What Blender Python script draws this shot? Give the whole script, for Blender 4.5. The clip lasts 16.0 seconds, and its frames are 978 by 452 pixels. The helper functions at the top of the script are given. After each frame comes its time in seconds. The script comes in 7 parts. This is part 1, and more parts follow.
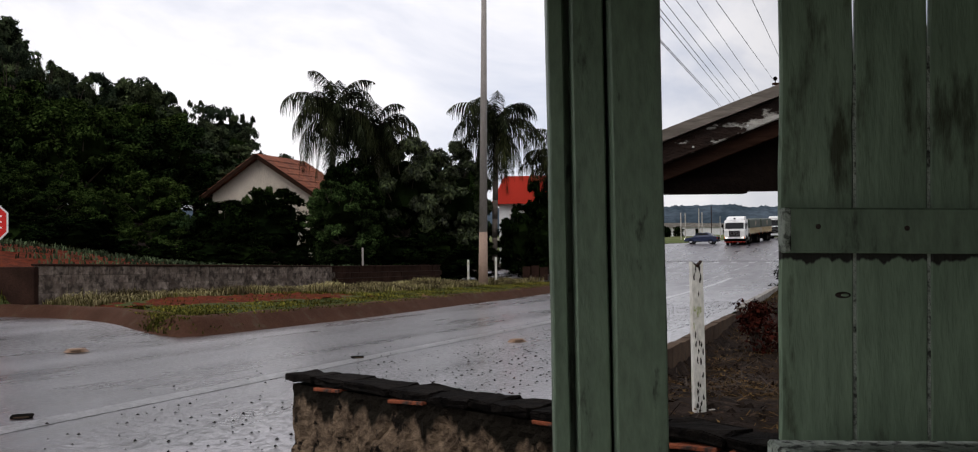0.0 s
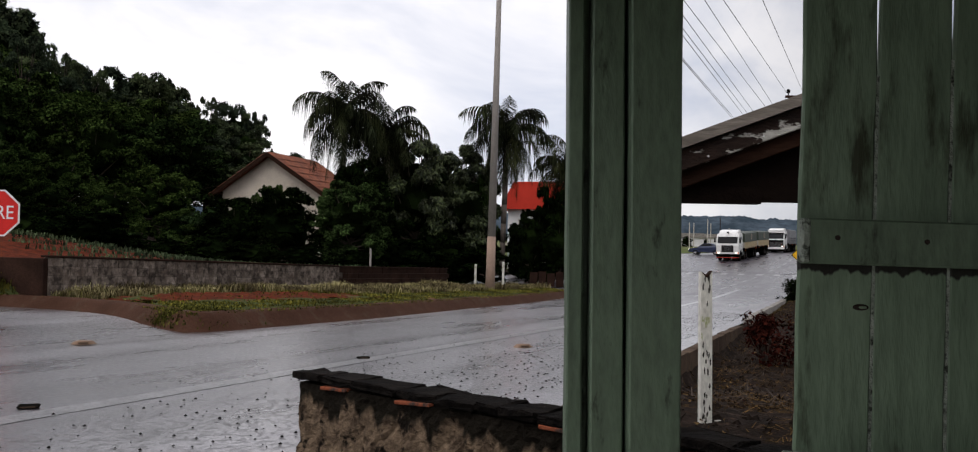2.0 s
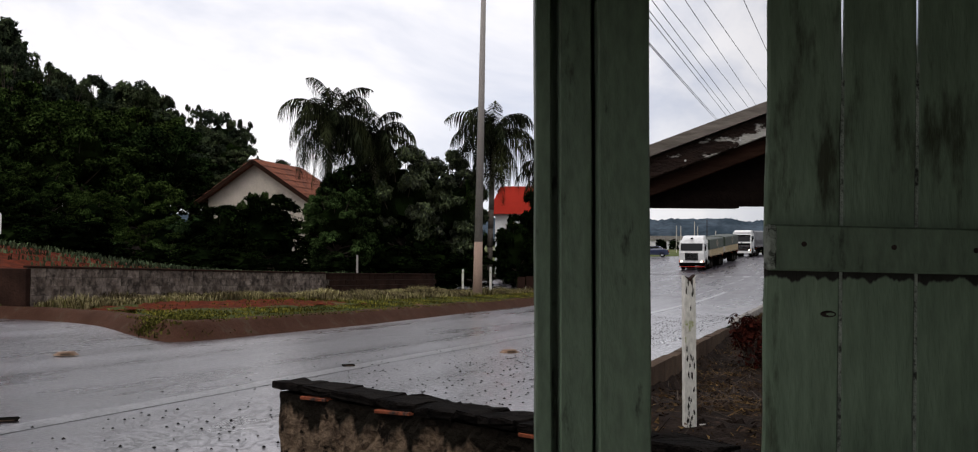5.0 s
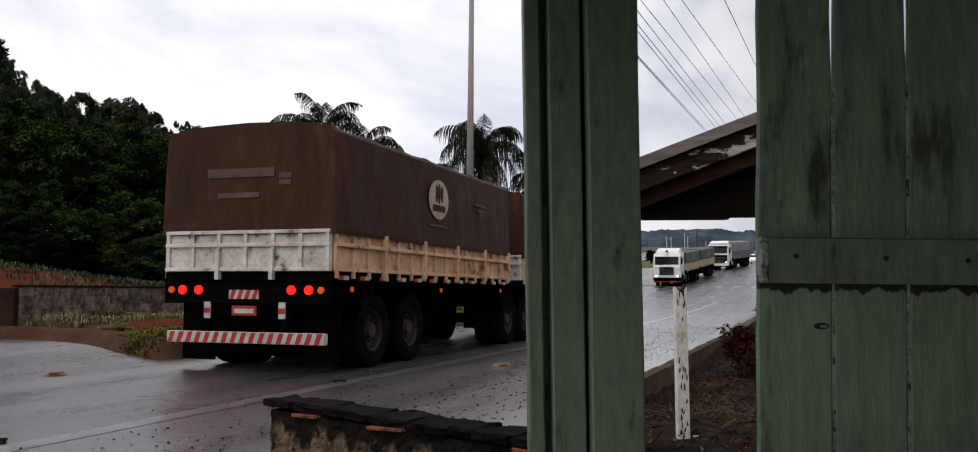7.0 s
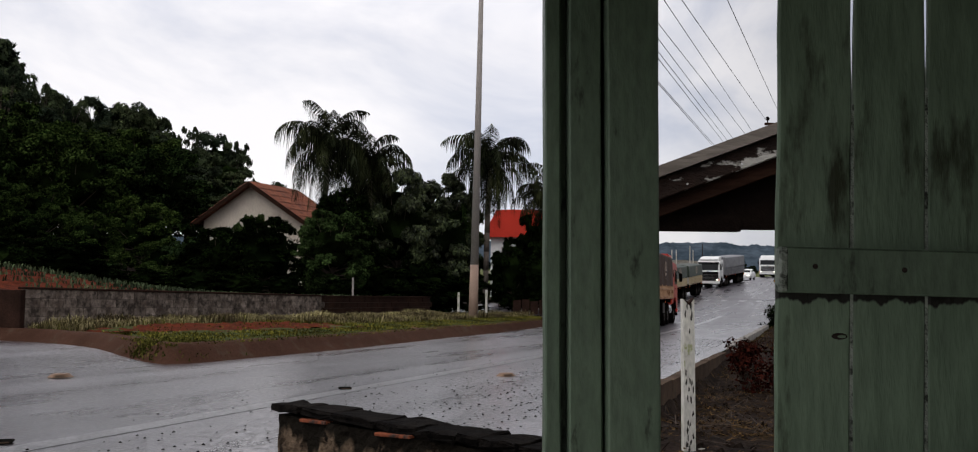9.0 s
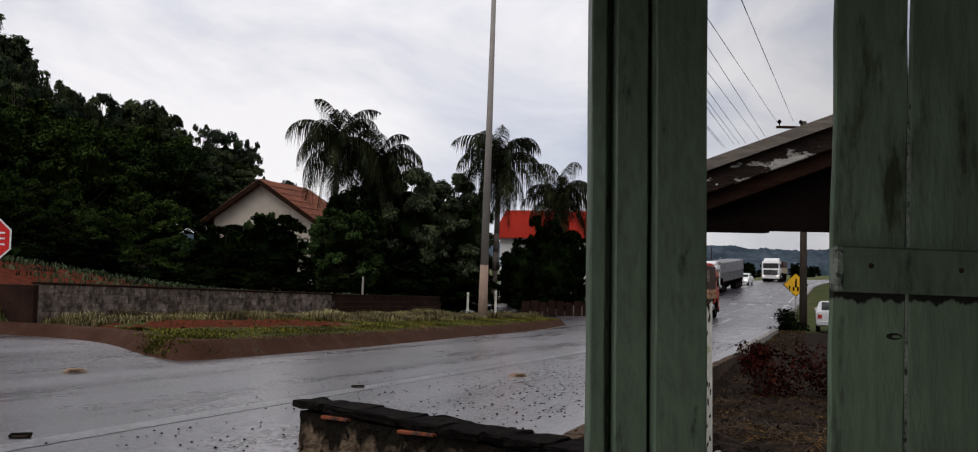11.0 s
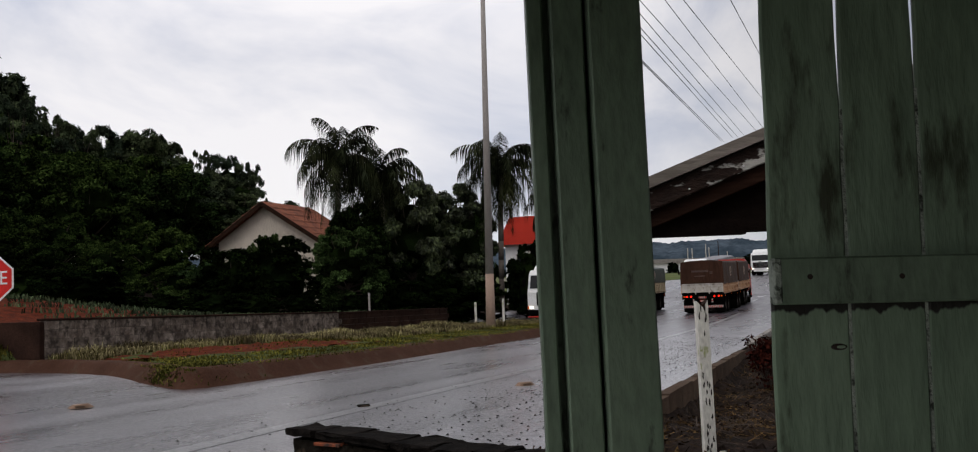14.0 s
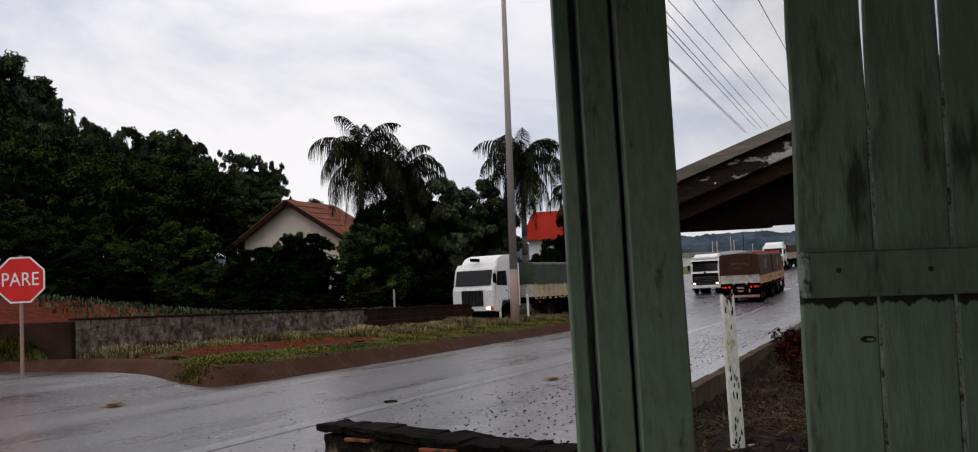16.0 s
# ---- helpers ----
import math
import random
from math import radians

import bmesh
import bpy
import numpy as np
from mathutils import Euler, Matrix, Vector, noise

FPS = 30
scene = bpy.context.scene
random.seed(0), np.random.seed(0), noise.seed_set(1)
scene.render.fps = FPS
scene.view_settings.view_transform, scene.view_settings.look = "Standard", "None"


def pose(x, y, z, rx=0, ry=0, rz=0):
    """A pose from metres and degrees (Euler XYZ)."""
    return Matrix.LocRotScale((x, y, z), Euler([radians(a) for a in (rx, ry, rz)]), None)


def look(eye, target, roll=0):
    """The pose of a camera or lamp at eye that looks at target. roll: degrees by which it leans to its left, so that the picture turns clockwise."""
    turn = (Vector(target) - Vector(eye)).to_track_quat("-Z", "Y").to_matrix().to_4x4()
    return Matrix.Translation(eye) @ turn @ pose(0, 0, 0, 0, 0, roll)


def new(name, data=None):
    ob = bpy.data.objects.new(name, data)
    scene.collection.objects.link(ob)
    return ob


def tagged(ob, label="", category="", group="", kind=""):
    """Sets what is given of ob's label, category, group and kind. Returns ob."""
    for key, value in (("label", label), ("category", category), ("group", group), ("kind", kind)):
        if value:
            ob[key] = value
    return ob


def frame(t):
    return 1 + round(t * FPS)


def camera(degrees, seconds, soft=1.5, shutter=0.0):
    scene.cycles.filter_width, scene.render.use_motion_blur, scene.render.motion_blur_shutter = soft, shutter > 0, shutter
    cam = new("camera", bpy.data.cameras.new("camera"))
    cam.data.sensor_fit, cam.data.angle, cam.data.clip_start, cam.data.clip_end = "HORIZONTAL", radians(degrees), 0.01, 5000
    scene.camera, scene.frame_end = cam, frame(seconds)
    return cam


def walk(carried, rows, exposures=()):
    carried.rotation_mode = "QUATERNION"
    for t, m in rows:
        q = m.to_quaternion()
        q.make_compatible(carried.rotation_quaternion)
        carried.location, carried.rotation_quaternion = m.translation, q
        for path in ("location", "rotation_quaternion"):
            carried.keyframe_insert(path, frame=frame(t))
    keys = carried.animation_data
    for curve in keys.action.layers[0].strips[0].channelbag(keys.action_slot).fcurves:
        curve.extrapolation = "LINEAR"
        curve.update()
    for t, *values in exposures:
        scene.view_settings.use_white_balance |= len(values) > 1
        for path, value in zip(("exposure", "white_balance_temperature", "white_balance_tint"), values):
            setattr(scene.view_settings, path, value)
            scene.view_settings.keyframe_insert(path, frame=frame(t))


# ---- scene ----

# ---- camera ----
cam = camera(56.8, 16.0, soft=1.1)
# seconds, eye (x, y, z), yaw, pitch, roll
PATH = [
    (0.0, 0.000, 0.000, 1.500, 0.00, 1.10, 0.60),
    (0.5, -0.003, 0.013, 1.500, 0.06, 1.40, 0.39),
    (1.0, -0.012, -0.001, 1.497, 0.24, 1.49, -0.04),
    (1.5, -0.015, -0.000, 1.493, 0.36, 1.39, -0.54),
    (2.0, -0.016, 0.001, 1.495, 0.48, 1.39, -1.06),
    (2.5, -0.012, 0.005, 1.498, 0.50, 1.42, -1.26),
    (3.0, -0.007, 0.008, 1.498, 0.45, 1.45, -1.25),
    (3.5, -0.006, 0.007, 1.497, 0.41, 1.46, -1.28),
    (4.0, 0.010, 0.015, 1.498, 0.24, 1.49, -1.17),
    (6.5, 0.027, 0.029, 1.510, -0.76, 2.32, 0.47),
    (7, 0.023, 0.033, 1.508, -0.86, 2.54, 0.27),
    (7.5, 0.016, 0.026, 1.505, -0.86, 2.71, 0.06),
    (8, 0.013, 0.014, 1.504, -0.77, 2.89, -0.14),
    (8.5, 0.009, 0.011, 1.506, -0.72, 3.10, -0.36),
    (9, -0.004, 0.018, 1.500, -0.58, 3.18, -0.65),
    (11.5, -0.081, 0.022, 1.491, 0.10, 3.22, -1.54),
    (12.0, -0.072, 0.026, 1.497, 0.20, 3.42, -1.82),
    (12.5, -0.025, 0.026, 1.513, 0.24, 3.79, -1.62),
    (13.0, 0.021, 0.039, 1.516, 0.25, 3.69, -1.03),
    (13.5, 0.041, 0.041, 1.526, 0.32, 3.70, 0.37),
    (14.0, 0.041, 0.040, 1.528, 0.48, 3.70, 2.18),
    (14.5, 0.040, 0.026, 1.523, 0.65, 3.61, 3.18),
    (15.0, 0.033, 0.022, 1.520, 0.84, 3.48, 3.20),
    (15.5, 0.029, 0.013, 1.525, 1.22, 3.47, 2.98),
    (16.0, 0.028, 0.010, 1.531, 1.99, 3.48, 2.80),
]
walk(cam, [(t, pose(x, y, z, 90 + pitch, roll, yaw)) for t, x, y, z, yaw, pitch, roll in PATH],
     exposures=[(0.0, 0.10), (4.2, 0.10), (7.0, 0.08), (9.0, -0.03), (12.5, -0.19), (14.5, -0.15), (16.0, -0.12)])

# ---- light: an overcast afternoon ----
world = bpy.data.worlds.new("overcast_sky")
scene.world = world
world.use_nodes = True
wt = world.node_tree
wt.nodes.clear()
SUN_UP, SUN_TURN = 48.0, 200.0


def wnode(kind, **values):
    n = wt.nodes.new(kind)
    for key, value in values.items():
        n.inputs[key.replace("_", " ")].default_value = value
    return n


w_out = wt.nodes.new("ShaderNodeOutputWorld")
w_sky = wt.nodes.new("ShaderNodeTexSky")
w_sky.sky_type = "NISHITA"
w_sky.sun_disc = False
w_sky.sun_elevation, w_sky.sun_rotation = radians(SUN_UP), radians(SUN_TURN)
w_co = wt.nodes.new("ShaderNodeTexCoord")
w_map = wnode("ShaderNodeMapping", Scale=(1.0, 1.0, 1.9))
w_n1 = wnode("ShaderNodeTexNoise", Scale=2.6, Detail=6.0, Roughness=0.55, Distortion=0.5)
w_ramp = wt.nodes.new("ShaderNodeValToRGB")
w_ramp.color_ramp.elements[0].position, w_ramp.color_ramp.elements[0].color = 0.34, (0.575, 0.605, 0.72, 1)
w_ramp.color_ramp.elements[1].position, w_ramp.color_ramp.elements[1].color = 0.56, (1.0, 0.968, 0.982, 1)
w_bg1 = wnode("ShaderNodeBackground", Strength=0.10)
w_bg2 = wnode("ShaderNodeBackground", Strength=1.1)
w_mix = wnode("ShaderNodeMixShader", Fac=0.90)
# an overcast sky is about twice as bright overhead as near the horizon
w_sep = wt.nodes.new("ShaderNodeSeparateXYZ")
w_lift = wt.nodes.new("ShaderNodeMapRange")
w_lift.inputs["From Min"].default_value, w_lift.inputs["From Max"].default_value = 0.25, 1.0
w_lift.inputs["To Min"].default_value, w_lift.inputs["To Max"].default_value = 1.1, 2.1
wt.links.new(w_co.outputs["Generated"], w_sep.inputs[0])
wt.links.new(w_sep.outputs["Z"], w_lift.inputs["Value"])
# the cloud is heavier down the valley than over the wooded hill
w_side = wt.nodes.new("ShaderNodeMapRange")
w_side.inputs["From Min"].default_value, w_side.inputs["From Max"].default_value = 0.08, 0.34
w_side.inputs["To Min"].default_value, w_side.inputs["To Max"].default_value = 1.0, 0.66
wt.links.new(w_sep.outputs["X"], w_side.inputs["Value"])
w_mul = wt.nodes.new("ShaderNodeMath")
w_mul.operation = "MULTIPLY"
wt.links.new(w_lift.outputs["Result"], w_mul.inputs[0])
wt.links.new(w_side.outputs["Result"], w_mul.inputs[1])
wt.links.new(w_mul.outputs[0], w_bg2.inputs["Strength"])
for a, b in ((w_co.outputs["Generated"], w_map.inputs["Vector"]), (w_map.outputs["Vector"], w_n1.inputs["Vector"]), (w_n1.outputs["Fac"], w_ramp.inputs["Fac"]),
             (w_sky.outputs["Color"], w_bg1.inputs["Color"]), (w_ramp.outputs["Color"], w_bg2.inputs["Color"]),
             (w_bg1.outputs["Background"], w_mix.inputs[1]), (w_bg2.outputs["Background"], w_mix.inputs[2]), (w_mix.outputs["Shader"], w_out.inputs["Surface"])):
    wt.links.new(a, b)
sun_data = bpy.data.lights.new("sun", "SUN")
sun_data.energy, sun_data.angle, sun_data.color = 0.5, radians(25), (1.0, 0.96, 0.9)
sun = new("sun", sun_data)
sun.matrix_world = look((0, 0, 0), (-math.sin(radians(SUN_TURN)), -math.cos(radians(SUN_TURN)), -math.tan(radians(SUN_UP))))


# ---- materials ----
def mat(name, c1, c2=None, rough=0.8, scale=6.0, bump=0.3, metal=0.0, grain=60.0, stain=None, stain_at=(0.55, 0.7), stain_scale=2.0, rough2=None, stretch=(1, 1, 1), emit=0.0, per=0.0, spec=0.15, coords="Object", drip=None, speckle=0.0, coat=0.0):
    """Two-scale surface: a broad mottle between c1 and c2, a fine grain with bump, and stains with an edge of their own."""
    m = bpy.data.materials.new(name)
    m.use_nodes = True
    nt = m.node_tree
    p = nt.nodes["Principled BSDF"]
    c2 = c2 or tuple(0.75 * c for c in c1)
    tc = nt.nodes.new("ShaderNodeTexCoord")
    mp = nt.nodes.new("ShaderNodeMapping")
    mp.inputs["Scale"].default_value = stretch
    if coords == "World":
        nt.links.new(nt.nodes.new("ShaderNodeNewGeometry").outputs["Position"], mp.inputs["Vector"])
    else:
        nt.links.new(tc.outputs[coords], mp.inputs["Vector"])

    def tex(s, detail=5.0, rgh=0.6):
        n = nt.nodes.new("ShaderNodeTexNoise")
        n.inputs["Scale"].default_value, n.inputs["Detail"].default_value, n.inputs["Roughness"].default_value = s, detail, rgh
        nt.links.new(mp.outputs["Vector"], n.inputs["Vector"])
        return n

    def ramp(src, a, b, ca=(0, 0, 0, 1), cb=(1, 1, 1, 1)):
        r = nt.nodes.new("ShaderNodeValToRGB")
        r.color_ramp.elements[0].position, r.color_ramp.elements[1].position = a, b
        r.color_ramp.elements[0].color, r.color_ramp.elements[1].color = ca, cb
        nt.links.new(src, r.inputs["Fac"])
        return r

    def blend(fac, a, b, how="MIX"):
        x = nt.nodes.new("ShaderNodeMix")
        x.data_type, x.blend_type = "RGBA", how
        for src, i in ((fac, 0), (a, 6), (b, 7)):
            if isinstance(src, (float, int)):
                x.inputs[i].default_value = src
            elif isinstance(src, tuple):
                x.inputs[i].default_value = (*src, 1)
            else:
                nt.links.new(src, x.inputs[i])
        return x.outputs[2]

    broad, fine = tex(scale), tex(grain, 3.0)
    col = ramp(broad.outputs["Fac"], 0.35, 0.65, (*c1, 1), (*c2, 1)).outputs["Color"]
    g = ramp(fine.outputs["Fac"], 0.25, 0.75, (0.72 - 0.5 * speckle,) * 3 + (1,), (1.2 + 0.5 * speckle,) * 3 + (1,)).outputs["Color"]
    col = blend(1.0, col, g, "MULTIPLY")
    if stain:
        st = ramp(tex(stain_scale, 8.0, 0.65).outputs["Fac"], *stain_at)
        col = blend(st.outputs["Color"], col, stain)
    if drip:
        # dark colour run down below a ledge, to an uneven length
        sx = nt.nodes.new("ShaderNodeSeparateXYZ")
        nt.links.new(tc.outputs["Object"], sx.inputs[0])
        cx = nt.nodes.new("ShaderNodeCombineXYZ")
        nt.links.new(sx.outputs[0], cx.inputs[0])
        nz = nt.nodes.new("ShaderNodeTexNoise")
        nz.inputs["Scale"].default_value, nz.inputs["Detail"].default_value = drip[2], 3.0
        nt.links.new(cx.outputs[0], nz.inputs["Vector"])

        def calc(op, a, b):
            n = nt.nodes.new("ShaderNodeMath")
            n.operation, n.use_clamp = op, op == "DIVIDE"
            for i, src in enumerate((a, b)):
                if isinstance(src, float):
                    n.inputs[i].default_value = src
                else:
                    nt.links.new(src, n.inputs[i])
            return n.outputs[0]
        edge = calc("SUBTRACT", drip[0] + drip[1] * 0.35, calc("MULTIPLY", nz.outputs["Fac"], drip[1] * 1.6))
        run = calc("DIVIDE", calc("SUBTRACT", sx.outputs[2], edge), drip[1] * 0.13)
        run = calc("MULTIPLY", run, calc("LESS_THAN", sx.outputs[2], drip[0] + 0.02))
        col = blend(run, col, (0.012, 0.010, 0.0075))
    if per:
        oi = nt.nodes.new("ShaderNodeObjectInfo")
        pr = ramp(oi.outputs["Random"], 0.0, 1.0, (1 - per, 1 - per, 1 - per, 1), (1 + per, 1 + per, 1 + per, 1))
        col = blend(1.0, col, pr.outputs["Color"], "MULTIPLY")
    nt.links.new(col, p.inputs["Base Color"])
    p.inputs["Metallic"].default_value, p.inputs["Roughness"].default_value = metal, rough
    p.inputs["Specular IOR Level"].default_value = spec
    if speckle:
        # stones stand dull between wet film
        lo, hi = spec * (1 - speckle), spec * (1 + 0.6 * speckle)
        sr = ramp(fine.outputs["Fac"], 0.36, 0.62, (lo, lo, lo, 1), (hi, hi, hi, 1))
        nt.links.new(sr.outputs["Color"], p.inputs["Specular IOR Level"])
    if coat:
        # film of rain water, thinner where stones stand out of it
        cr = ramp(fine.outputs["Fac"], 0.40, 0.60, (coat * 0.45,) * 3 + (1,), (coat,) * 3 + (1,))
        nt.links.new(cr.outputs["Color"], p.inputs["Coat Weight"])
        p.inputs["Coat Roughness"].default_value, p.inputs["Coat IOR"].default_value = 0.30, 1.45
    if rough2 is not None:
        rr = ramp(broad.outputs["Fac"], 0.4, 0.6, (rough, rough, rough, 1), (rough2, rough2, rough2, 1))
        nt.links.new(rr.outputs["Color"], p.inputs["Roughness"])
    if bump:
        b = nt.nodes.new("ShaderNodeBump")
        b.inputs["Strength"].default_value, b.inputs["Distance"].default_value = bump, 0.02
        nt.links.new(fine.outputs["Fac"], b.inputs["Height"])
        nt.links.new(b.outputs["Normal"], p.inputs["Normal"])
    if emit:
        nt.links.new(col, p.inputs["Emission Color"])
        p.inputs["Emission Strength"].default_value = emit
    return m


def road_mat(name, lo, hi, rough, rough2, speck, bump, spec=0.5, pits=0.0):
    """Wet asphalt: long tracks worn along the road, wet and duller bands, stones with dark pits between."""
    m = bpy.data.materials.new(name)
    m.use_nodes = True
    nt = m.node_tree
    p = nt.nodes["Principled BSDF"]
    geo = nt.nodes.new("ShaderNodeNewGeometry")

    def tex(scale, stretch, detail=4.0, rgh=0.6):
        mp = nt.nodes.new("ShaderNodeMapping")
        mp.inputs["Rotation"].default_value = (0, 0, radians(20))
        nt.links.new(geo.outputs["Position"], mp.inputs["Vector"])
        ml = nt.nodes.new("ShaderNodeMapping")
        ml.inputs["Scale"].default_value = stretch
        nt.links.new(mp.outputs["Vector"], ml.inputs["Vector"])
        n = nt.nodes.new("ShaderNodeTexNoise")
        n.inputs["Scale"].default_value, n.inputs["Detail"].default_value, n.inputs["Roughness"].default_value = scale, detail, rgh
        nt.links.new(ml.outputs["Vector"], n.inputs["Vector"])
        return n.outputs["Fac"]

    def ramp(src, a, b, va, vb):
        r = nt.nodes.new("ShaderNodeValToRGB")
        r.color_ramp.elements[0].position, r.color_ramp.elements[1].position = a, b
        r.color_ramp.elements[0].color = (*va, 1) if isinstance(va, tuple) else (va, va, va, 1)
        r.color_ramp.elements[1].color = (*vb, 1) if isinstance(vb, tuple) else (vb, vb, vb, 1)
        nt.links.new(src, r.inputs["Fac"])
        return r.outputs["Color"]

    def times(a, b):
        x = nt.nodes.new("ShaderNodeMix")
        x.data_type, x.blend_type = "RGBA", "MULTIPLY"
        x.inputs[0].default_value = 1.0
        nt.links.new(a, x.inputs[6])
        nt.links.new(b, x.inputs[7])
        return x.outputs[2]

    tracks, patches, stones = tex(1.1, (1, 0.03, 1), 5.0), tex(0.9, (1, 0.35, 1), 6.0), tex(speck, (1, 0.7, 1), 3.0, 0.7)
    col = times(times(ramp(tracks, 0.35, 0.65, lo, hi), ramp(patches, 0.35, 0.7, 0.75, 1.2)), ramp(stones, 0.36, 0.62, 0.25, 1.7))
    nt.links.new(col, p.inputs["Base Color"])
    wet = times(ramp(tracks, 0.36, 0.62, rough, rough2), ramp(patches, 0.35, 0.65, 0.85, 1.2))
    nt.links.new(wet, p.inputs["Roughness"])
    # film and specular fade along the road, toning down its far sky reflection
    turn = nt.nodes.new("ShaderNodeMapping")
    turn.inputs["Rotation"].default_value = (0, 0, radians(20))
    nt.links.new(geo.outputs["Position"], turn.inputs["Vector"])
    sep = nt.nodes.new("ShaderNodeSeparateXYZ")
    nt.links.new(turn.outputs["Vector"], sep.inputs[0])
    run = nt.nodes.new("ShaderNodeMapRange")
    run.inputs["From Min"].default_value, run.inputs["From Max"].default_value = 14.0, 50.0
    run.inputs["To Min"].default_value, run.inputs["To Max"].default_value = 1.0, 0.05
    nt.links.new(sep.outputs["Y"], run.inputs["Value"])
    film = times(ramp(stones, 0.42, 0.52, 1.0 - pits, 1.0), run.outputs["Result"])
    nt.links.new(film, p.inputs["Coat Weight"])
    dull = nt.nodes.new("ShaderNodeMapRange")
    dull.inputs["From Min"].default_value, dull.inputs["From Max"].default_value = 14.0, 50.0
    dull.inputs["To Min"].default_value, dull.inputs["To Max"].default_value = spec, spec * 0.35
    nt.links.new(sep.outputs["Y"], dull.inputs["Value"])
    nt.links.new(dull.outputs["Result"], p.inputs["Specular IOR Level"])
    nt.links.new(ramp(tracks, 0.36, 0.62, 0.8 * rough, 0.8 * rough2), p.inputs["Coat Roughness"])
    p.inputs["Coat IOR"].default_value = 1.75
    b = nt.nodes.new("ShaderNodeBump")
    b.inputs["Strength"].default_value, b.inputs["Distance"].default_value = bump, 0.01
    nt.links.new(stones, b.inputs["Height"])
    nt.links.new(b.outputs["Normal"], p.inputs["Normal"])
    return m


def leaf_mat(name, c1, c2, dark=0.6, patch=0.7, gloss=0.0):
    """Leaves: colour varies from leaf to leaf, a soft sheen and a little light coming through."""
    m = bpy.data.materials.new(name)
    m.use_nodes = True
    nt = m.node_tree
    p = nt.nodes["Principled BSDF"]
    geo = nt.nodes.new("ShaderNodeNewGeometry")
    r = nt.nodes.new("ShaderNodeValToRGB")
    r.color_ramp.elements[0].position, r.color_ramp.elements[1].position = 0.25, 1.0
    r.color_ramp.elements[0].color, r.color_ramp.elements[1].color = (*c1, 1), (*c2, 1)
    nt.links.new(geo.outputs["Random Per Island"], r.inputs["Fac"])
    oi = nt.nodes.new("ShaderNodeObjectInfo")
    r2 = nt.nodes.new("ShaderNodeValToRGB")
    r2.color_ramp.elements[0].color, r2.color_ramp.elements[1].color = (dark, dark, dark, 1), (1.5, 1.35, 1.0, 1)
    nt.links.new(oi.outputs["Random"], r2.inputs["Fac"])
    x = nt.nodes.new("ShaderNodeMix")
    x.data_type, x.blend_type = "RGBA", "MULTIPLY"
    x.inputs[0].default_value = 1.0
    nt.links.new(r.outputs["Color"], x.inputs[6])
    nt.links.new(r2.outputs["Color"], x.inputs[7])
    # position noise puts clump shading into the colour: darker and lighter sprays
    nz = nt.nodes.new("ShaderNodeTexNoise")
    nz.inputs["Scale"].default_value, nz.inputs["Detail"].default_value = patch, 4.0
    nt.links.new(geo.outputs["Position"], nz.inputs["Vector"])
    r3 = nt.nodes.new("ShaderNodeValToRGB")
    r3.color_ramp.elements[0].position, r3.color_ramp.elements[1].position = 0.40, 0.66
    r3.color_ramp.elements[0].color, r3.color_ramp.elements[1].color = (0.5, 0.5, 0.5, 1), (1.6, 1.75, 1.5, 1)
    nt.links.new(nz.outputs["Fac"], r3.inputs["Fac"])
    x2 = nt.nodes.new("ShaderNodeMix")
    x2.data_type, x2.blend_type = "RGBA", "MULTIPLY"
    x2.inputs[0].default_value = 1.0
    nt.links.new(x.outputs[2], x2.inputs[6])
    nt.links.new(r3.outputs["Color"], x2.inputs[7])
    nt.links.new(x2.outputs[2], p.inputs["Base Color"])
    p.inputs["Roughness"].default_value = 0.5
    p.inputs["Specular IOR Level"].default_value = gloss
    p.inputs["Transmission Weight"].default_value = 0.0
    return m


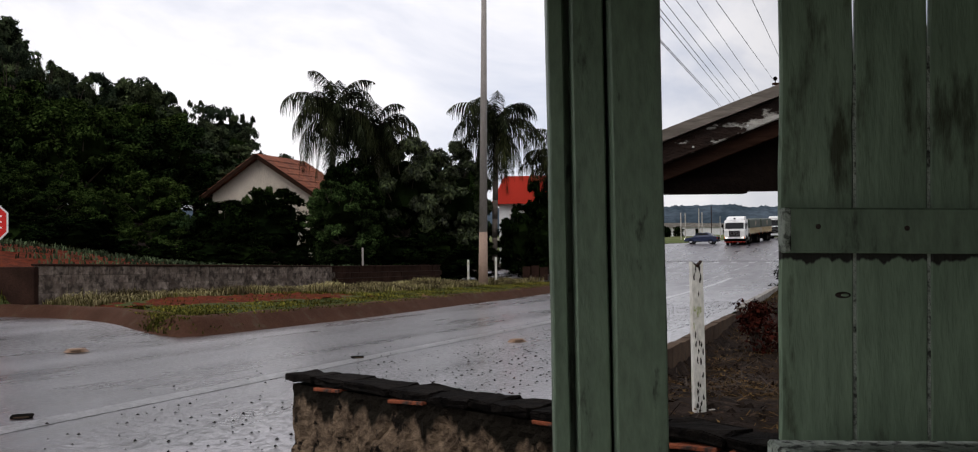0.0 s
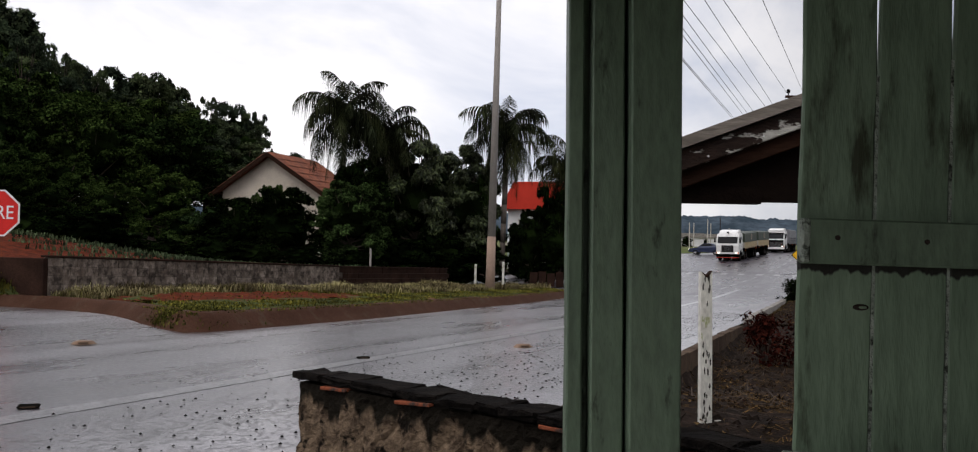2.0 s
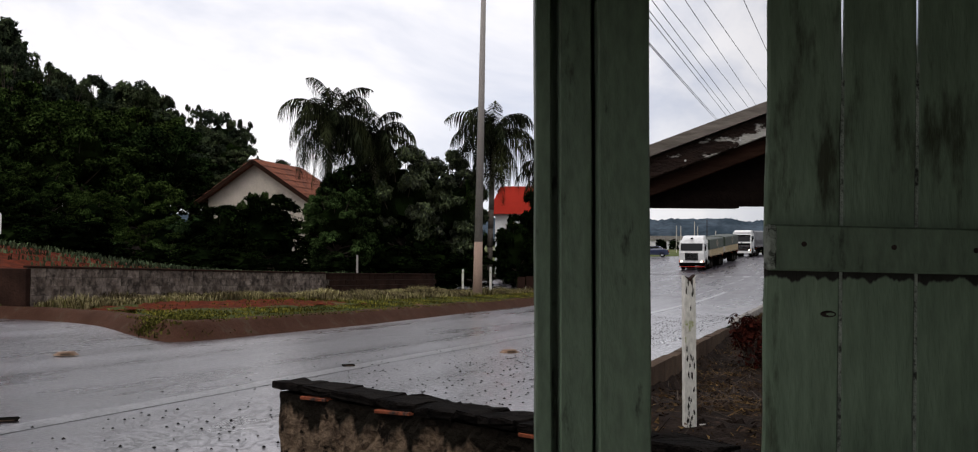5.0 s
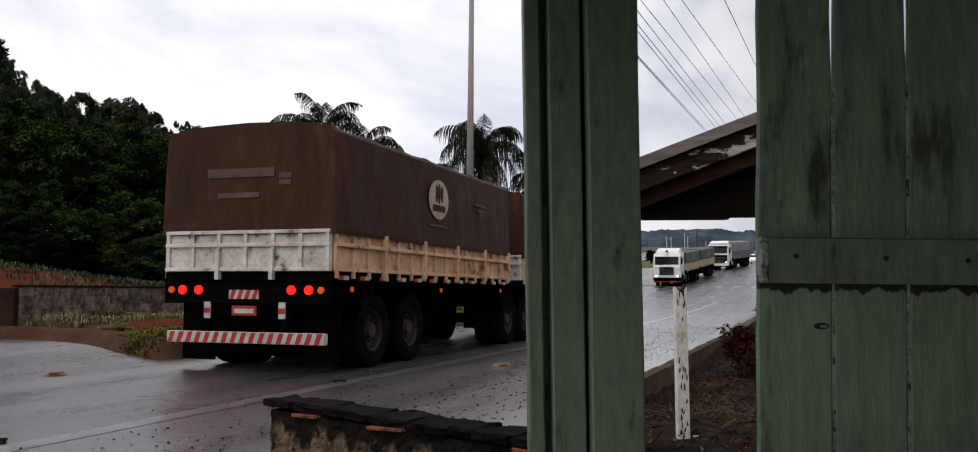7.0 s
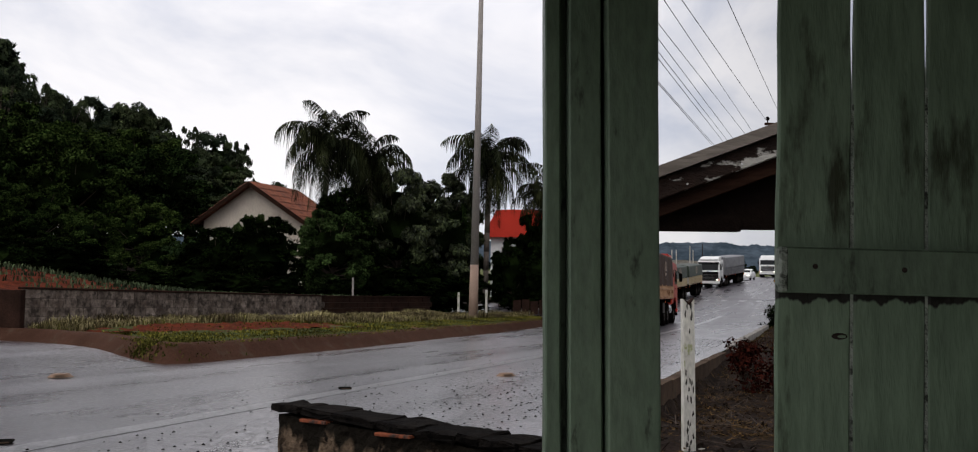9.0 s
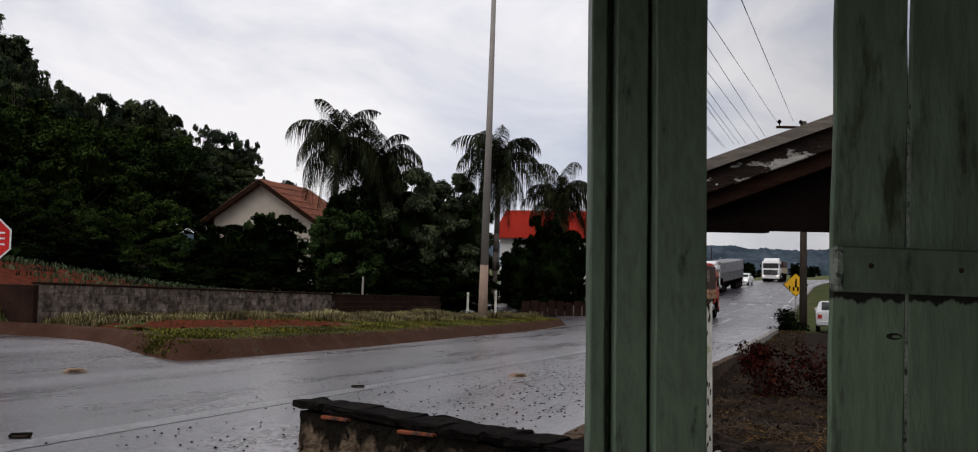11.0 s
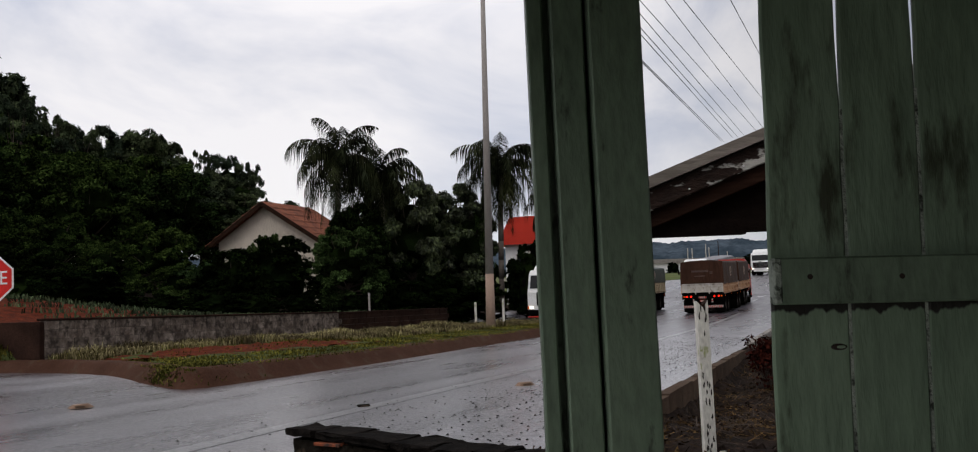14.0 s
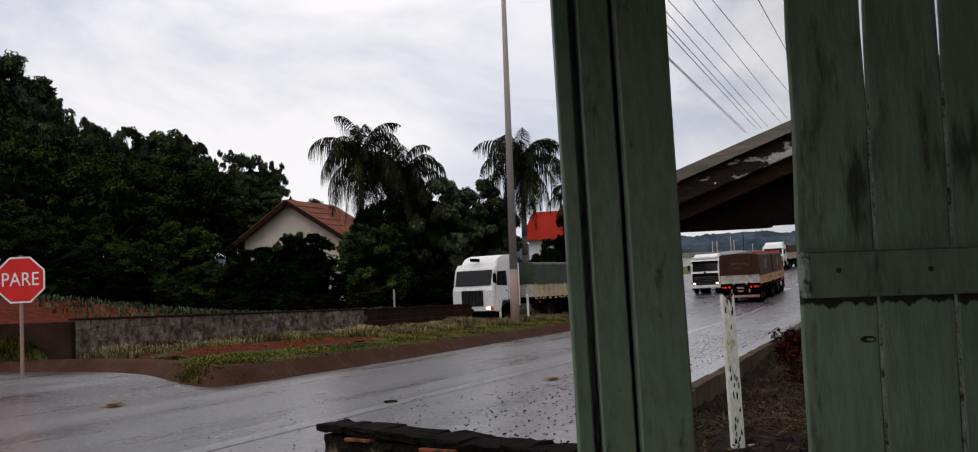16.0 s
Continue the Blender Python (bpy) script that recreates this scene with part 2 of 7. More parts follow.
M = dict(
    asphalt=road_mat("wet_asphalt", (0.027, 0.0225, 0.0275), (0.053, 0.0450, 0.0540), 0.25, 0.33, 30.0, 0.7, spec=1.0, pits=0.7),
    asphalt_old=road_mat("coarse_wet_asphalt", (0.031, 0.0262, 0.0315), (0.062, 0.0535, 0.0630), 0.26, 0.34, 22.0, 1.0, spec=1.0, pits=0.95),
    paint_line=mat("worn_road_paint", (0.15, 0.145, 0.15), (0.07, 0.067, 0.07), spec=0.6, coat=1.0, rough=0.30, scale=5, grain=30, speckle=0.5, stain=(0.04, 0.038, 0.04), stain_scale=7, stain_at=(0.46, 0.62)),
    soil=mat("dark_litter_soil", (0.0085, 0.0062, 0.0050), (0.022, 0.015, 0.0115), spec=0.02, rough=0.95, scale=3.5, grain=35, bump=1.0, speckle=0.5, stain=(0.060, 0.038, 0.025), stain_scale=6, stain_at=(0.60, 0.72)),
    red_soil=mat("red_earth", (0.105, 0.022, 0.0095), (0.040, 0.012, 0.007), spec=0.02, rough=0.95, scale=4.5, grain=14, bump=1.0),
    grass_ground=mat("grassy_ground", (0.035, 0.045, 0.016), (0.05, 0.058, 0.02), spec=0.02, rough=0.95, scale=0.6, grain=9, bump=1.0, stain=(0.15, 0.075, 0.04), stain_scale=0.35, stain_at=(0.58, 0.68)),
    far_grass=mat("far_grassland", (0.07, 0.09, 0.03), (0.11, 0.11, 0.05), spec=0.02, rough=0.95, scale=0.05, grain=2, bump=0.3),
    earth_kerb=mat("muddy_concrete_kerb", (0.042, 0.020, 0.0125), (0.060, 0.029, 0.019), coords="World", spec=0.02, rough=0.8, scale=1.5, grain=25, bump=0.5, stain=(0.06, 0.045, 0.03), stain_scale=3),
    old_kerb=mat("brown_stained_concrete", (0.085, 0.058, 0.040), (0.050, 0.034, 0.024), coords="World", spec=0.02, rough=0.85, scale=2.0, grain=30, bump=0.4, stain=(0.05, 0.04, 0.03), stain_scale=3.5, stain_at=(0.5, 0.7)),
    stud=mat("earth_stained_plastic", (0.20, 0.125, 0.08), (0.13, 0.08, 0.05), rough=0.5, scale=8, grain=40, bump=0.2),
    concrete=mat("stained_concrete", (0.30, 0.28, 0.25), (0.20, 0.18, 0.16), rough=0.85, scale=2.0, grain=30, bump=0.4, stain=(0.08, 0.07, 0.055), stain_scale=3.5, stain_at=(0.45, 0.7)),
    # kept pale so the unseen floor throws light up at the planks
    bounce_floor=mat("pale_dusty_concrete", (0.52, 0.50, 0.46), (0.42, 0.40, 0.37), rough=0.85, scale=2.0, grain=30, bump=0.3),
    pole=mat("pole_concrete", (0.30, 0.27, 0.25), (0.24, 0.22, 0.2), rough=0.85, scale=0.8, grain=30, bump=0.3),
    pole_low=mat("pole_concrete_earth_stained", (0.30, 0.21, 0.16), (0.24, 0.17, 0.13), rough=0.85, scale=0.8, grain=30, bump=0.3),
    block=mat("weathered_block", (0.225, 0.184, 0.153), (0.085, 0.064, 0.052), spec=0.02, rough=0.9, scale=3.4, grain=16, bump=0.6, coords="World", stain=(0.045, 0.036, 0.03), stain_scale=5.5, stain_at=(0.46, 0.62), per=0.3),
    block_dark=mat("dark_earth_stained_block", (0.034, 0.018, 0.013), (0.016, 0.009, 0.007), coords="World", spec=0.02, rough=0.9, scale=1.5, grain=22, bump=0.6, per=0.04),
    mortar=mat("mortar", (0.085, 0.072, 0.062), spec=0.02, rough=0.95, scale=3, grain=30),
    rubble=mat("mossy_render", (0.175, 0.125, 0.083), (0.060, 0.042, 0.029), spec=0.02, rough=0.95, scale=13, grain=42, bump=1.0, stain=(0.010, 0.008, 0.0065), stain_scale=7, stain_at=(0.52, 0.58), drip=(0.84, 0.36, 6.0)),
    cap=mat("soot_black_brick", (0.003, 0.0026, 0.0024), (0.011, 0.009, 0.0075), spec=0.03, rough=0.95, scale=14, grain=45, bump=1.0, stain=(0.028, 0.022, 0.018), stain_scale=18, stain_at=(0.64, 0.72), per=0.2),
    brick_red=mat("bare_red_brick", (0.24, 0.066, 0.03), (0.15, 0.042, 0.02), rough=0.9, scale=9, grain=45, bump=0.6, stain=(0.04, 0.03, 0.025), stain_scale=9, stain_at=(0.5, 0.6)),
    green=mat("green_painted_wood", (0.165, 0.222, 0.150), (0.122, 0.172, 0.113), coords="World", spec=0.25, rough=0.5, scale=3.2, grain=55, bump=0.18, stretch=(1, 1, 0.2), stain=(0.030, 0.035, 0.018), stain_scale=13, stain_at=(0.565, 0.67), drip=(0.295, 0.03, 34.0)),
    green_post=mat("green_painted_jamb", (0.128, 0.172, 0.116), (0.098, 0.136, 0.090), coords="World", spec=0.25, rough=0.5, scale=2.5, grain=60, bump=0.12, stretch=(1, 1, 0.3), stain=(0.03, 0.036, 0.024), stain_scale=20, stain_at=(0.60, 0.68)),
    rust_nail=mat("rusty_nail", (0.03, 0.02, 0.016), rough=0.8),
    old_wood=mat("weathered_brown_wood", (0.034, 0.016, 0.010), (0.018, 0.009, 0.006), spec=0.04, rough=0.85, scale=4, grain=40, bump=0.5, stretch=(0.25, 1, 1)),
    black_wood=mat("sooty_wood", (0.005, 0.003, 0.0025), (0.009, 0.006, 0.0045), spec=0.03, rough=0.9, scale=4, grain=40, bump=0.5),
    peel=mat("peeling_bargeboard", (0.014, 0.009, 0.007), (0.03, 0.016, 0.011), rough=0.8, scale=5, grain=40, bump=0.7, stretch=(0.6, 1, 1.6), stain=(0.42, 0.40, 0.36), stain_scale=7, stain_at=(0.555, 0.585)),
    grey_wood=mat("grey_weathered_wood", (0.20, 0.17, 0.145), (0.14, 0.12, 0.10), rough=0.85, scale=5, grain=50, bump=0.4, stretch=(0.2, 1, 1)),
    pale_strip=mat("pale_flaking_strip", (0.33, 0.36, 0.31), (0.20, 0.23, 0.19), rough=0.8, scale=30, grain=80, bump=0.5, stain=(0.03, 0.034, 0.026), stain_scale=40, stain_at=(0.5, 0.6)),
    white_post=mat("flaking_white_post", (0.62, 0.60, 0.54), (0.52, 0.5, 0.44), rough=0.8, scale=6, grain=40, bump=0.4, stretch=(1, 1, 0.45), stain=(0.27, 0.29, 0.13), stain_scale=6, stain_at=(0.56, 0.6)),
    flake=mat("bare_dark_patch", (0.03, 0.027, 0.022), rough=0.9),
    white=mat("white_paint", (0.74, 0.74, 0.72), (0.62, 0.61, 0.59), rough=0.35, spec=0.5, scale=1.2, grain=20, bump=0.03),
    white_dirty=mat("dirty_white_paint", (0.54, 0.51, 0.46), (0.36, 0.32, 0.27), rough=0.6, scale=2.5, grain=18, bump=0.1, stain=(0.09, 0.06, 0.04), stain_scale=4.5, stain_at=(0.56, 0.66)),
    cream_board=mat("cream_sideboard_paint", (0.60, 0.40, 0.25), (0.43, 0.25, 0.14), rough=0.6, scale=2.6, grain=20, bump=0.1, stain=(0.15, 0.060, 0.028), stain_scale=5, stain_at=(0.54, 0.66)),
    tan_board=mat("tan_sideboard_paint", (0.5, 0.42, 0.28), (0.4, 0.32, 0.2), rough=0.6, scale=2.0, grain=20, bump=0.1),
    tarp=mat("brown_tarpaulin", (0.032, 0.0142, 0.0086), (0.046, 0.0205, 0.0125), spec=0.06, rough=0.5, rough2=0.62, scale=1.3, grain=5, bump=0.5, stain=(0.070, 0.034, 0.022), stain_scale=1.6, stain_at=(0.55, 0.75), stretch=(1.6, 1, 0.5)),
    tarp_green=mat("dark_green_tarpaulin", (0.03, 0.04, 0.03), (0.045, 0.055, 0.042), rough=0.5, scale=1.3, grain=8, bump=0.25),
    tarp_grey=mat("grey_tarpaulin", (0.20, 0.20, 0.205), (0.14, 0.14, 0.15), rough=0.55, scale=1.3, grain=8, bump=0.2),
    logo=mat("faded_print_cream", (0.42, 0.33, 0.26), (0.33, 0.25, 0.2), rough=0.6, scale=4, grain=20),
    logo_dim=mat("faded_print_brown", (0.085, 0.055, 0.045), (0.06, 0.038, 0.031), rough=0.6, scale=4, grain=20),
    black=mat("black_chassis", (0.002, 0.002, 0.002), (0.004, 0.0035, 0.003), spec=0.0, rough=0.6, scale=3, grain=20, bump=0.1),
    tyre=mat("tyre_rubber", (0.004, 0.0037, 0.0035), (0.008, 0.007, 0.006), spec=0.0, rough=0.75, scale=4, grain=30, bump=0.2),
    rim=mat("dusty_steel_rim", (0.028, 0.021, 0.017), (0.016, 0.012, 0.010), rough=0.6, metal=0.1, scale=6, grain=30, bump=0.1),
    chrome=mat("bright_metal", (0.38, 0.38, 0.38), rough=0.25, spec=0.5, metal=0.9, bump=0.0),
    red=mat("red_truck_paint", (0.42, 0.022, 0.010), (0.35, 0.018, 0.009), rough=0.35, spec=0.5, scale=1.5, bump=0.02),
    red_sign=mat("red_sign_face", (0.60, 0.025, 0.02), (0.5, 0.02, 0.018), rough=0.4, scale=3, bump=0.02),
    red_stripe=mat("red_reflector", (0.34, 0.03, 0.022), rough=0.4, bump=0.0),
    white_stripe=mat("white_reflector", (0.42, 0.40, 0.37), rough=0.4, bump=0.0),
    yellow=mat("yellow_sign_face", (0.75, 0.42, 0.02), (0.68, 0.37, 0.015), rough=0.45, scale=4, bump=0.02),
    glass=mat("dark_cab_glass", (0.01, 0.011, 0.012), rough=0.08, bump=0.0, spec=0.2),
    lamp_on=mat("lit_headlamp", (1.0, 0.96, 0.85), rough=0.3, bump=0.0, emit=2.2),
    tail_on=mat("lit_tail_lamp", (1.0, 0.018, 0.008), (0.9, 0.015, 0.006), rough=0.3, bump=0.0, emit=0.9),
    amber=mat("amber_lamp", (0.6, 0.10, 0.01), rough=0.3, bump=0.0, emit=0.25),
    blue_car=mat("dark_blue_car_paint", (0.02, 0.03, 0.07), (0.018, 0.026, 0.06), spec=0.5, rough=0.25, bump=0.0),
    silver=mat("silver_car_paint", (0.5, 0.5, 0.5), (0.45, 0.45, 0.46), rough=0.3, metal=0.3, bump=0.0),
    plaster=mat("cream_plaster", (0.62, 0.54, 0.45), (0.52, 0.45, 0.37), rough=0.9, scale=0.7, grain=12, bump=0.1, stain=(0.36, 0.3, 0.24), stain_scale=0.6, stain_at=(0.55, 0.75)),
    plaster_white=mat("white_plaster", (0.68, 0.67, 0.66), (0.58, 0.57, 0.56), rough=0.9, scale=0.5, grain=12, bump=0.1),
    tile=mat("clay_roof_tile", (0.22, 0.075, 0.042), (0.12, 0.048, 0.032), rough=0.85, scale=1.6, grain=8, bump=0.4, stain=(0.10, 0.06, 0.045), stain_scale=1.0, stain_at=(0.55, 0.75)),
    red_roof=mat("red_metal_roof", (0.50, 0.035, 0.018), (0.4, 0.028, 0.015), rough=0.5, scale=0.5, bump=0.05),
    bark=mat("bark", (0.07, 0.055, 0.045), (0.045, 0.036, 0.03), spec=0.02, rough=0.95, scale=5, grain=25, bump=0.8, stretch=(1, 1, 0.4)),
    palm_bark=mat("palm_trunk_bark", (0.12, 0.10, 0.085), (0.08, 0.066, 0.055), rough=0.95, scale=3, grain=18, bump=0.8, stretch=(0.4, 0.4, 2)),
    # bluish distance haze is mixed into the ridge's base colour
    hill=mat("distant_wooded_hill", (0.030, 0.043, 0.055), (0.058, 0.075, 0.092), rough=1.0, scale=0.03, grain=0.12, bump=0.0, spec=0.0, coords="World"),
    wire=mat("cable", (0.11, 0.11, 0.12), rough=0.6, bump=0.0),
    shed=mat("dim_shed_board", (0.11, 0.12, 0.10), (0.08, 0.085, 0.07), rough=0.85, scale=2, grain=30, bump=0.2),
)
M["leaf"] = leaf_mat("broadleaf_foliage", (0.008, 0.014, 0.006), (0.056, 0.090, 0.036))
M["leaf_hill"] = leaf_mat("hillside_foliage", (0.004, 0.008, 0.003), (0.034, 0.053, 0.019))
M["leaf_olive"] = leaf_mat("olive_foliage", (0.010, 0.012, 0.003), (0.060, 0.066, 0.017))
# farther trees: haze painted in as paler, greyer leaves
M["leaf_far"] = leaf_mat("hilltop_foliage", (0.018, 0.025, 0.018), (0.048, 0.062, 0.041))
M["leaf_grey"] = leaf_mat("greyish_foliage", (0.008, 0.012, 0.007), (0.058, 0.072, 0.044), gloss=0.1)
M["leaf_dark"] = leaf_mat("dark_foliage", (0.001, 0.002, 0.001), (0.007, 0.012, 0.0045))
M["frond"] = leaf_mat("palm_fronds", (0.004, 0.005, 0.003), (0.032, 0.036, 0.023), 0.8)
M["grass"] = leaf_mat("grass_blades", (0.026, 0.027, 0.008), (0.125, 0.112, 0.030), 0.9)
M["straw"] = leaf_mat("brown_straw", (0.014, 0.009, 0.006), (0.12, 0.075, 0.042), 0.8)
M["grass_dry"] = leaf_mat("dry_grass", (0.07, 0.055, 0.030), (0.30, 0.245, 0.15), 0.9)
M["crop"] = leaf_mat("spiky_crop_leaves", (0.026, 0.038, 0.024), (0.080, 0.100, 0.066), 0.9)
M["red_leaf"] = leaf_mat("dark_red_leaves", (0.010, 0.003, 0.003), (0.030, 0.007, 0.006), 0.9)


# ---- building helpers ----
def part(name, bm, material, parent=None, label="", smooth=False):
    """Links a bmesh as one mesh object, under a thing or a part."""
    me = bpy.data.meshes.new(name)
    bm.to_mesh(me)
    bm.free()
    me.materials.append(material)
    if smooth:
        for f in me.polygons:
            f.use_smooth = True
    ob = new(name, me)
    ob.parent = parent
    if label:
        ob["label"] = label
    return ob


def data_part(name, verts, faces, material, parent=None, label=""):
    me = bpy.data.meshes.new(name)
    me.from_pydata([tuple(v) for v in verts], [], [tuple(f) for f in faces])
    me.materials.append(material)
    ob = new(name, me)
    ob.parent = parent
    if label:
        ob["label"] = label
    return ob


def thing(name, at, label, category, group="", turn=0.0, kind=""):
    e = new(name)
    e.empty_display_size = 0.2
    e.matrix_basis = pose(*at, 0, 0, turn)
    return tagged(e, label, category, group, kind)


def box(bm, x0, x1, y0, y1, z0, z1, bevel=0.0, m=None):
    r = bmesh.ops.create_cube(bm, size=1.0)
    vs = r["verts"]
    for v in vs:
        v.co = Vector(((x0 + x1) / 2 + v.co.x * (x1 - x0), (y0 + y1) / 2 + v.co.y * (y1 - y0), (z0 + z1) / 2 + v.co.z * (z1 - z0)))
    if bevel:
        es = list({e for v in vs for e in v.link_edges})
        r = bmesh.ops.bevel(bm, geom=es, offset=bevel, segments=1, affect="EDGES")
        vs = list({v for f in r["faces"] for v in f.verts} | {v for v in vs if v.is_valid})
    if m is not None:
        bmesh.ops.transform(bm, matrix=m, verts=vs)
    return bm


def boxed(*a, bevel=0.0, m=None):
    return box(bmesh.new(), *a, bevel=bevel, m=m)


def rod(bm, p, q, r0, r1=None, n=10, caps=True):
    p, q = Vector(p), Vector(q)
    d = q - p
    r = bmesh.ops.create_cone(bm, cap_ends=caps, segments=n, radius1=r0, radius2=r0 if r1 is None else r1, depth=d.length)
    bmesh.ops.transform(bm, matrix=Matrix.Translation((p + q) / 2) @ d.to_track_quat("Z", "Y").to_matrix().to_4x4(), verts=r["verts"])
    return bm


def prism(bm, outline, y0, y1):
    """An outline in x and z, pushed from y0 to y1."""
    a = [bm.verts.new((x, y0, z)) for x, z in outline]
    b = [bm.verts.new((x, y1, z)) for x, z in outline]
    n = len(a)
    bm.faces.new(a)
    bm.faces.new(b[::-1])
    for i in range(n):
        bm.faces.new((a[i], b[i], b[(i + 1) % n], a[(i + 1) % n]))
    bmesh.ops.recalc_face_normals(bm, faces=bm.faces)
    return bm


def lerp_table(table, x):
    return float(np.interp(x, [a for a, _ in table], [b for _, b in table]))


# ---- the lie of the land: u runs along the road, v to its far side ----
HEAD = radians(20.0)
EU, EV = Vector((math.sin(HEAD), math.cos(HEAD), 0)), Vector((-math.cos(HEAD), math.sin(HEAD), 0))
PROFILE = [(-400, 2.0), (-120, 1.2), (-40, 0.95), (-10, 0.62), (0, 0.42), (5, 0.27), (10, 0.13), (20, -0.18), (30, -0.47), (45, -0.75), (58, -0.83),
           (70, -0.74), (84, -0.44), (97, 0.12), (112, 0.98), (128, 1.45), (143, 1.75), (200, 2.3), (400, 5.0), (4000, 30.0)]


def road_z(u):
    return sum(lerp_table(PROFILE, u + k) for k in (-5, -2.5, 0, 2.5, 5)) / 5


def uv_of(x, y):
    return x * EU.x + y * EU.y, x * EV.x + y * EV.y


def place(u, v, dz=0.0):
    p = EU * u + EV * v
    return Vector((p.x, p.y, road_z(u) + dz))


def step(a, b, x):
    t = min(1.0, max(0.0, (x - a) / (b - a)))
    return t * t * (3 - 2 * t)


NEAR_EDGE = [(-400, 2.0), (62, 2.0), (90, 1.6), (112, 0.8), (143, -1.5), (200, -9.0), (400, -60.0), (1500, -500.0)]
FAR_EDGE = [(-400, 9.4), (11.5, 9.4), (18.2, 9.55), (26, 10.2), (35, 10.7), (36.6, 13.0), (37.6, 26.0), (112, 26.0), (122, 16.0), (143, 10.5), (200, 1.5), (400, -50.0), (1500, -489.0)]


SIDE_KERB = [(9.25, 11.5), (10.1, 11.9), (11.5, 12.9), (13.2, 14.2), (15, 14.5), (20, 14.4), (60, 14.4)]
FAR_KERB = [(11.5, 9.25), (14.3, 9.3), (18.2, 9.42), (26, 10.1), (34.5, 10.35), (40.4, 10.9), (41.6, 11.8), (42.0, 13.2), (42.1, 14.3)]


def ground_z(x, y):
    u, v = uv_of(x, y)
    z = road_z(u) - 0.07
    z -= 0.42 * step(2.1, 1.7, v) * step(6.5, 13.0, u) * (1 - step(17.0, 26.0, u)) * step(-9, -5, v)
    strip = (1 - step(36.6, 37.6, u)) + step(36.6, 37.6, u) * (1 - step(41.2, 41.9, u)) * (1 - step(14.1, 14.6, v))
    inside = min(u - lerp_table(SIDE_KERB, v), v - lerp_table(FAR_KERB, u))
    z += 0.37 * step(0.35, 0.75, inside) * strip
    z += 0.10 * step(0.3, 3.0, inside) * strip
    z += 0.58 * step(16.2, 17.2, v) * step(14.4, 15.0, u) * (1 - step(34.0, 37.0, u))
    z += 0.85 * step(16.6, 22.0, v) * step(14.4, 16.0, u) * step(29.0, 17.0, u)
    z += 0.15 * (v - 24) * step(24, 36, v) * step(0, 20, u) * (1 - step(72.0, 95.0, u)) * (1 - 0.6 * step(50, 110, v))
    return z


# ---- ground and roads ----
def grid_mesh(name, us, vs, height, material, kind="structure", label="", category=""):
    """A sheet over rows of u and v."""
    verts, faces = [], []
    for u in us:
        row = vs(u) if callable(vs) else vs
        for v in row:
            p = EU * u + EV * v
            verts.append((p.x, p.y, height(p.x, p.y, u, v)))
    n = len(row)
    for i in range(len(us) - 1):
        for j in range(n - 1):
            faces.append((i * n + j, (i + 1) * n + j, (i + 1) * n + j + 1, i * n + j + 1))
    ob = data_part(name, verts, faces, material)
    ob.data.flip_normals() if ob.data.polygons[0].normal.z < 0 else None
    for f in ob.data.polygons:
        f.use_smooth = True
    return tagged(ob, label, category, kind=kind)


def spread(*stops):
    """Even steps between stops given as (start, end, step)."""
    out = []
    for a, b, s in stops:
        out += list(np.arange(a, b, s))
    return [float(x) for x in out] + [float(stops[-1][1])]


ground = grid_mesh("ground", spread((-300, -60, 40), (-60, 2, 4), (2, 60, 0.6), (60, 150, 4), (150, 400, 25), (400, 4000, 300)),
                   spread((-1500, -60, 120), (-60, -10, 4), (-10, 30, 0.5), (30, 120, 4), (120, 1700, 80)),
                   lambda x, y, u, v: ground_z(x, y) + 0.03 * noise.noise((x * 0.7, y * 0.7, 0)) - (0.25 if 0.8 < u < 23.6 and -5.8 < v < 2.2 else 0) - (0.10 if 15.6 < u < 21.2 and 11.8 < v < 13.7 else 0), M["grass_ground"],
                   label="grassy verge ground with patches of bare red earth", category="ground")
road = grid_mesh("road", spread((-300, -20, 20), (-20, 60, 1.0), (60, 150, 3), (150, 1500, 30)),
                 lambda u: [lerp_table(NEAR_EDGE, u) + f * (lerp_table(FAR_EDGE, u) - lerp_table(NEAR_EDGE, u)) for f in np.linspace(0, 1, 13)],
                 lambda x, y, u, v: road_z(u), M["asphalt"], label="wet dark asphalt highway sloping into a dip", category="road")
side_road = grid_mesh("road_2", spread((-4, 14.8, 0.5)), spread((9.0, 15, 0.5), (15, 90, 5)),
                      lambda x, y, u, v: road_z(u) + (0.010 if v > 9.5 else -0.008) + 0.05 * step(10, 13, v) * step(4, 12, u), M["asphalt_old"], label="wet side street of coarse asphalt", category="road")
shoulder = grid_mesh("road_shoulder", spread((-60, 60, 1.0)), lambda u: [2.0, 2.8, 3.6, 4.3, 4.9 + 0.12 * math.sin(u * 0.7)],
                     lambda x, y, u, v: road_z(u) + (0.008 if v < 4.6 else -0.006), M["asphalt_old"], label="coarse gravelly asphalt shoulder strewn with pebbles", category="road")


def paint_strip(name, u0, u1, v0, width, s=1.0):
    us = spread((u0, u1, s))
    return grid_mesh(name, us, lambda u: [v0(u) - width / 2, v0(u) + width / 2], lambda x, y, u, v: road_z(u) + 0.004, M["paint_line"], label="worn white road marking line", category="road marking")


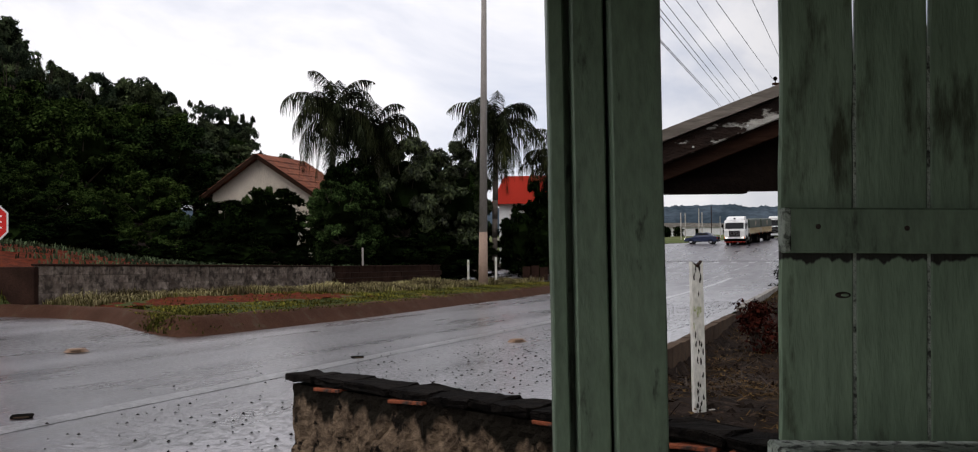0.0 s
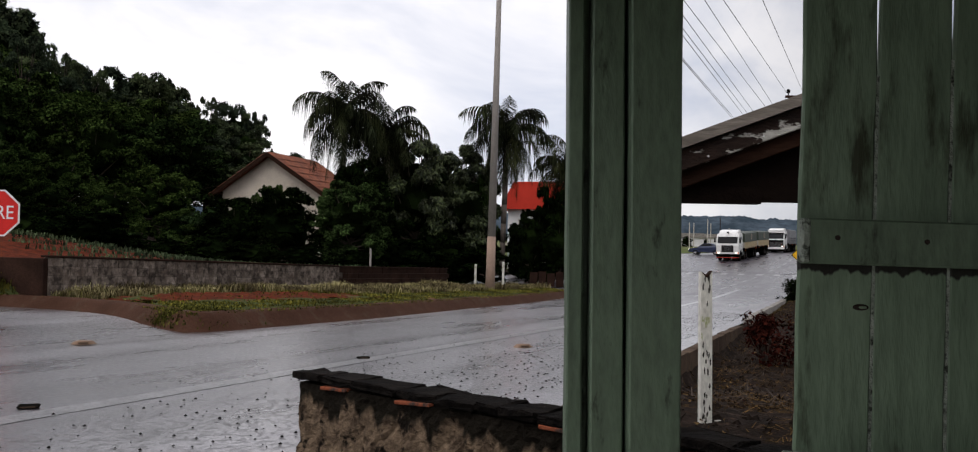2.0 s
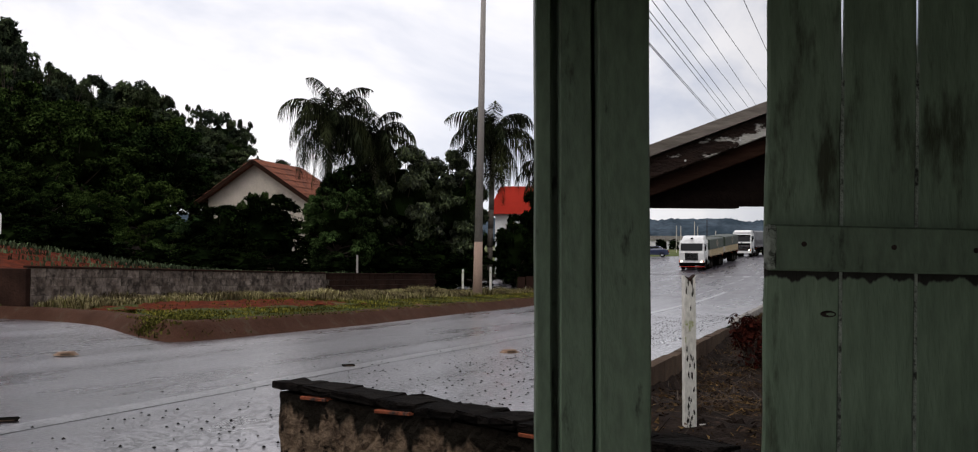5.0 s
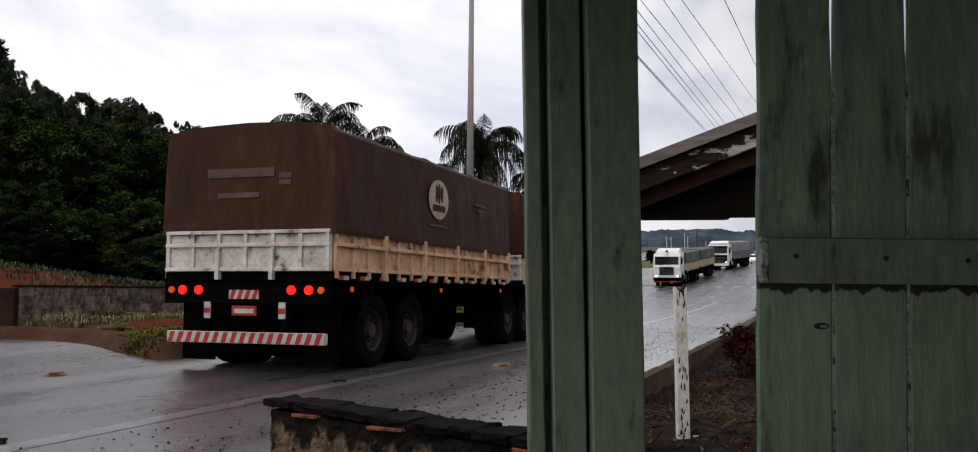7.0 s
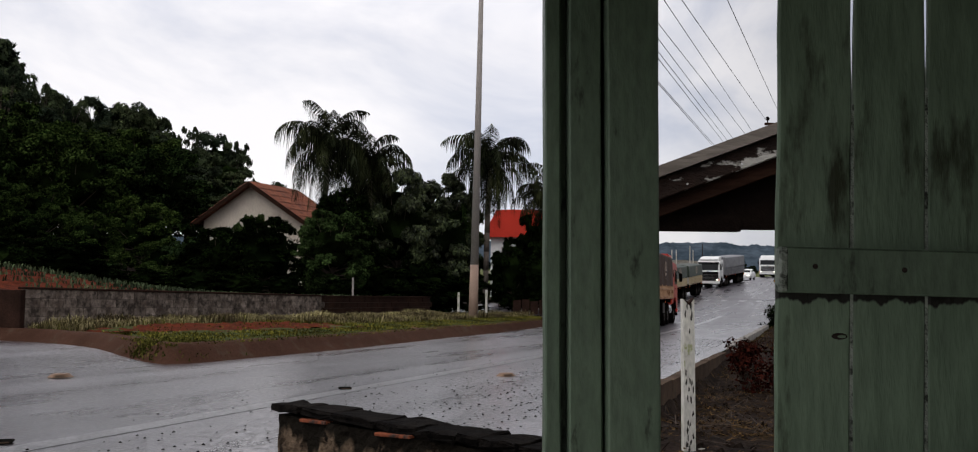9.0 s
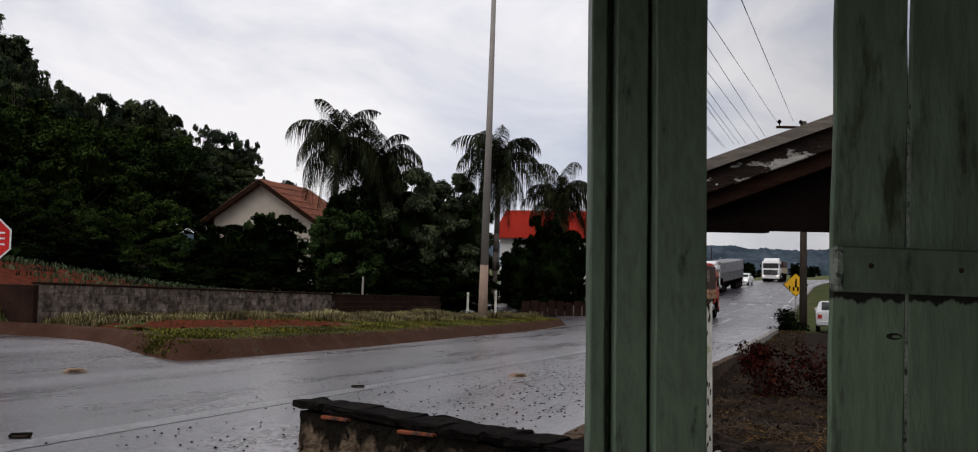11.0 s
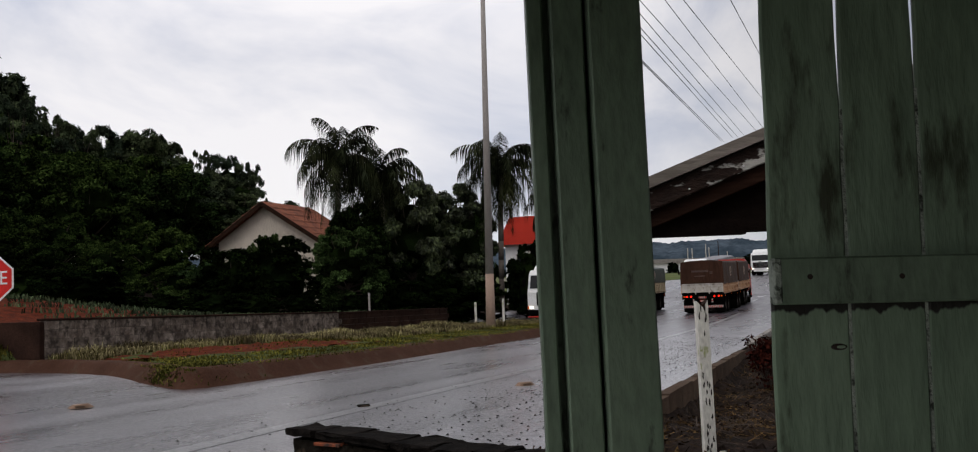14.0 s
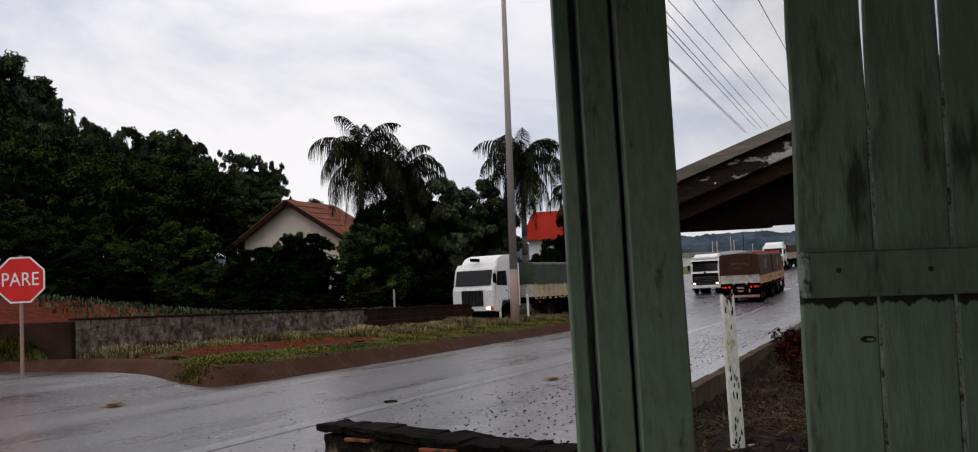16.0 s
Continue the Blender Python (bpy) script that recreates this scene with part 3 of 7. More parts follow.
paint_strip("road_marking", -40, 58, lambda u: 5.14, 0.24)
paint_strip("road_marking", 62, 300, lambda u: lerp_table(NEAR_EDGE, u) + 0.9, 0.14, 3.0)
for k in range(22):
    a = 46 + k * 6.0
    paint_strip("road_marking", a, a + 3.2, lambda u: lerp_table(NEAR_EDGE, u) + 2.9 + 2.2 * (1 - step(60, 110, u)) * 0.6, 0.13)
for k in range(7):
    paint_strip("road_marking", 82.0, 84.2, lambda u, k=k: 2.6 + k * 1.5, 0.5)
# a raised crossing strip, darker, and the grey pad in the mouth of the junction
crossing = grid_mesh("road_crossing", spread((84.8, 87.0, 0.55)), spread((2.2, 15, 1.6)), lambda x, y, u, v: road_z(u) + 0.02 + 0.06 * math.sin(max(0, min(1, (u - 84.8) / 2.2)) * math.pi), M["asphalt_old"], label="low asphalt speed table across the highway", category="road")

# pebbles and road studs
rng = random.Random(4)
verts, faces = [], []
for k in range(2400):
    u, v, r = rng.uniform(2, 30), 2.3 + abs(rng.gauss(0, 1.4)), rng.uniform(0.005, 0.017)
    p = place(u, min(v, 5.5), 0.012)
    b = len(verts)
    for dx, dy, dz in ((1, 0, 0), (0, 1, 0), (-1, 0.2, 0), (0.1, -1, 0), (0.1, 0.1, 0.8)):
        verts.append((p.x + r * dx, p.y + r * dy, p.z + r * dz))
    faces += [(b, b + 1, b + 4), (b + 1, b + 2, b + 4), (b + 2, b + 3, b + 4), (b + 3, b, b + 4)]
tagged(data_part("gravel", verts, faces, M["black"]), "loose dark pebbles scattered on the wet shoulder", "gravel", kind="stuff")


def road_stud(u, v, turn):
    e = thing("road_stud", place(u, v, 0.012), "earth-stained reflective road stud on the asphalt", "road stud", "road studs", turn)
    bm = bmesh.new()
    r = bmesh.ops.create_cone(bm, cap_ends=True, segments=8, radius1=0.16, radius2=0.1, depth=0.045)
    bmesh.ops.translate(bm, verts=r["verts"], vec=(0, 0, 0.022))
    bmesh.ops.scale(bm, verts=bm.verts, vec=(1, 0.55, 1))
    part("body", bm, M["stud"], e)
    part("reflector", boxed(-0.06, 0.06, -0.088, -0.080, 0.012, 0.030), M["old_kerb"], e)


for u, v in ((9.1, 8.95), (12.55, 4.15)):
    road_stud(u, v, 20)
for u, v in ((5.0, 5.42), (9.7, 5.23)):
    e = thing("road_stud", place(u, v, 0.006), "flat dark worn road stud on the edge line", "road stud", "road studs", 20)
    part("body", boxed(-0.075, 0.075, -0.05, 0.05, 0, 0.02, bevel=0.008), M["tyre"], e)
    part("reflector", boxed(-0.05, 0.05, -0.053, -0.049, 0.004, 0.014), M["old_kerb"], e)


# ---- kerbs ----
def kerb_run(name, path, width, height, material, label, foot=0.5, slope=0.0):
    """Kerb stones along a line of (u, v): each stone its own block, with a joint between."""
    e = thing(name, (0, 0, 0), label, "kerb", kind="structure")
    for (u0, v0), (u1, v1) in zip(path, path[1:]):
        a, b = place(u0, v0), place(u1, v1)
        d = (b - a)
        ln = d.length
        n = max(1, round(ln / 1.0))
        side = Vector((-d.y, d.x, 0)).normalized()
        for i in range(n):
            p, q = a + d * ((i + 0.01) / n), a + d * ((i + 0.99) / n)
            h = height + rng.uniform(-0.012, 0.012)
            bm = bmesh.new()
            quad = [(p, 0, -foot), (p, width, -foot), (p, width, h), (p, slope, h), (q, 0, -foot), (q, width, -foot), (q, width, h), (q, slope, h)]
            vs = [bm.verts.new(c + side * s + Vector((0, 0, z))) for c, s, z in quad]
            for f in ((0, 1, 2, 3), (7, 6, 5, 4), (0, 4, 5, 1), (1, 5, 6, 2), (2, 6, 7, 3), (3, 7, 4, 0)):
                bm.faces.new([vs[k] for k in f])
            bmesh.ops.recalc_face_normals(bm, faces=bm.faces)
            part("kerb_stone", bm, material, e)
    return e




def mud_bank(name, path, label):
    """A low bank along a line: steep muddy face, rounded top, no joints."""
    pts = []
    for (u0, v0), (u1, v1) in zip(path, path[1:]):
        n = max(1, int(math.hypot(u1 - u0, v1 - v0) / 0.25))
        pts += [(u0 + (u1 - u0) * k / n, v0 + (v1 - v0) * k / n) for k in range(n)]
    pts.append(path[-1])
    ring = []
    for i, (u, v) in enumerate(pts):
        a, b = pts[max(0, i - 4)], pts[min(len(pts) - 1, i + 4)]
        d = (EU * (b[0] - a[0]) + EV * (b[1] - a[1])).normalized()
        n = Vector((-d.y, d.x, 0))
        c = place(u, v)
        row = []
        for s, z in ((-0.06, -0.05), (0.0, 0.012), (0.10, 0.10), (0.20, 0.21), (0.27, 0.275), (0.36, 0.30), (0.52, 0.295), (0.75, 0.26)):
            w = 0.035 * noise.noise((c.x * 1.1, c.y * 1.1, s * 2)) + 0.012 * noise.noise((c.x * 5, c.y * 5, s * 9))
            row.append(c + n * (s + w) + Vector((0, 0, z + 0.6 * w * (z > 0.05))))
        ring.append(row)
    k = len(ring[0])
    verts = [p for row in ring for p in row]
    faces = [(i * k + j, (i + 1) * k + j, (i + 1) * k + j + 1, i * k + j + 1) for i in range(len(ring) - 1) for j in range(k - 1)]
    ob = data_part(name, verts, faces, M["earth_kerb"])
    for f in ob.data.polygons:
        f.use_smooth = True
    return tagged(ob, label, "kerb", kind="structure")


SOFT = [(14.4, 60), (14.4, 20), (14.45, 16.5), (14.4, 15.0), (14.15, 13.9), (13.6, 12.7), (12.9, 11.6), (12.25, 10.6), (11.85, 9.95), (11.75, 9.5), (12.0, 9.28), (12.8, 9.24)]
mud_bank("kerb_1", SOFT + FAR_KERB[1:], "sloped kerb bank stained brown with red mud")
kerb_run("kerb_2", [(4.2, 2.0), (22, 2.0)][::-1], 0.16, 0.03, M["old_kerb"], "low stained concrete retaining kerb beside the planting bed", 0.75)
kerb_run("kerb_3", [(24, 2.0), (43, 1.9)][::-1], 0.18, 0.12, M["concrete"], "pale worn roadside kerb stones", 0.4)
kerb_run("kerb_4", [(52, 1.9), (62, 2.0), (90, 1.6), (112, 0.7)][::-1], 0.18, 0.12, M["concrete"], "pale worn roadside kerb stones", 0.4)
kerb_run("kerb_6", [(36.8, 14.75), (41.7, 14.35)], 0.16, 0.40, M["concrete"], "pale kerb along the back of the grass strip", 0.4)
kerb_run("kerb_5", [(50.5, 27), (50.2, 40)], 0.25, 0.35, M["white_dirty"], "low whitewashed garden edging", 0.4)

# the far side: bed of red earth in the verge, and the planted slope behind the wall
red_bed = grid_mesh("earth_bed", spread((14.9, 22.0, 0.12)), lambda u: [v + 0.25 * math.sin(u * 2.1 + v) for v in np.linspace(11.1, 14.3, 28)],
                    lambda x, y, u, v: ground_z(x, y) - 0.005 + 0.05 * noise.noise((x * 2.2, y * 2.2, 3)) + 0.05 * noise.noise((x * 6, y * 6, 9)), M["red_soil"], label="patch of freshly turned red earth in the verge", category="earth")
red_slope = grid_mesh("earth_bed_2", spread((15.2, 34, 0.6)), [float(v) for v in np.linspace(16.6, 31, 30)],
                      lambda x, y, u, v: ground_z(x, y) + 0.07 + 0.05 * noise.noise((x * 1.5, y * 1.5, 5)) - 0.4 * step(30, 34, u), M["red_soil"], label="red earth slope behind the block wall", category="earth")
bed_soil = grid_mesh("planting_bed", spread((0.5, 24, 0.25)), [float(v) for v in np.linspace(-6.0, 1.95, 36)],
                     lambda x, y, u, v: ground_z(x, y) + 0.10 + 0.07 * noise.noise((x * 2.2, y * 2.2, 1)) + 0.03 * noise.noise((x * 9, y * 9, 2)), M["soil"], label="dark littered soil of a neglected planting bed", category="soil")
side_street = grid_mesh("yard", spread((24.6, 50, 0.8)), spread((-60, 1.6, 2.0)),
                        lambda x, y, u, v: ground_z(x, y) + 0.05 + 0.03 * step(26, 24, u) - 0.25 * step(44, 46, u), M["soil"], label="dark earth yard beside the highway", category="yard")


# ---- vegetation helpers ----
def leaf_cloud(seed, clumps, per, size, spread_r, flat=1.0):
    """Pointed folded leaves thrown round the clump centres, most of them near the clump's skin."""
    r = np.random.RandomState(seed)
    centres = np.repeat(np.array([c[:3] for c in clumps]), per, axis=0)
    radii = np.repeat(np.array([c[3] for c in clumps]), per)
    n = len(centres)
    d = r.normal(size=(n, 3))
    d /= np.linalg.norm(d, axis=1)[:, None]
    dist = radii * spread_r * np.cbrt(r.uniform(0.25, 1.15, n))
    d2 = d.copy()
    d2[:, 2] *= flat
    pos = centres + d2 * dist[:, None]
    face = d + r.normal(size=(n, 3)) * 0.32 + np.array([0, 0, 0.7])
    face /= np.linalg.norm(face, axis=1)[:, None]
    out = np.cross(face, r.normal(size=(n, 3))) + d * 0.35 + np.array([0, 0, -0.3])
    out /= np.linalg.norm(out, axis=1)[:, None]
    side = np.cross(out, face)
    side /= np.linalg.norm(side, axis=1)[:, None]
    s = size * r.uniform(0.6, 1.5, n)[:, None]
    verts = np.stack([pos - side * s * 0.36, pos + side * s * 0.36, pos + out * s], axis=1).reshape(-1, 3)
    faces = np.arange(n * 3).reshape(-1, 3)
    return verts, faces


def mesh_np(name, verts, faces, material):
    me = bpy.data.meshes.new(name)
    me.from_pydata(verts.tolist(), [], faces.tolist())
    me.materials.append(material)
    return me


def tree_meshes(seed, height, width, trunk_h, lobes, per, leaf, material, low=0.25, lobe=(0.13, 0.24), core=0.72):
    """Trunk with limbs that end in rounded lobes; each lobe is a heap of leafy sprays, thickest on its upper side, with shade between."""
    r = random.Random(seed)
    heads = []
    for k in range(lobes):
        a, h = k * 2.4 + r.uniform(-0.5, 0.5), (k + r.uniform(0.1, 0.9)) / lobes
        out = math.sin(math.pi * (0.24 + 0.62 * h)) ** 0.7
        rad = out * width * 0.5 * r.uniform(0.55, 0.95)
        heads.append([rad * math.cos(a), rad * math.sin(a), height * (low + (1 - low) * h), width * r.uniform(*lobe) * (1.0 - 0.25 * h)])
    over = max(c[2] + 0.9 * c[3] for c in heads) / height
    for c in heads:
        c[2] = c[2] / over
    sprays = []
    for x, y, z, q in heads:
        for k in range(15):
            d = Vector((r.gauss(0, 1), r.gauss(0, 1), abs(r.gauss(0, 1)) * 0.9 - 0.25)).normalized() * r.uniform(0.6, 1.15)
            sprays.append((x + d.x * q * 0.85, y + d.y * q * 0.85, z + d.z * q * 0.6, q * r.uniform(0.22, 0.5)))
    v, f = leaf_cloud(seed, sprays, per, leaf, 1.0, 0.5)
    crown = mesh_np("crown", v, f, material)
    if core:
        # solid dark core added to block light and darken the gaps between leaves
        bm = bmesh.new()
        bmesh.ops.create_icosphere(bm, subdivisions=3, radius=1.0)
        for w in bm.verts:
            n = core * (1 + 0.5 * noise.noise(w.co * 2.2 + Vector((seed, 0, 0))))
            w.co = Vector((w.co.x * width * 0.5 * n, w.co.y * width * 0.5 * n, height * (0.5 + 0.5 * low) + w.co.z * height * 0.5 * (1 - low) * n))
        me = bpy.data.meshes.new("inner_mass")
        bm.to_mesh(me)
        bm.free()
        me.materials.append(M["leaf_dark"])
    bm = bmesh.new()
    base = width * 0.022 + 0.06
    rod(bm, (0, 0, -0.3), (0.1 * r.uniform(-1, 1), 0, trunk_h), base * 1.3, base * 0.85, 8)
    rod(bm, (0, 0, trunk_h), (0.2 * r.uniform(-1, 1), 0.2, height * 0.75), base * 0.85, base * 0.25, 7)
    for c in heads:
        z = trunk_h + (c[2] - trunk_h) * r.uniform(0.1, 0.5)
        rod(bm, (0, 0, max(trunk_h * 0.8, z)), (c[0] * 0.9, c[1] * 0.9, c[2]), base * 0.4, base * 0.08, 5)
    trunk = bpy.data.meshes.new("trunk")
    bm.to_mesh(trunk)
    bm.free()
    trunk.materials.append(M["bark"])
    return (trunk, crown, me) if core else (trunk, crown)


def tree(name, meshes, x, y, z, scale, turn, label, category="tree", group=""):
    e = thing(name, (x, y, z), label, category, group, turn)
    e.scale = (scale, scale, scale)
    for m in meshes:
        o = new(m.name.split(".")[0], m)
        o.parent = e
    return e


def grass_field(name, seed, n, where, length, material, label, category="grass", width=0.012):
    """Bent blades, each of two segments."""
    r = random.Random(seed)
    verts, faces = [], []
    while len(verts) < n * 5:
        spot = where(r)
        if spot is None:
            continue
        x, y, z, k = spot
        a, h, lean = r.uniform(0, 6.28), length * k * r.uniform(0.5, 1.3), r.uniform(0.15, 0.9)
        dx, dy, w = math.cos(a), math.sin(a), width * r.uniform(0.7, 1.4)
        b = len(verts)
        verts += [(x - dy * w, y + dx * w, z), (x + dy * w, y - dx * w, z), (x + dx * h * lean * 0.35 + dy * w * 0.7, y + dy * h * lean * 0.35 - dx * w * 0.7, z + h * 0.6),
                  (x + dx * h * lean * 0.35 - dy * w * 0.7, y + dy * h * lean * 0.35 + dx * w * 0.7, z + h * 0.6), (x + dx * h * lean, y + dy * h * lean, z + h * (1.0 - 0.35 * lean))]
        faces += [(b, b + 1, b + 2, b + 3), (b + 3, b + 2, b + 4)]
    return tagged(data_part(name, verts, faces, material), label, category, kind="stuff")


# ---- the shed that frames the view ----
def plank(name, parent, x0, x1, z0, z1, y0, thick, material, seed, label="", ragged=0.0015):
    """A board with slightly wavering long edges and eased corners."""
    r = random.Random(seed)
    bm = bmesh.new()
    n = 14
    rings = []
    for i in range(n + 1):
        z = z0 + (z1 - z0) * i / n
        a, b = x0 + r.uniform(-ragged, ragged), x1 + r.uniform(-ragged, ragged)
        e = 0.003
        rings.append([bm.verts.new(c) for c in ((a + e, y0, z), (b - e, y0, z), (b, y0 + e, z), (b, y0 + thick, z), (a, y0 + thick, z), (a, y0 + e, z))])
    for p, q in zip(rings, rings[1:]):
        for k in range(6):
            bm.faces.new((p[k], p[(k + 1) % 6], q[(k + 1) % 6], q[k]))
    bm.faces.new(rings[0][::-1])
    bm.faces.new(rings[-1])
    bmesh.ops.recalc_face_normals(bm, faces=bm.faces)
    return part(name, bm, material, parent, label)


# ledged shutter of planks; its origin is at its lower corner
shutter = thing("plank_shutter", (0.462, 1.45, 1.185), "open ledged shutter of green-painted stained vertical planks", "shutter")
shutter.matrix_basis = pose(0.462, 1.45, 1.185, 0, 0.9, 0)
for i, (a, b) in enumerate(((0.0, 0.1178), (0.1222, 0.2370), (0.2412, 0.3600), (0.3645, 0.4750))):
    plank("plank", shutter, a, b, -0.004, 1.0, 0.0, 0.009, M["green"], 11 + i)
for x0, x1, z1 in ((0.1175, 0.1225, 0.60), (0.2367, 0.2415, 0.63), (0.3597, 0.3648, 0.66)):
    part("cover_strip", boxed(x0, x1, 0.0015, 0.012, -0.004, z1), M["pale_strip"], shutter, "pale strip in the gap")
bm = boxed(-0.002, 0.47, -0.024, -0.001, 0.295, 0.367, bevel=0.003)
ledge = part("ledge", bm, M["green_post"], shutter)
part("end_grain", boxed(-0.004, 0.010, -0.0262, -0.0005, 0.2965, 0.3655, bevel=0.003), M["pale_strip"], ledge, "chipped pale end of the ledge")
part("ledge", boxed(-0.002, 0.47, -0.024, -0.001, 0.92, 0.99, bevel=0.003), M["green_post"], shutter)
for x, z in ((0.052, 0.337), (0.192, 0.335), (0.32, 0.333), (0.05, 0.96), (0.19, 0.96)):
    part("nail_head", rod(bmesh.new(), (x, -0.0255, z), (x, -0.020, z), 0.0042, n=10), M["rust_nail"], shutter)
bm = bmesh.new()
r0 = bmesh.ops.create_uvsphere(bm, u_segments=14, v_segments=8, radius=1.0)
bmesh.ops.scale(bm, verts=bm.verts, vec=(0.013, 0.003, 0.0052))
bmesh.ops.translate(bm, verts=bm.verts, vec=(0.100, 0.0, 0.228))
part("knot", bm, M["rust_nail"], shutter, "dark oval knot in the plank")
bm = bmesh.new()
bmesh.ops.create_uvsphere(bm, u_segments=14, v_segments=8, radius=1.0)
bmesh.ops.scale(bm, verts=bm.verts, vec=(0.009, 0.0034, 0.0032))
bmesh.ops.translate(bm, verts=bm.verts, vec=(0.102, -0.0004, 0.228))
part("knot", bm, M["green"], shutter)
sill = tagged(part("window_sill", boxed(0.455, 1.6, 1.385, 1.50, 1.134, 1.172, bevel=0.004), M["pale_strip"]), "worn pale green wooden sill under the shutter", "sill", kind="structure")

# the jamb: three boards with grooves between them
jamb = thing("door_jamb", (0, 1.7, 0.0), "green-painted wooden door jamb of stepped boards", "door jamb", kind="structure")
jamb.matrix_basis = pose(0.0158, 1.7, 0, 0, -0.40, 0)


def jamb_board(x0, x1, y0, thick, seed):
    plank("board", jamb, x0, x1, -0.2, 2.19, y0, thick, M["green_post"], seed, ragged=0.0008)


jamb_board(0.1175, 0.1480, 0.075, 0.075, 1)
plank("board", jamb, 0.1240, 0.3150, -0.2, 2.19, 0.125, 0.03, M["green_post"], 2, "shadowed board behind the grooves", ragged=0.0008)
jamb_board(0.1610, 0.2230, 0.040, 0.08, 3)
jamb_board(0.2300, 0.3260, 0.0, 0.12, 5)

# unseen walls, ceiling and floor, added to shape light on shutter and jamb
for nm, b in (("wall_back", (-0.2, 2.3, -2.3, -2.2, -0.3, 1.25)), ("wall_side", (2.2, 2.3, -2.2, 2.0, -0.3, 2.2)), ("wall_below_sill", (0.45, 2.2, 1.41, 1.48, -0.3, 1.132))):
    tagged(part(nm, boxed(*b), M["shed"]), "unseen green board wall added round the camera", "wall", kind="structure")
tagged(part("ceiling", boxed(-0.6, 2.3, -2.3, 1.98, 2.2, 2.3), M["black_wood"]), "unseen dark ceiling added to shade the shutter top", "ceiling", kind="structure")
# out of view; its pale top brightens the lower shutter by bounce
tagged(part("floor", boxed(-1.6, 2.2, -2.2, 1.4, -0.05, 0.47), M["bounce_floor"]), "unseen pale floor added to bounce light upward", "floor", kind="structure")

# the neighbouring roof end
eave = thing("lean_to_roof", (0.62, 3.3, 1.90), "old lean-to roof end with peeling bargeboard and near-black soffit", "roof")
SL = math.atan2(0.187, 0.49)
mm = Matrix.Rotation(-SL, 4, "Y")
part("roof_sheet", boxed(-0.15, 2.1, -0.03, 1.9, -0.040, 0.0, m=mm), M["grey_wood"], eave, "grey weathered roof edge")
part("bargeboard", boxed(-0.15, 2.1, 0.0, 0.03, -0.118, -0.042, bevel=0.004, m=mm), M["peel"], eave, "dark board with flaking pale paint")
part("rafter", boxed(-0.15, 2.1, 0.035, 0.08, -0.165, -0.10, bevel=0.004, m=mm @ Matrix.Translation((0, 0, -0.012))), M["old_wood"], eave, "reddish brown rafter")
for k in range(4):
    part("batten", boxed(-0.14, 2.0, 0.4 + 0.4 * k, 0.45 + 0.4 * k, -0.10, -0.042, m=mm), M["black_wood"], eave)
# near-black board fills the gable in place of the roof's dark underside
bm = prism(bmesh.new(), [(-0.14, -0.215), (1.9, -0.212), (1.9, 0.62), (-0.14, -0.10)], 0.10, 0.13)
part("gable_board", bm, M["black_wood"], eave, "near-black board in place of the roof underside")
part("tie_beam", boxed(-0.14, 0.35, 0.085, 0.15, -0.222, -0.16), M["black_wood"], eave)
part("eave_post", boxed(1.35, 1.45, 0.1, 0.2, -2.1, 0.3), M["old_wood"], eave)
for x in (0.13, 0.33):
    z = x * math.tan(SL) - 0.105
    part("nail_head", rod(bmesh.new(), (x, -0.004, z), (x, 0.003, z), 0.004, n=8), M["white"], eave)

# low broken wall with a row of sooty capping bricks
A, B = Vector((-1.0, 4.6, 0)), Vector((1.5, 2.4, 0))
D = (B - A).normalized()
N = Vector((-D.y, D.x, 0))
low_wall = thing("wall_low", (A.x, A.y, 0.0), "low crumbling wall with mossy render and sooty brick capping", "wall", kind="structure", turn=math.degrees(math.atan2(D.y, D.x)))
rl = random.Random(9)
bm = bmesh.new()
cols, rws = 130, 40
front = [[bm.verts.new((3.33 * i / cols + (0.02 * noise.noise((j * 0.6, 7, 0)) if i == 0 else 0), 0.020 * noise.noise((i * 0.25, j * 0.25, 0)) + 0.016 * noise.noise((i * 0.8, j * 0.8, 4)), -0.2 + 1.0 * j / rws)) for j in range(rws + 1)] for i in range(cols + 1)]
back = [[bm.verts.new((3.33 * i / cols, 0.17, -0.2 + 1.0 * j / rws)) for j in range(rws + 1)] for i in range(cols + 1)]
for g, flip in ((front, False), (back, True)):
    for i in range(cols):
        for j in range(rws):
            q = [g[i][j], g[i + 1][j], g[i + 1][j + 1], g[i][j + 1]]
            bm.faces.new(q[::-1] if flip else q)
for i in range(cols):
    bm.faces.new((front[i][rws], front[i + 1][rws], back[i + 1][rws], back[i][rws]))
for j in range(rws):
    bm.faces.new((front[0][j], front[0][j + 1], back[0][j + 1], back[0][j]))
bmesh.ops.recalc_face_normals(bm, faces=bm.faces)
part("render_face", bm, M["rubble"], low_wall)
x = -0.03
k = 0
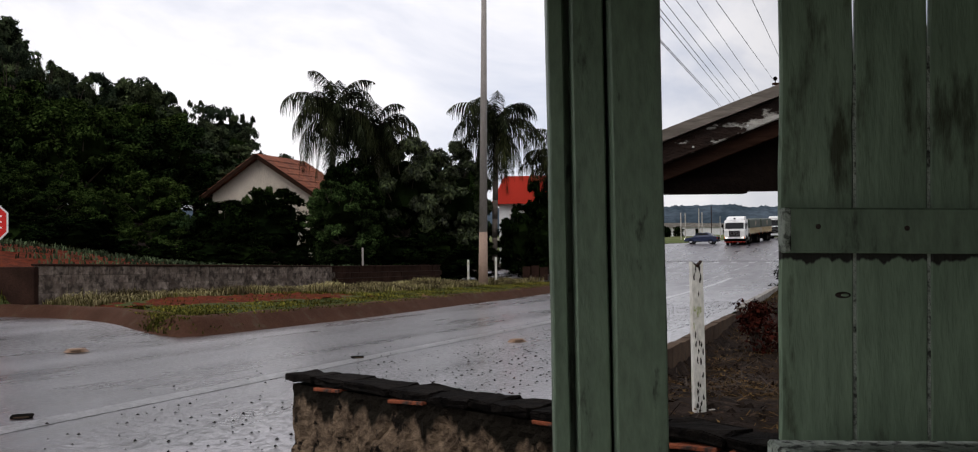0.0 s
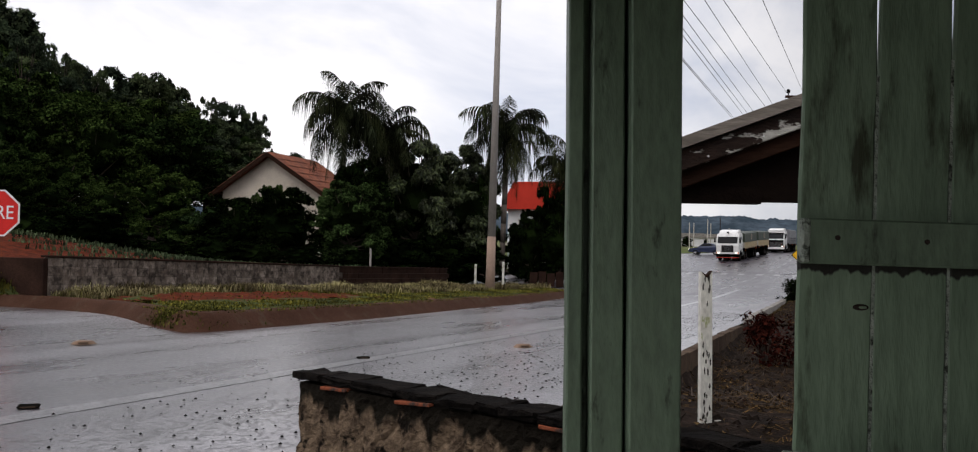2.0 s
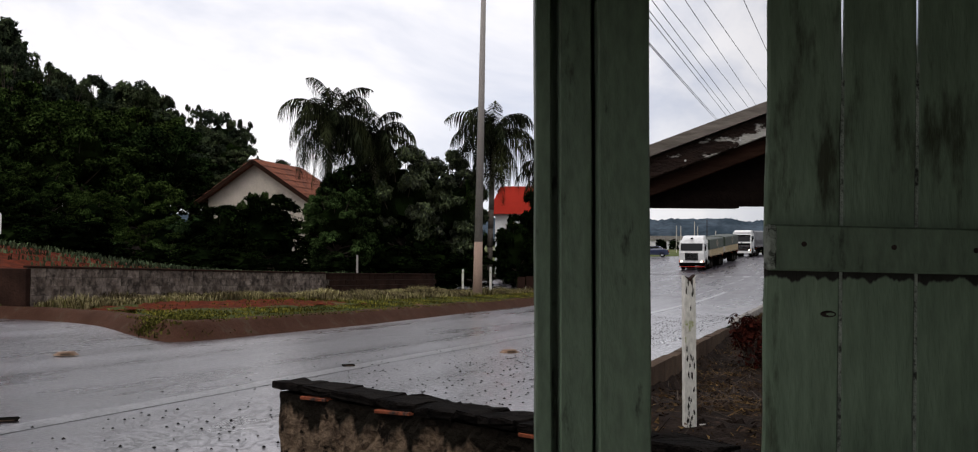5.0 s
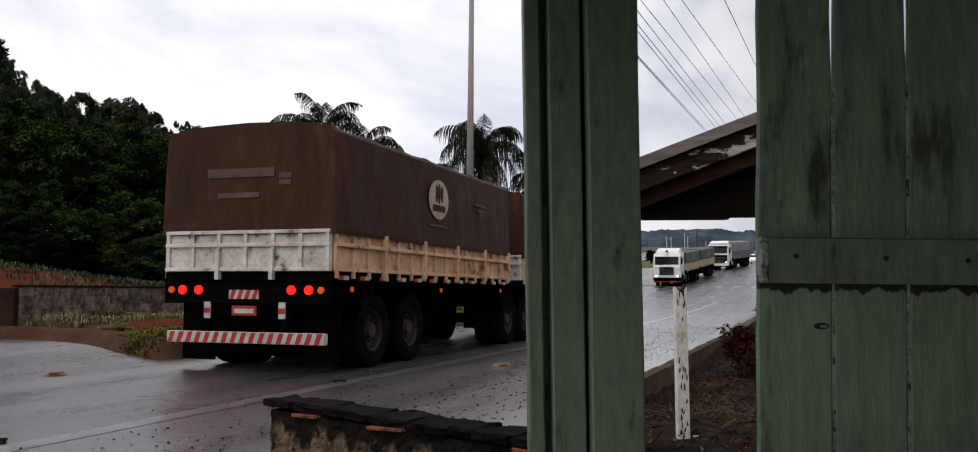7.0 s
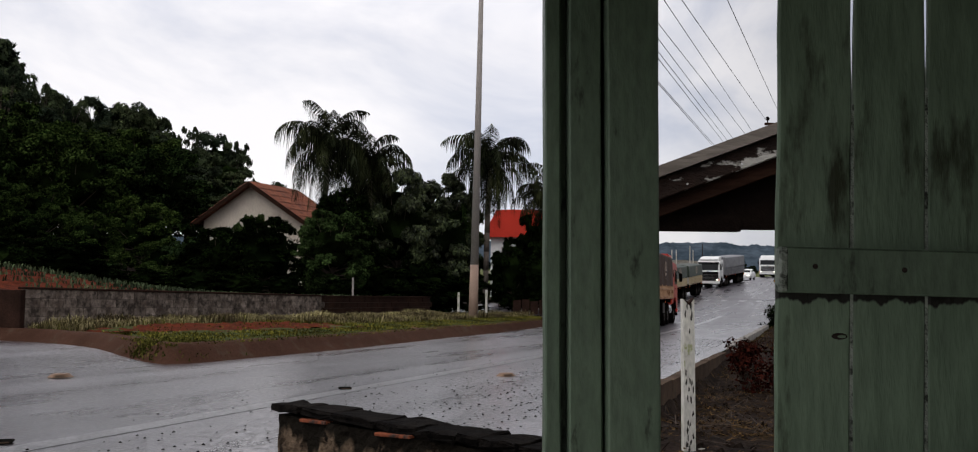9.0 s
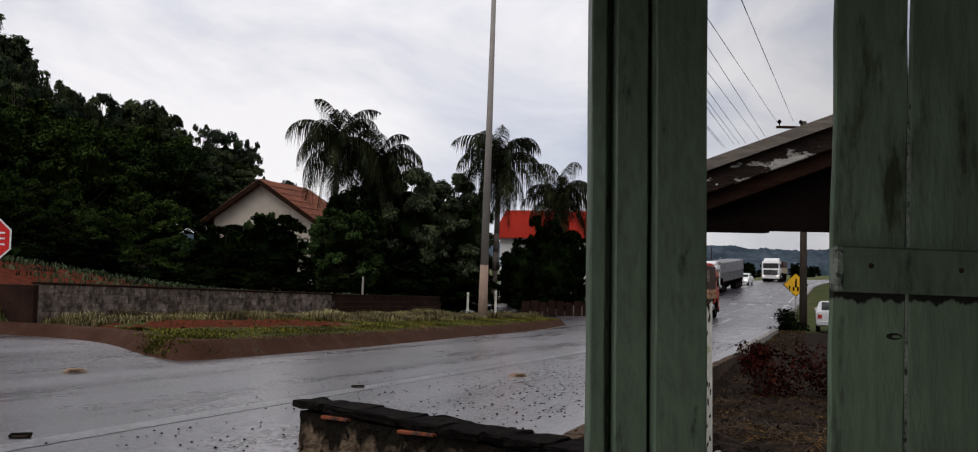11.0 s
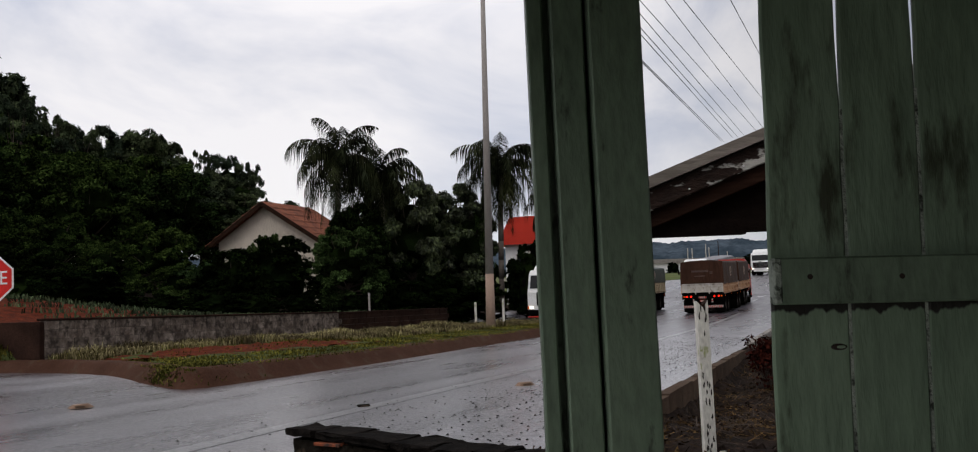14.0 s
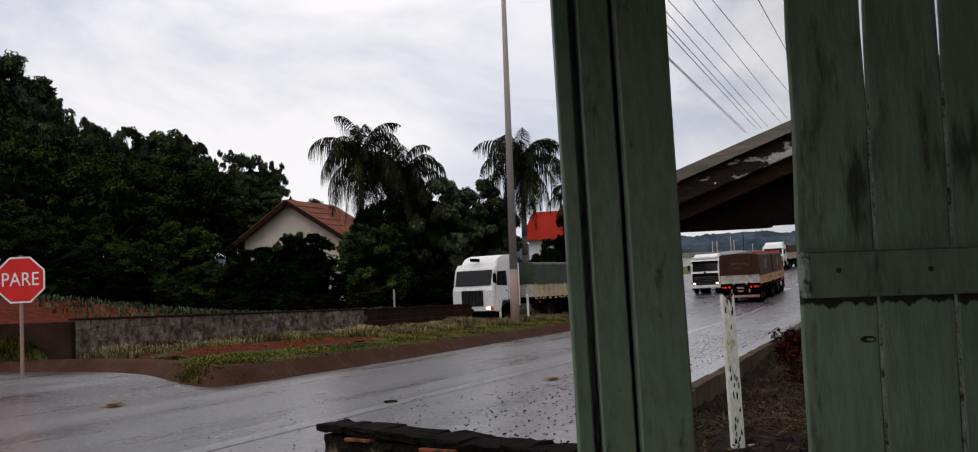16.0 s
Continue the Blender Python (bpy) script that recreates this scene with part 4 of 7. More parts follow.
while x < 3.2:
    ln = rl.uniform(0.13, 0.30)
    bm = boxed(-ln / 2, ln / 2, -0.105, 0.105, -0.020, 0.016, bevel=0.007)
    bmesh.ops.subdivide_edges(bm, edges=bm.edges, cuts=2)
    for v in bm.verts:
        v.co += Vector([rl.uniform(-0.004, 0.004) for _ in range(3)]) + Vector((0, 0.01, 0.012)) * noise.noise((v.co.x * 12 + x * 7, v.co.y * 12, 3))
    o = part("brick", bm, M["cap"], low_wall)
    o.matrix_basis = pose(x + ln / 2, 0.085 + rl.uniform(-0.012, 0.012), 0.832 + rl.uniform(-0.003, 0.004), rl.uniform(-2, 2), rl.uniform(-1.2, 1.2), rl.uniform(-2.5, 2.5))
    if rl.random() < 0.6:
        c = part("brick", boxed(-ln * 0.45, ln * 0.4, -0.016, 0.05, -0.008, 0.008, bevel=0.003), M["brick_red"], low_wall, "bare orange broken brick edge")
        c.matrix_basis = pose(x + ln / 2, -0.012, 0.796 + rl.uniform(-0.005, 0.008), 0, rl.uniform(-4, 4), 0)
    x += ln + 0.006
    k += 1

# flaking white marker post with a notched top
mp_ = thing("marker_post", (1.54, 6.7, 0.12), "flaking white timber marker post with a notched top", "post")
mp_.matrix_basis = pose(1.54, 6.7, 0.12, 0, -0.5, 8)
bm = prism(bmesh.new(), [(-0.044, 0), (0.044, 0), (0.042, 1.235), (0.02, 1.205), (0.0, 1.185), (-0.02, 1.205), (-0.042, 1.23)], -0.03, 0.03)
part("shaft", bm, M["white_post"], mp_)
bm = prism(bmesh.new(), [(-0.042, 1.231), (-0.020, 1.206), (0.0, 1.186), (0.020, 1.206), (0.042, 1.236), (0.024, 1.220), (0.0, 1.200), (-0.024, 1.220)], -0.033, 0.033)
part("rotten_top", bm, M["old_wood"], mp_, "dark rotten notch")
for k in range(26):
    z, xx = rl.uniform(0.1, 1.2), rl.uniform(-0.03, 0.03)
    bm = bmesh.new()
    ring = [bm.verts.new((xx + 0.008 * rl.uniform(0.4, 1.3) * math.cos(a), -0.0312, z + 0.028 * rl.uniform(0.3, 1.4) * math.sin(a))) for a in np.linspace(0, 6.28, 9)[:-1]]
    bm.faces.new(ring)
    bm.faces.new([bm.verts.new(v.co + Vector((0, 0.002, 0))) for v in ring][::-1])
    part("bare_patch", bm, M["flake"], mp_)
stone = tagged(part("stone", bmesh.new(), M["concrete"]), "small pale broken stone at the foot of the post", "stone")
bm = bmesh.new()
bmesh.ops.create_icosphere(bm, subdivisions=2, radius=0.06)
for v in bm.verts:
    v.co *= 1 + 0.3 * noise.noise(v.co * 14)
bmesh.ops.scale(bm, verts=bm.verts, vec=(1, 0.8, 0.6))
bm.to_mesh(stone.data)
bm.free()
stone.matrix_basis = pose(1.65, 6.72, ground_z(1.65, 6.72) + 0.08)


# ---- far side: the block wall ----
def block_wall(name, u0, u1, v, top, rows, material, label, dz=0.0):
    """Blocks laid in courses with recessed joints, each block a piece of the wall."""
    e = thing(name, place(u0, v, 0), label, "wall", kind="structure", turn=70)
    ln, bl, bh = u1 - u0, 0.42, 0.20
    slope = (road_z(u1) - road_z(u0)) / ln
    cut = Matrix.Identity(4)
    cut[2][0] = slope
    part("mortar_bed", boxed(0.01, ln - 0.01, 0.014, 0.125, -0.3, top - 0.03, m=cut), M["mortar"], e)
    me = bpy.data.meshes.new("block")
    bm = boxed(0.004, bl - 0.006, 0.0, 0.14, 0.004, bh - 0.004, bevel=0.004)
    bmesh.ops.transform(bm, matrix=cut, verts=bm.verts)
    bm.to_mesh(me)
    bm.free()
    me.materials.append(material)
    rb = random.Random(3)
    for j in range(rows):
        x = -0.2 if j % 2 else 0.0
        while x < ln - 0.05:
            o = new("block", me)
            o.parent = e
            z = top - 0.05 - bh * (j + 1)
            o.matrix_basis = pose(max(0, x), rb.uniform(-0.006, 0.006), z + slope * max(0, x))
            x += bl
    part("coping", boxed(-0.05, ln + 0.02, -0.03, 0.17, top - 0.05, top, bevel=0.01, m=cut), M["block_dark"], e)
    return e


block_wall("wall_blocks", 15.1, 27.6, 15.9, 1.19, 5, M["block"], "low grey concrete block wall streaked with dark stains")
block_wall("wall_dark", 27.7, 37.4, 15.95, 1.17, 5, M["block_dark"], "low dark wall stained brown with red mud")
# return of the wall towards the side street
e = thing("wall_return", place(15.05, 15.9), "dark mud-stained end wall", "wall", kind="structure", turn=160)
part("wall_face", boxed(0, 30, -0.07, 0.07, -0.4, 1.12, bevel=0.01), M["block_dark"], e)


# ---- stop sign ----
def outline_text(body, size, parent, m, material, name="lettering", extrude=0.004):
    cu = bpy.data.curves.new(name, "FONT")
    cu.body, cu.size, cu.align_x, cu.align_y, cu.extrude = body, size, "CENTER", "CENTER", extrude
    tmp = new("tmp_text", cu)
    dg = bpy.context.evaluated_depsgraph_get()
    me = bpy.data.meshes.new_from_object(tmp.evaluated_get(dg))
    bpy.data.objects.remove(tmp)
    me.materials.clear()
    me.materials.append(material)
    ob = new(name, me)
    ob.parent = parent
    ob.matrix_basis = m
    return ob


def stop_sign(at, turn, word, post_h, r):
    s = thing("stop_sign", at, "red octagonal stop sign with white border on a slim post", "traffic sign", "stop signs", turn)
    part("post", rod(bmesh.new(), (0, 0.03, -0.3), (0, 0.03, post_h + r * 1.9), 0.035, n=10), M["pole_low"], s)
    for nm, rr, y0, y1, mt in (("border", r, -0.012, 0.0, M["white"]), ("face", r * 0.93, -0.016, -0.011, M["red_sign"])):
        ring = [(rr * math.cos(a), post_h + r * 0.92 + rr * math.sin(a)) for a in np.arange(8) * math.pi / 4 + math.pi / 8]
        part(nm, prism(bmesh.new(), ring, y0, y1), mt, s)
    if word:
        outline_text(word, r * 0.70, s, pose(0, -0.019, post_h + r * 0.92, 90, 0, 0) @ Matrix.Diagonal((0.9, 1.1, 1, 1)), M["white"])
    return s


SP = Vector((-9.79, 17.5, 0))
stop_sign((SP.x, SP.y, 0.37), 12, "PARE", 1.18, 0.49)
stop_sign((*place(43.4, -0.7).xy, -0.9), -70, "", 1.45, 0.40)

# ---- poles and cables ----
pole = thing("lamp_pole", (-0.25, 36.0, -0.15), "tall tapered concrete pole with an earth-stained foot", "pole")
pole.matrix_basis = pose(-0.25, 36.0, -0.15, 0, 0.75, 0)
part("shaft", rod(bmesh.new(), (0, 0, 2.1), (0, 0, 14.5), 0.165, 0.085, 14), M["pole"], pole, "", True)
part("foot", rod(bmesh.new(), (0, 0, -0.4), (0, 0, 2.1), 0.20, 0.168, 14), M["pole_low"], pole, "reddish stained foot", True)

UP = place(48.7, 0.75)
upole = thing("utility_pole", (UP.x, UP.y, -1.3), "brown utility pole with a crossarm and dark insulators", "utility pole")
part("shaft", rod(bmesh.new(), (0, 0, -0.4), (0, 0, 11.1), 0.20, 0.14, 12), M["bark"], upole, "", True)
part("crossarm", boxed(-1.4, 1.4, -0.07, 0.07, 10.72, 10.84, bevel=0.01), M["old_wood"], upole)
for x in (-1.25, -0.15, 0.75):
    bm = rod(bmesh.new(), (x, 0, 10.84), (x, 0, 11.0), 0.03, n=8)
    rod(bm, (x, 0, 10.98), (x, 0, 11.06), 0.10, 0.06, 10)
    rod(bm, (x, 0, 11.06), (x, 0, 11.16), 0.12, 0.04, 10)
    part("insulator", bm, M["black"], upole)


def cable(p, q, sag, r=0.0095):
    cu = bpy.data.curves.new("cable", "CURVE")
    cu.dimensions, cu.bevel_depth, cu.bevel_resolution = "3D", r, 1
    sp = cu.splines.new("POLY")
    n = 24
    sp.points.add(n)
    for i in range(n + 1):
        t = i / n
        c = Vector(p).lerp(Vector(q), t)
        sp.points[i].co = (c.x, c.y, c.z - 4 * sag * t * (1 - t), 1)
    tmp = new("tmp_cable", cu)
    me = bpy.data.meshes.new_from_object(tmp.evaluated_get(bpy.context.evaluated_depsgraph_get()))
    bpy.data.objects.remove(tmp)
    me.materials.clear()
    me.materials.append(M["wire"])
    return tagged(new("overhead_cable", me), "thin dark overhead cable", "cable", "overhead cables")


# cables run from the utility pole back over the verge; each is drawn through two of its points
for near, far, past in (((4.45, 22.00, 6.19), (11.94, 46.50, 8.57), 1.12), ((4.46, 22.00, 6.13), (11.81, 46.50, 8.60), 1.12), ((4.47, 22.00, 6.89), (12.63, 46.50, 8.84), 1.12), ((4.47, 22.00, 6.72), (12.36, 46.50, 8.83), 1.12),
                        ((4.47, 22.00, 7.21), (12.94, 46.50, 8.93), 1.12), ((4.48, 22.00, 7.59), (13.60, 46.50, 9.13), 1.12), ((4.96, 22.00, 7.64), (13.95, 46.50, 9.32), 1.12), ((5.42, 22.00, 7.65), (14.75, 46.50, 9.79), 1.0), ((6.37, 22.00, 7.67), (15.57, 46.50, 9.88), 1.0)):
    a, b = Vector(near), Vector(far)
    cable(a + (b - a) * past, a + (b - a) * -0.7, 0.0)

for x, y in ((-0.95, 41.0), (0.3, 40.5), (-4.75, 34.0)):
    u, v = uv_of(x, y)
    s = thing("marker_post", (x, y, ground_z(x, y)), "slim white wooden stake in the verge", "post", "verge stakes")
    part("shaft", boxed(*((-0.05, 0.05, -0.04, 0.04, -0.2, 1.45 if x < 0 else 1.1) if x > -3 else (-0.035, 0.035, -0.03, 0.03, -0.2, 1.45)), bevel=0.008), M["white_post"] if x > -3 else M["pole"], s)

# crossing warning sign: a diamond board
ps = place(52.8, 1.2)
cs = thing("warning_sign", (ps.x, ps.y, -1.35), "yellow diamond warning sign showing a dark walking pictogram", "traffic sign", turn=-14)
part("post", rod(bmesh.new(), (0, 0.04, -0.3), (0, 0.04, 3.0), 0.04, n=8), M["pole"], cs)
part("face", prism(bmesh.new(), [(0, 2.15), (0.62, 2.77), (0, 3.39), (-0.62, 2.77)], -0.01, 0.01), M["yellow"], cs)
part("border", prism(bmesh.new(), [(0, 2.10), (0.67, 2.77), (0, 3.44), (-0.67, 2.77)], 0.011, 0.02), M["black"], cs)
for bx in ((-0.04, 0.06, 2.62, 2.98), (-0.16, -0.06, 2.42, 2.66), (0.06, 0.16, 2.42, 2.66), (-0.03, 0.05, 3.0, 3.1), (-0.36, -0.28, 2.5, 2.72), (0.28, 0.36, 2.5, 2.72)):
    part("bar", boxed(bx[0], bx[1], -0.016, -0.011, bx[2], bx[3]), M["black"], cs)


# ---- houses ----
def gable_house(name, at, turn, w, d, wall_h, roof_h, wall_m, roof_m, label, over=0.7, windows=()):
    """Gable end faces the local -y side; tiles in rows on both slopes."""
    h = thing(name, at, label, "house", turn=turn)
    part("wall", prism(bmesh.new(), [(-w / 2, -6), (w / 2, -6), (w / 2, wall_h), (0, wall_h + roof_h), (-w / 2, wall_h)], 0, d), wall_m, h)
    a = math.atan2(roof_h, w / 2)
    ln = (w / 2 + over) / math.cos(a)
    for s in (-1, 1):
        bm = bmesh.new()
        n, cols = 12, 26
        for i in range(n):
            x0, x1 = ln * i / n, ln * (i + 1) / n + 0.08
            for j in range(cols):
                y0 = -over + (d + 2 * over) * j / cols
                y1 = -over + (d + 2 * over) * (j + 1) / cols
                ym = (y0 + y1) / 2
                z = 0.06 + 0.02 * (i % 2)
                vs = [bm.verts.new(c) for c in ((x0, y0, z - 0.03), (x1, y0, z + 0.03), (x1, ym, z + 0.10), (x0, ym, z + 0.05), (x1, y1, z + 0.03), (x0, y1, z - 0.03))]
                bm.faces.new((vs[0], vs[1], vs[2], vs[3]))
                bm.faces.new((vs[3], vs[2], vs[4], vs[5]))
        box(bm, 0, ln, -over, d + over, -0.10, 0.02)
        m = Matrix.Translation((0, 0, wall_h + roof_h)) @ Matrix.Diagonal((s, 1, 1, 1)) @ Matrix.Rotation(a, 4, "Y")
        bmesh.ops.transform(bm, matrix=m, verts=bm.verts)
        bmesh.ops.recalc_face_normals(bm, faces=bm.faces)
        part("roof_slope", bm, roof_m, h)
        bm = boxed(0, ln, -over - 0.03, -over + 0.03, -0.25, 0.05)
        bmesh.ops.transform(bm, matrix=m, verts=bm.verts)
        part("bargeboard", bm, M["old_wood"], h)
    for x, z, ww, wh in windows:
        f = part("window", boxed(x - ww / 2 - 0.08, x + ww / 2 + 0.08, -0.05, 0.02, z - 0.08, z + wh + 0.08), M["white_dirty"], h)
        part("pane", boxed(x - ww / 2, x + ww / 2, -0.062, -0.053, z, z + wh), M["glass"], f)
    return h


gable_house("house", (-16.6, 66.0, 1.4), -18, 8.3, 5.5, 4.1, 2.62, M["plaster"], M["tile"], "cream plastered house with an orange clay tile gable roof", windows=((-2.2, 2.3, 1.2, 1.1), (1.2, 2.0, 1.2, 1.2)))

rh = thing("white_building", (1.0, 86.0, -1.5), "white two-storey building with a bright red metal roof", "building", turn=-8)
part("wall", boxed(0.0, 12, 0, 9, -1, 7.3), M["plaster_white"], rh)
part("roof", prism(bmesh.new(), [(-0.7, 6.7), (12.5, 6.7), (12.5, 9.3), (0.6, 9.3)], -0.7, 9.7), M["red_roof"], rh)
for k in range(4):
    for z in (1.0, 4.2):
        f = part("window", boxed(1.0 + 2.9 * k, 2.5 + 2.9 * k, -0.06, 0.02, z, z + 1.6), M["white_dirty"], rh)
        part("pane", boxed(1.1 + 2.9 * k, 2.4 + 2.9 * k, -0.075, -0.062, z + 0.1, z + 1.5), M["glass"], f)
part("balcony", boxed(-0.5, 4, -1.1, -0.01, 3.3, 3.5), M["white_dirty"], rh)

# fence of the gardens beyond the side street
fz = thing("garden_fence", (2.0, 54.0, -0.75), "brown garden fence behind the verge", "fence", turn=4)
for k in range(8):
    part("board", boxed(k * 0.52, k * 0.52 + 0.46, 0, 0.04, 0, 0.85 + 0.06 * math.sin(k * 2.3)), M["block_dark"], fz)

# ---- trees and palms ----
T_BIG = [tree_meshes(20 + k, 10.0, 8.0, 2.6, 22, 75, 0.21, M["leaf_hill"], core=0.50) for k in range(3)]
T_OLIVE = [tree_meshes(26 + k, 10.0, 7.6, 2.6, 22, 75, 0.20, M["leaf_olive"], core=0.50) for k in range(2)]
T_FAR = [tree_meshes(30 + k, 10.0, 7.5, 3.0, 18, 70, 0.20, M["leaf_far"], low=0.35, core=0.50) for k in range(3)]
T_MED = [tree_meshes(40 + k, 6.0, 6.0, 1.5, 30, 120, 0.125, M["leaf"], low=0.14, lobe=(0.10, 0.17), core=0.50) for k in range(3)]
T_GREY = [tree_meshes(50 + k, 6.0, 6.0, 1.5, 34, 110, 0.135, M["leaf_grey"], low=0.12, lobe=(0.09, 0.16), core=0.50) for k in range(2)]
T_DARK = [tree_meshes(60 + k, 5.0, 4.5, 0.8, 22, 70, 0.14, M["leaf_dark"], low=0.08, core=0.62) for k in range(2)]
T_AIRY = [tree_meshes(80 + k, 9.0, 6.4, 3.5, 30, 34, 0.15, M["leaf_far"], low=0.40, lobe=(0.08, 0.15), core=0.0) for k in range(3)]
rt = random.Random(12)
SKYLINE = [(-300, -110), (-60, -36), (0, 46), (40, 70), (60, 90), (100, 108), (160, 120), (240, 120), (265, 136), (300, 172), (345, 186), (395, 205), (412, 226), (450, 236)]


def forest_row(y, share, step_px, shift, meshes, name="tree", wide=(-260, 400), vary=(0.80, 1.06)):
    """A row of hillside trees at one distance; the crowns rise with the hill."""
    px = wide[0] + shift
    while px < wide[1]:
        x = (px - 784) / 1450 * y
        top = 1.5 + (394 - lerp_table(SKYLINE, px)) / 1450 * y
        yy = y + rt.uniform(-3, 3)
        base = ground_z(x, yy)
        k = max(0.25, (top - base) / 10.0 * share * rt.uniform(*vary))
        t = tree(name, meshes[rt.randrange(len(meshes))], x, yy, base - 0.2, k, rt.uniform(0, 360), "leafy dark green tree of the hillside wood", "tree", "hillside trees")
        w = k * rt.uniform(0.62, 0.95) if k > 0.9 else k
        t.scale = (w, w, k)
        px += step_px * rt.uniform(0.7, 1.3) * 50 / y


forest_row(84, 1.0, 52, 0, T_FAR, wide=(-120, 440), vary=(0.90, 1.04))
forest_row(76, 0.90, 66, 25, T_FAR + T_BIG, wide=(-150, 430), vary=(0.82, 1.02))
forest_row(66, 0.86, 70, 10, T_BIG, wide=(-180, 275), vary=(0.78, 1.02))
forest_row(55, 0.80, 95, 0, T_OLIVE + T_BIG, wide=(-200, 215), vary=(0.80, 1.1))
forest_row(48, 0.56, 90, 20, T_BIG + T_OLIVE, wide=(-220, 250))
forest_row(41, 0.38, 80, 30, T_BIG, wide=(-240, 270))
forest_row(37, 0.25, 60, 0, T_DARK + T_MED, wide=(-240, 320))
for px in (-170, -110, -60, -10, 35, 80, 130):
    x = (px - 784) / 1450 * 31
    z = ground_z(x, 31)
    t = tree("shrub", T_DARK[px % 2], x, 31, z - 0.1, 0.34, px, "dark low shrub at the edge of the wood", "shrub", "woodside shrubs")
    t.scale = (0.6, 0.6, 0.34)
grid_mesh("forest_floor", spread((8, 78, 2.5)), spread((24.5, 100, 3)), lambda x, y, u, v: ground_z(x, y) + 0.12, M["soil"], label="dark leaf-covered floor of the hillside wood", category="forest floor")
forest_row(33, 0.13, 50, 10, T_DARK[:], "shrub", wide=(-240, 330))
forest_row(35, 0.17, 55, 0, T_DARK[:], "shrub", wide=(-240, 330))


def planted(name, meshes, px, y, top, native, turn, label, category, wide=1.0, base=None):
    x = (px - 784) / 1450 * y
    z = ground_z(x, y) if base is None else base
    k = (1.5 + (390 - top) / 1450 * y - z) / native
    t = tree(name, meshes, x, y, z - 0.1, k, turn, label, category)
    t.scale = (k * wide, k * wide, k)
    return t


# single trees that stand out on the crest, the last of them thin enough to see through
for k, (px, top, far, w, kind) in enumerate(((12, 50, 62, 0.5, 0), (78, 82, 76, 0.42, 1), (118, 100, 80, 0.5, 1), (160, 118, 86, 0.4, 2), (200, 124, 86, 0.4, 1), (234, 117, 86, 0.55, 2), (268, 138, 84, 0.38, 1), (312, 150, 88, 0.42, 1), (352, 158, 90, 0.52, 2), (376, 172, 92, 0.40, 2), (397, 174, 90, 0.34, 0))):
    planted("tree", (T_AIRY[k % 3], T_AIRY[(k + 1) % 3], T_FAR[k % 3])[kind], px, far, top, 9.0 if kind < 2 else 10.0, 50 * k, "tall tree with a loose crown on the wooded crest", "tree", w)
planted("tree", T_GREY[0], 650, 58, 205, 6.0, 10, "broad dense grey-green garden tree beyond the wall", "tree", 0.66)
planted("tree", T_GREY[1], 714, 60, 222, 6.0, 80, "dense grey-green garden tree beyond the wall", "tree", 0.72)
planted("tree", T_GREY[0], 610, 62, 215, 6.0, 140, "dense grey-green garden tree behind the palms", "tree", 0.45)
planted("tree", T_MED[2], 745, 62, 258, 6.0, 200, "green garden tree beyond the wall", "tree", 0.5)
planted("tree", T_MED[1], 548, 38, 280, 6.0, 200, "round-crowned young tree beside the wall", "tree", 0.86)
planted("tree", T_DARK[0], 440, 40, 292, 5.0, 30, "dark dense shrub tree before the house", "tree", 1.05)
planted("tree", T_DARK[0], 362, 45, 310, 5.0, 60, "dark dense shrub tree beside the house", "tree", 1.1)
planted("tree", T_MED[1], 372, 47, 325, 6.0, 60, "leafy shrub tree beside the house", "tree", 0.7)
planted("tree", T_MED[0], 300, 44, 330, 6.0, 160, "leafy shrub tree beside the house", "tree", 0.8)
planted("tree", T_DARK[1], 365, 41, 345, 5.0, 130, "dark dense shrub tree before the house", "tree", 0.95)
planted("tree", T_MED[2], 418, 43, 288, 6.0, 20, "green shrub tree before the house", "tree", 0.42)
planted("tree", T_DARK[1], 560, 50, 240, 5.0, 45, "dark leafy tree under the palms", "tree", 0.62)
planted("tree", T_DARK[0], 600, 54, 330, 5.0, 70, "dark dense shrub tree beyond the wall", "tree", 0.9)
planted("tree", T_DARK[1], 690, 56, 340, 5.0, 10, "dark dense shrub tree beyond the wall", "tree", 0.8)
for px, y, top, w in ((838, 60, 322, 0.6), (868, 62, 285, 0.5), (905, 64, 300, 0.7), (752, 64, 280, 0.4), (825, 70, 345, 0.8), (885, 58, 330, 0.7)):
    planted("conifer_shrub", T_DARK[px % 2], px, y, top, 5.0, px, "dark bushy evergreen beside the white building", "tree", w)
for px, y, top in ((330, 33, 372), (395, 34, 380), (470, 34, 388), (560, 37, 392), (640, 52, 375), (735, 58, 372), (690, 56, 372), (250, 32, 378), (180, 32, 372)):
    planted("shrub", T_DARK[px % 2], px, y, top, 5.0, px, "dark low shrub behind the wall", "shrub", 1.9)


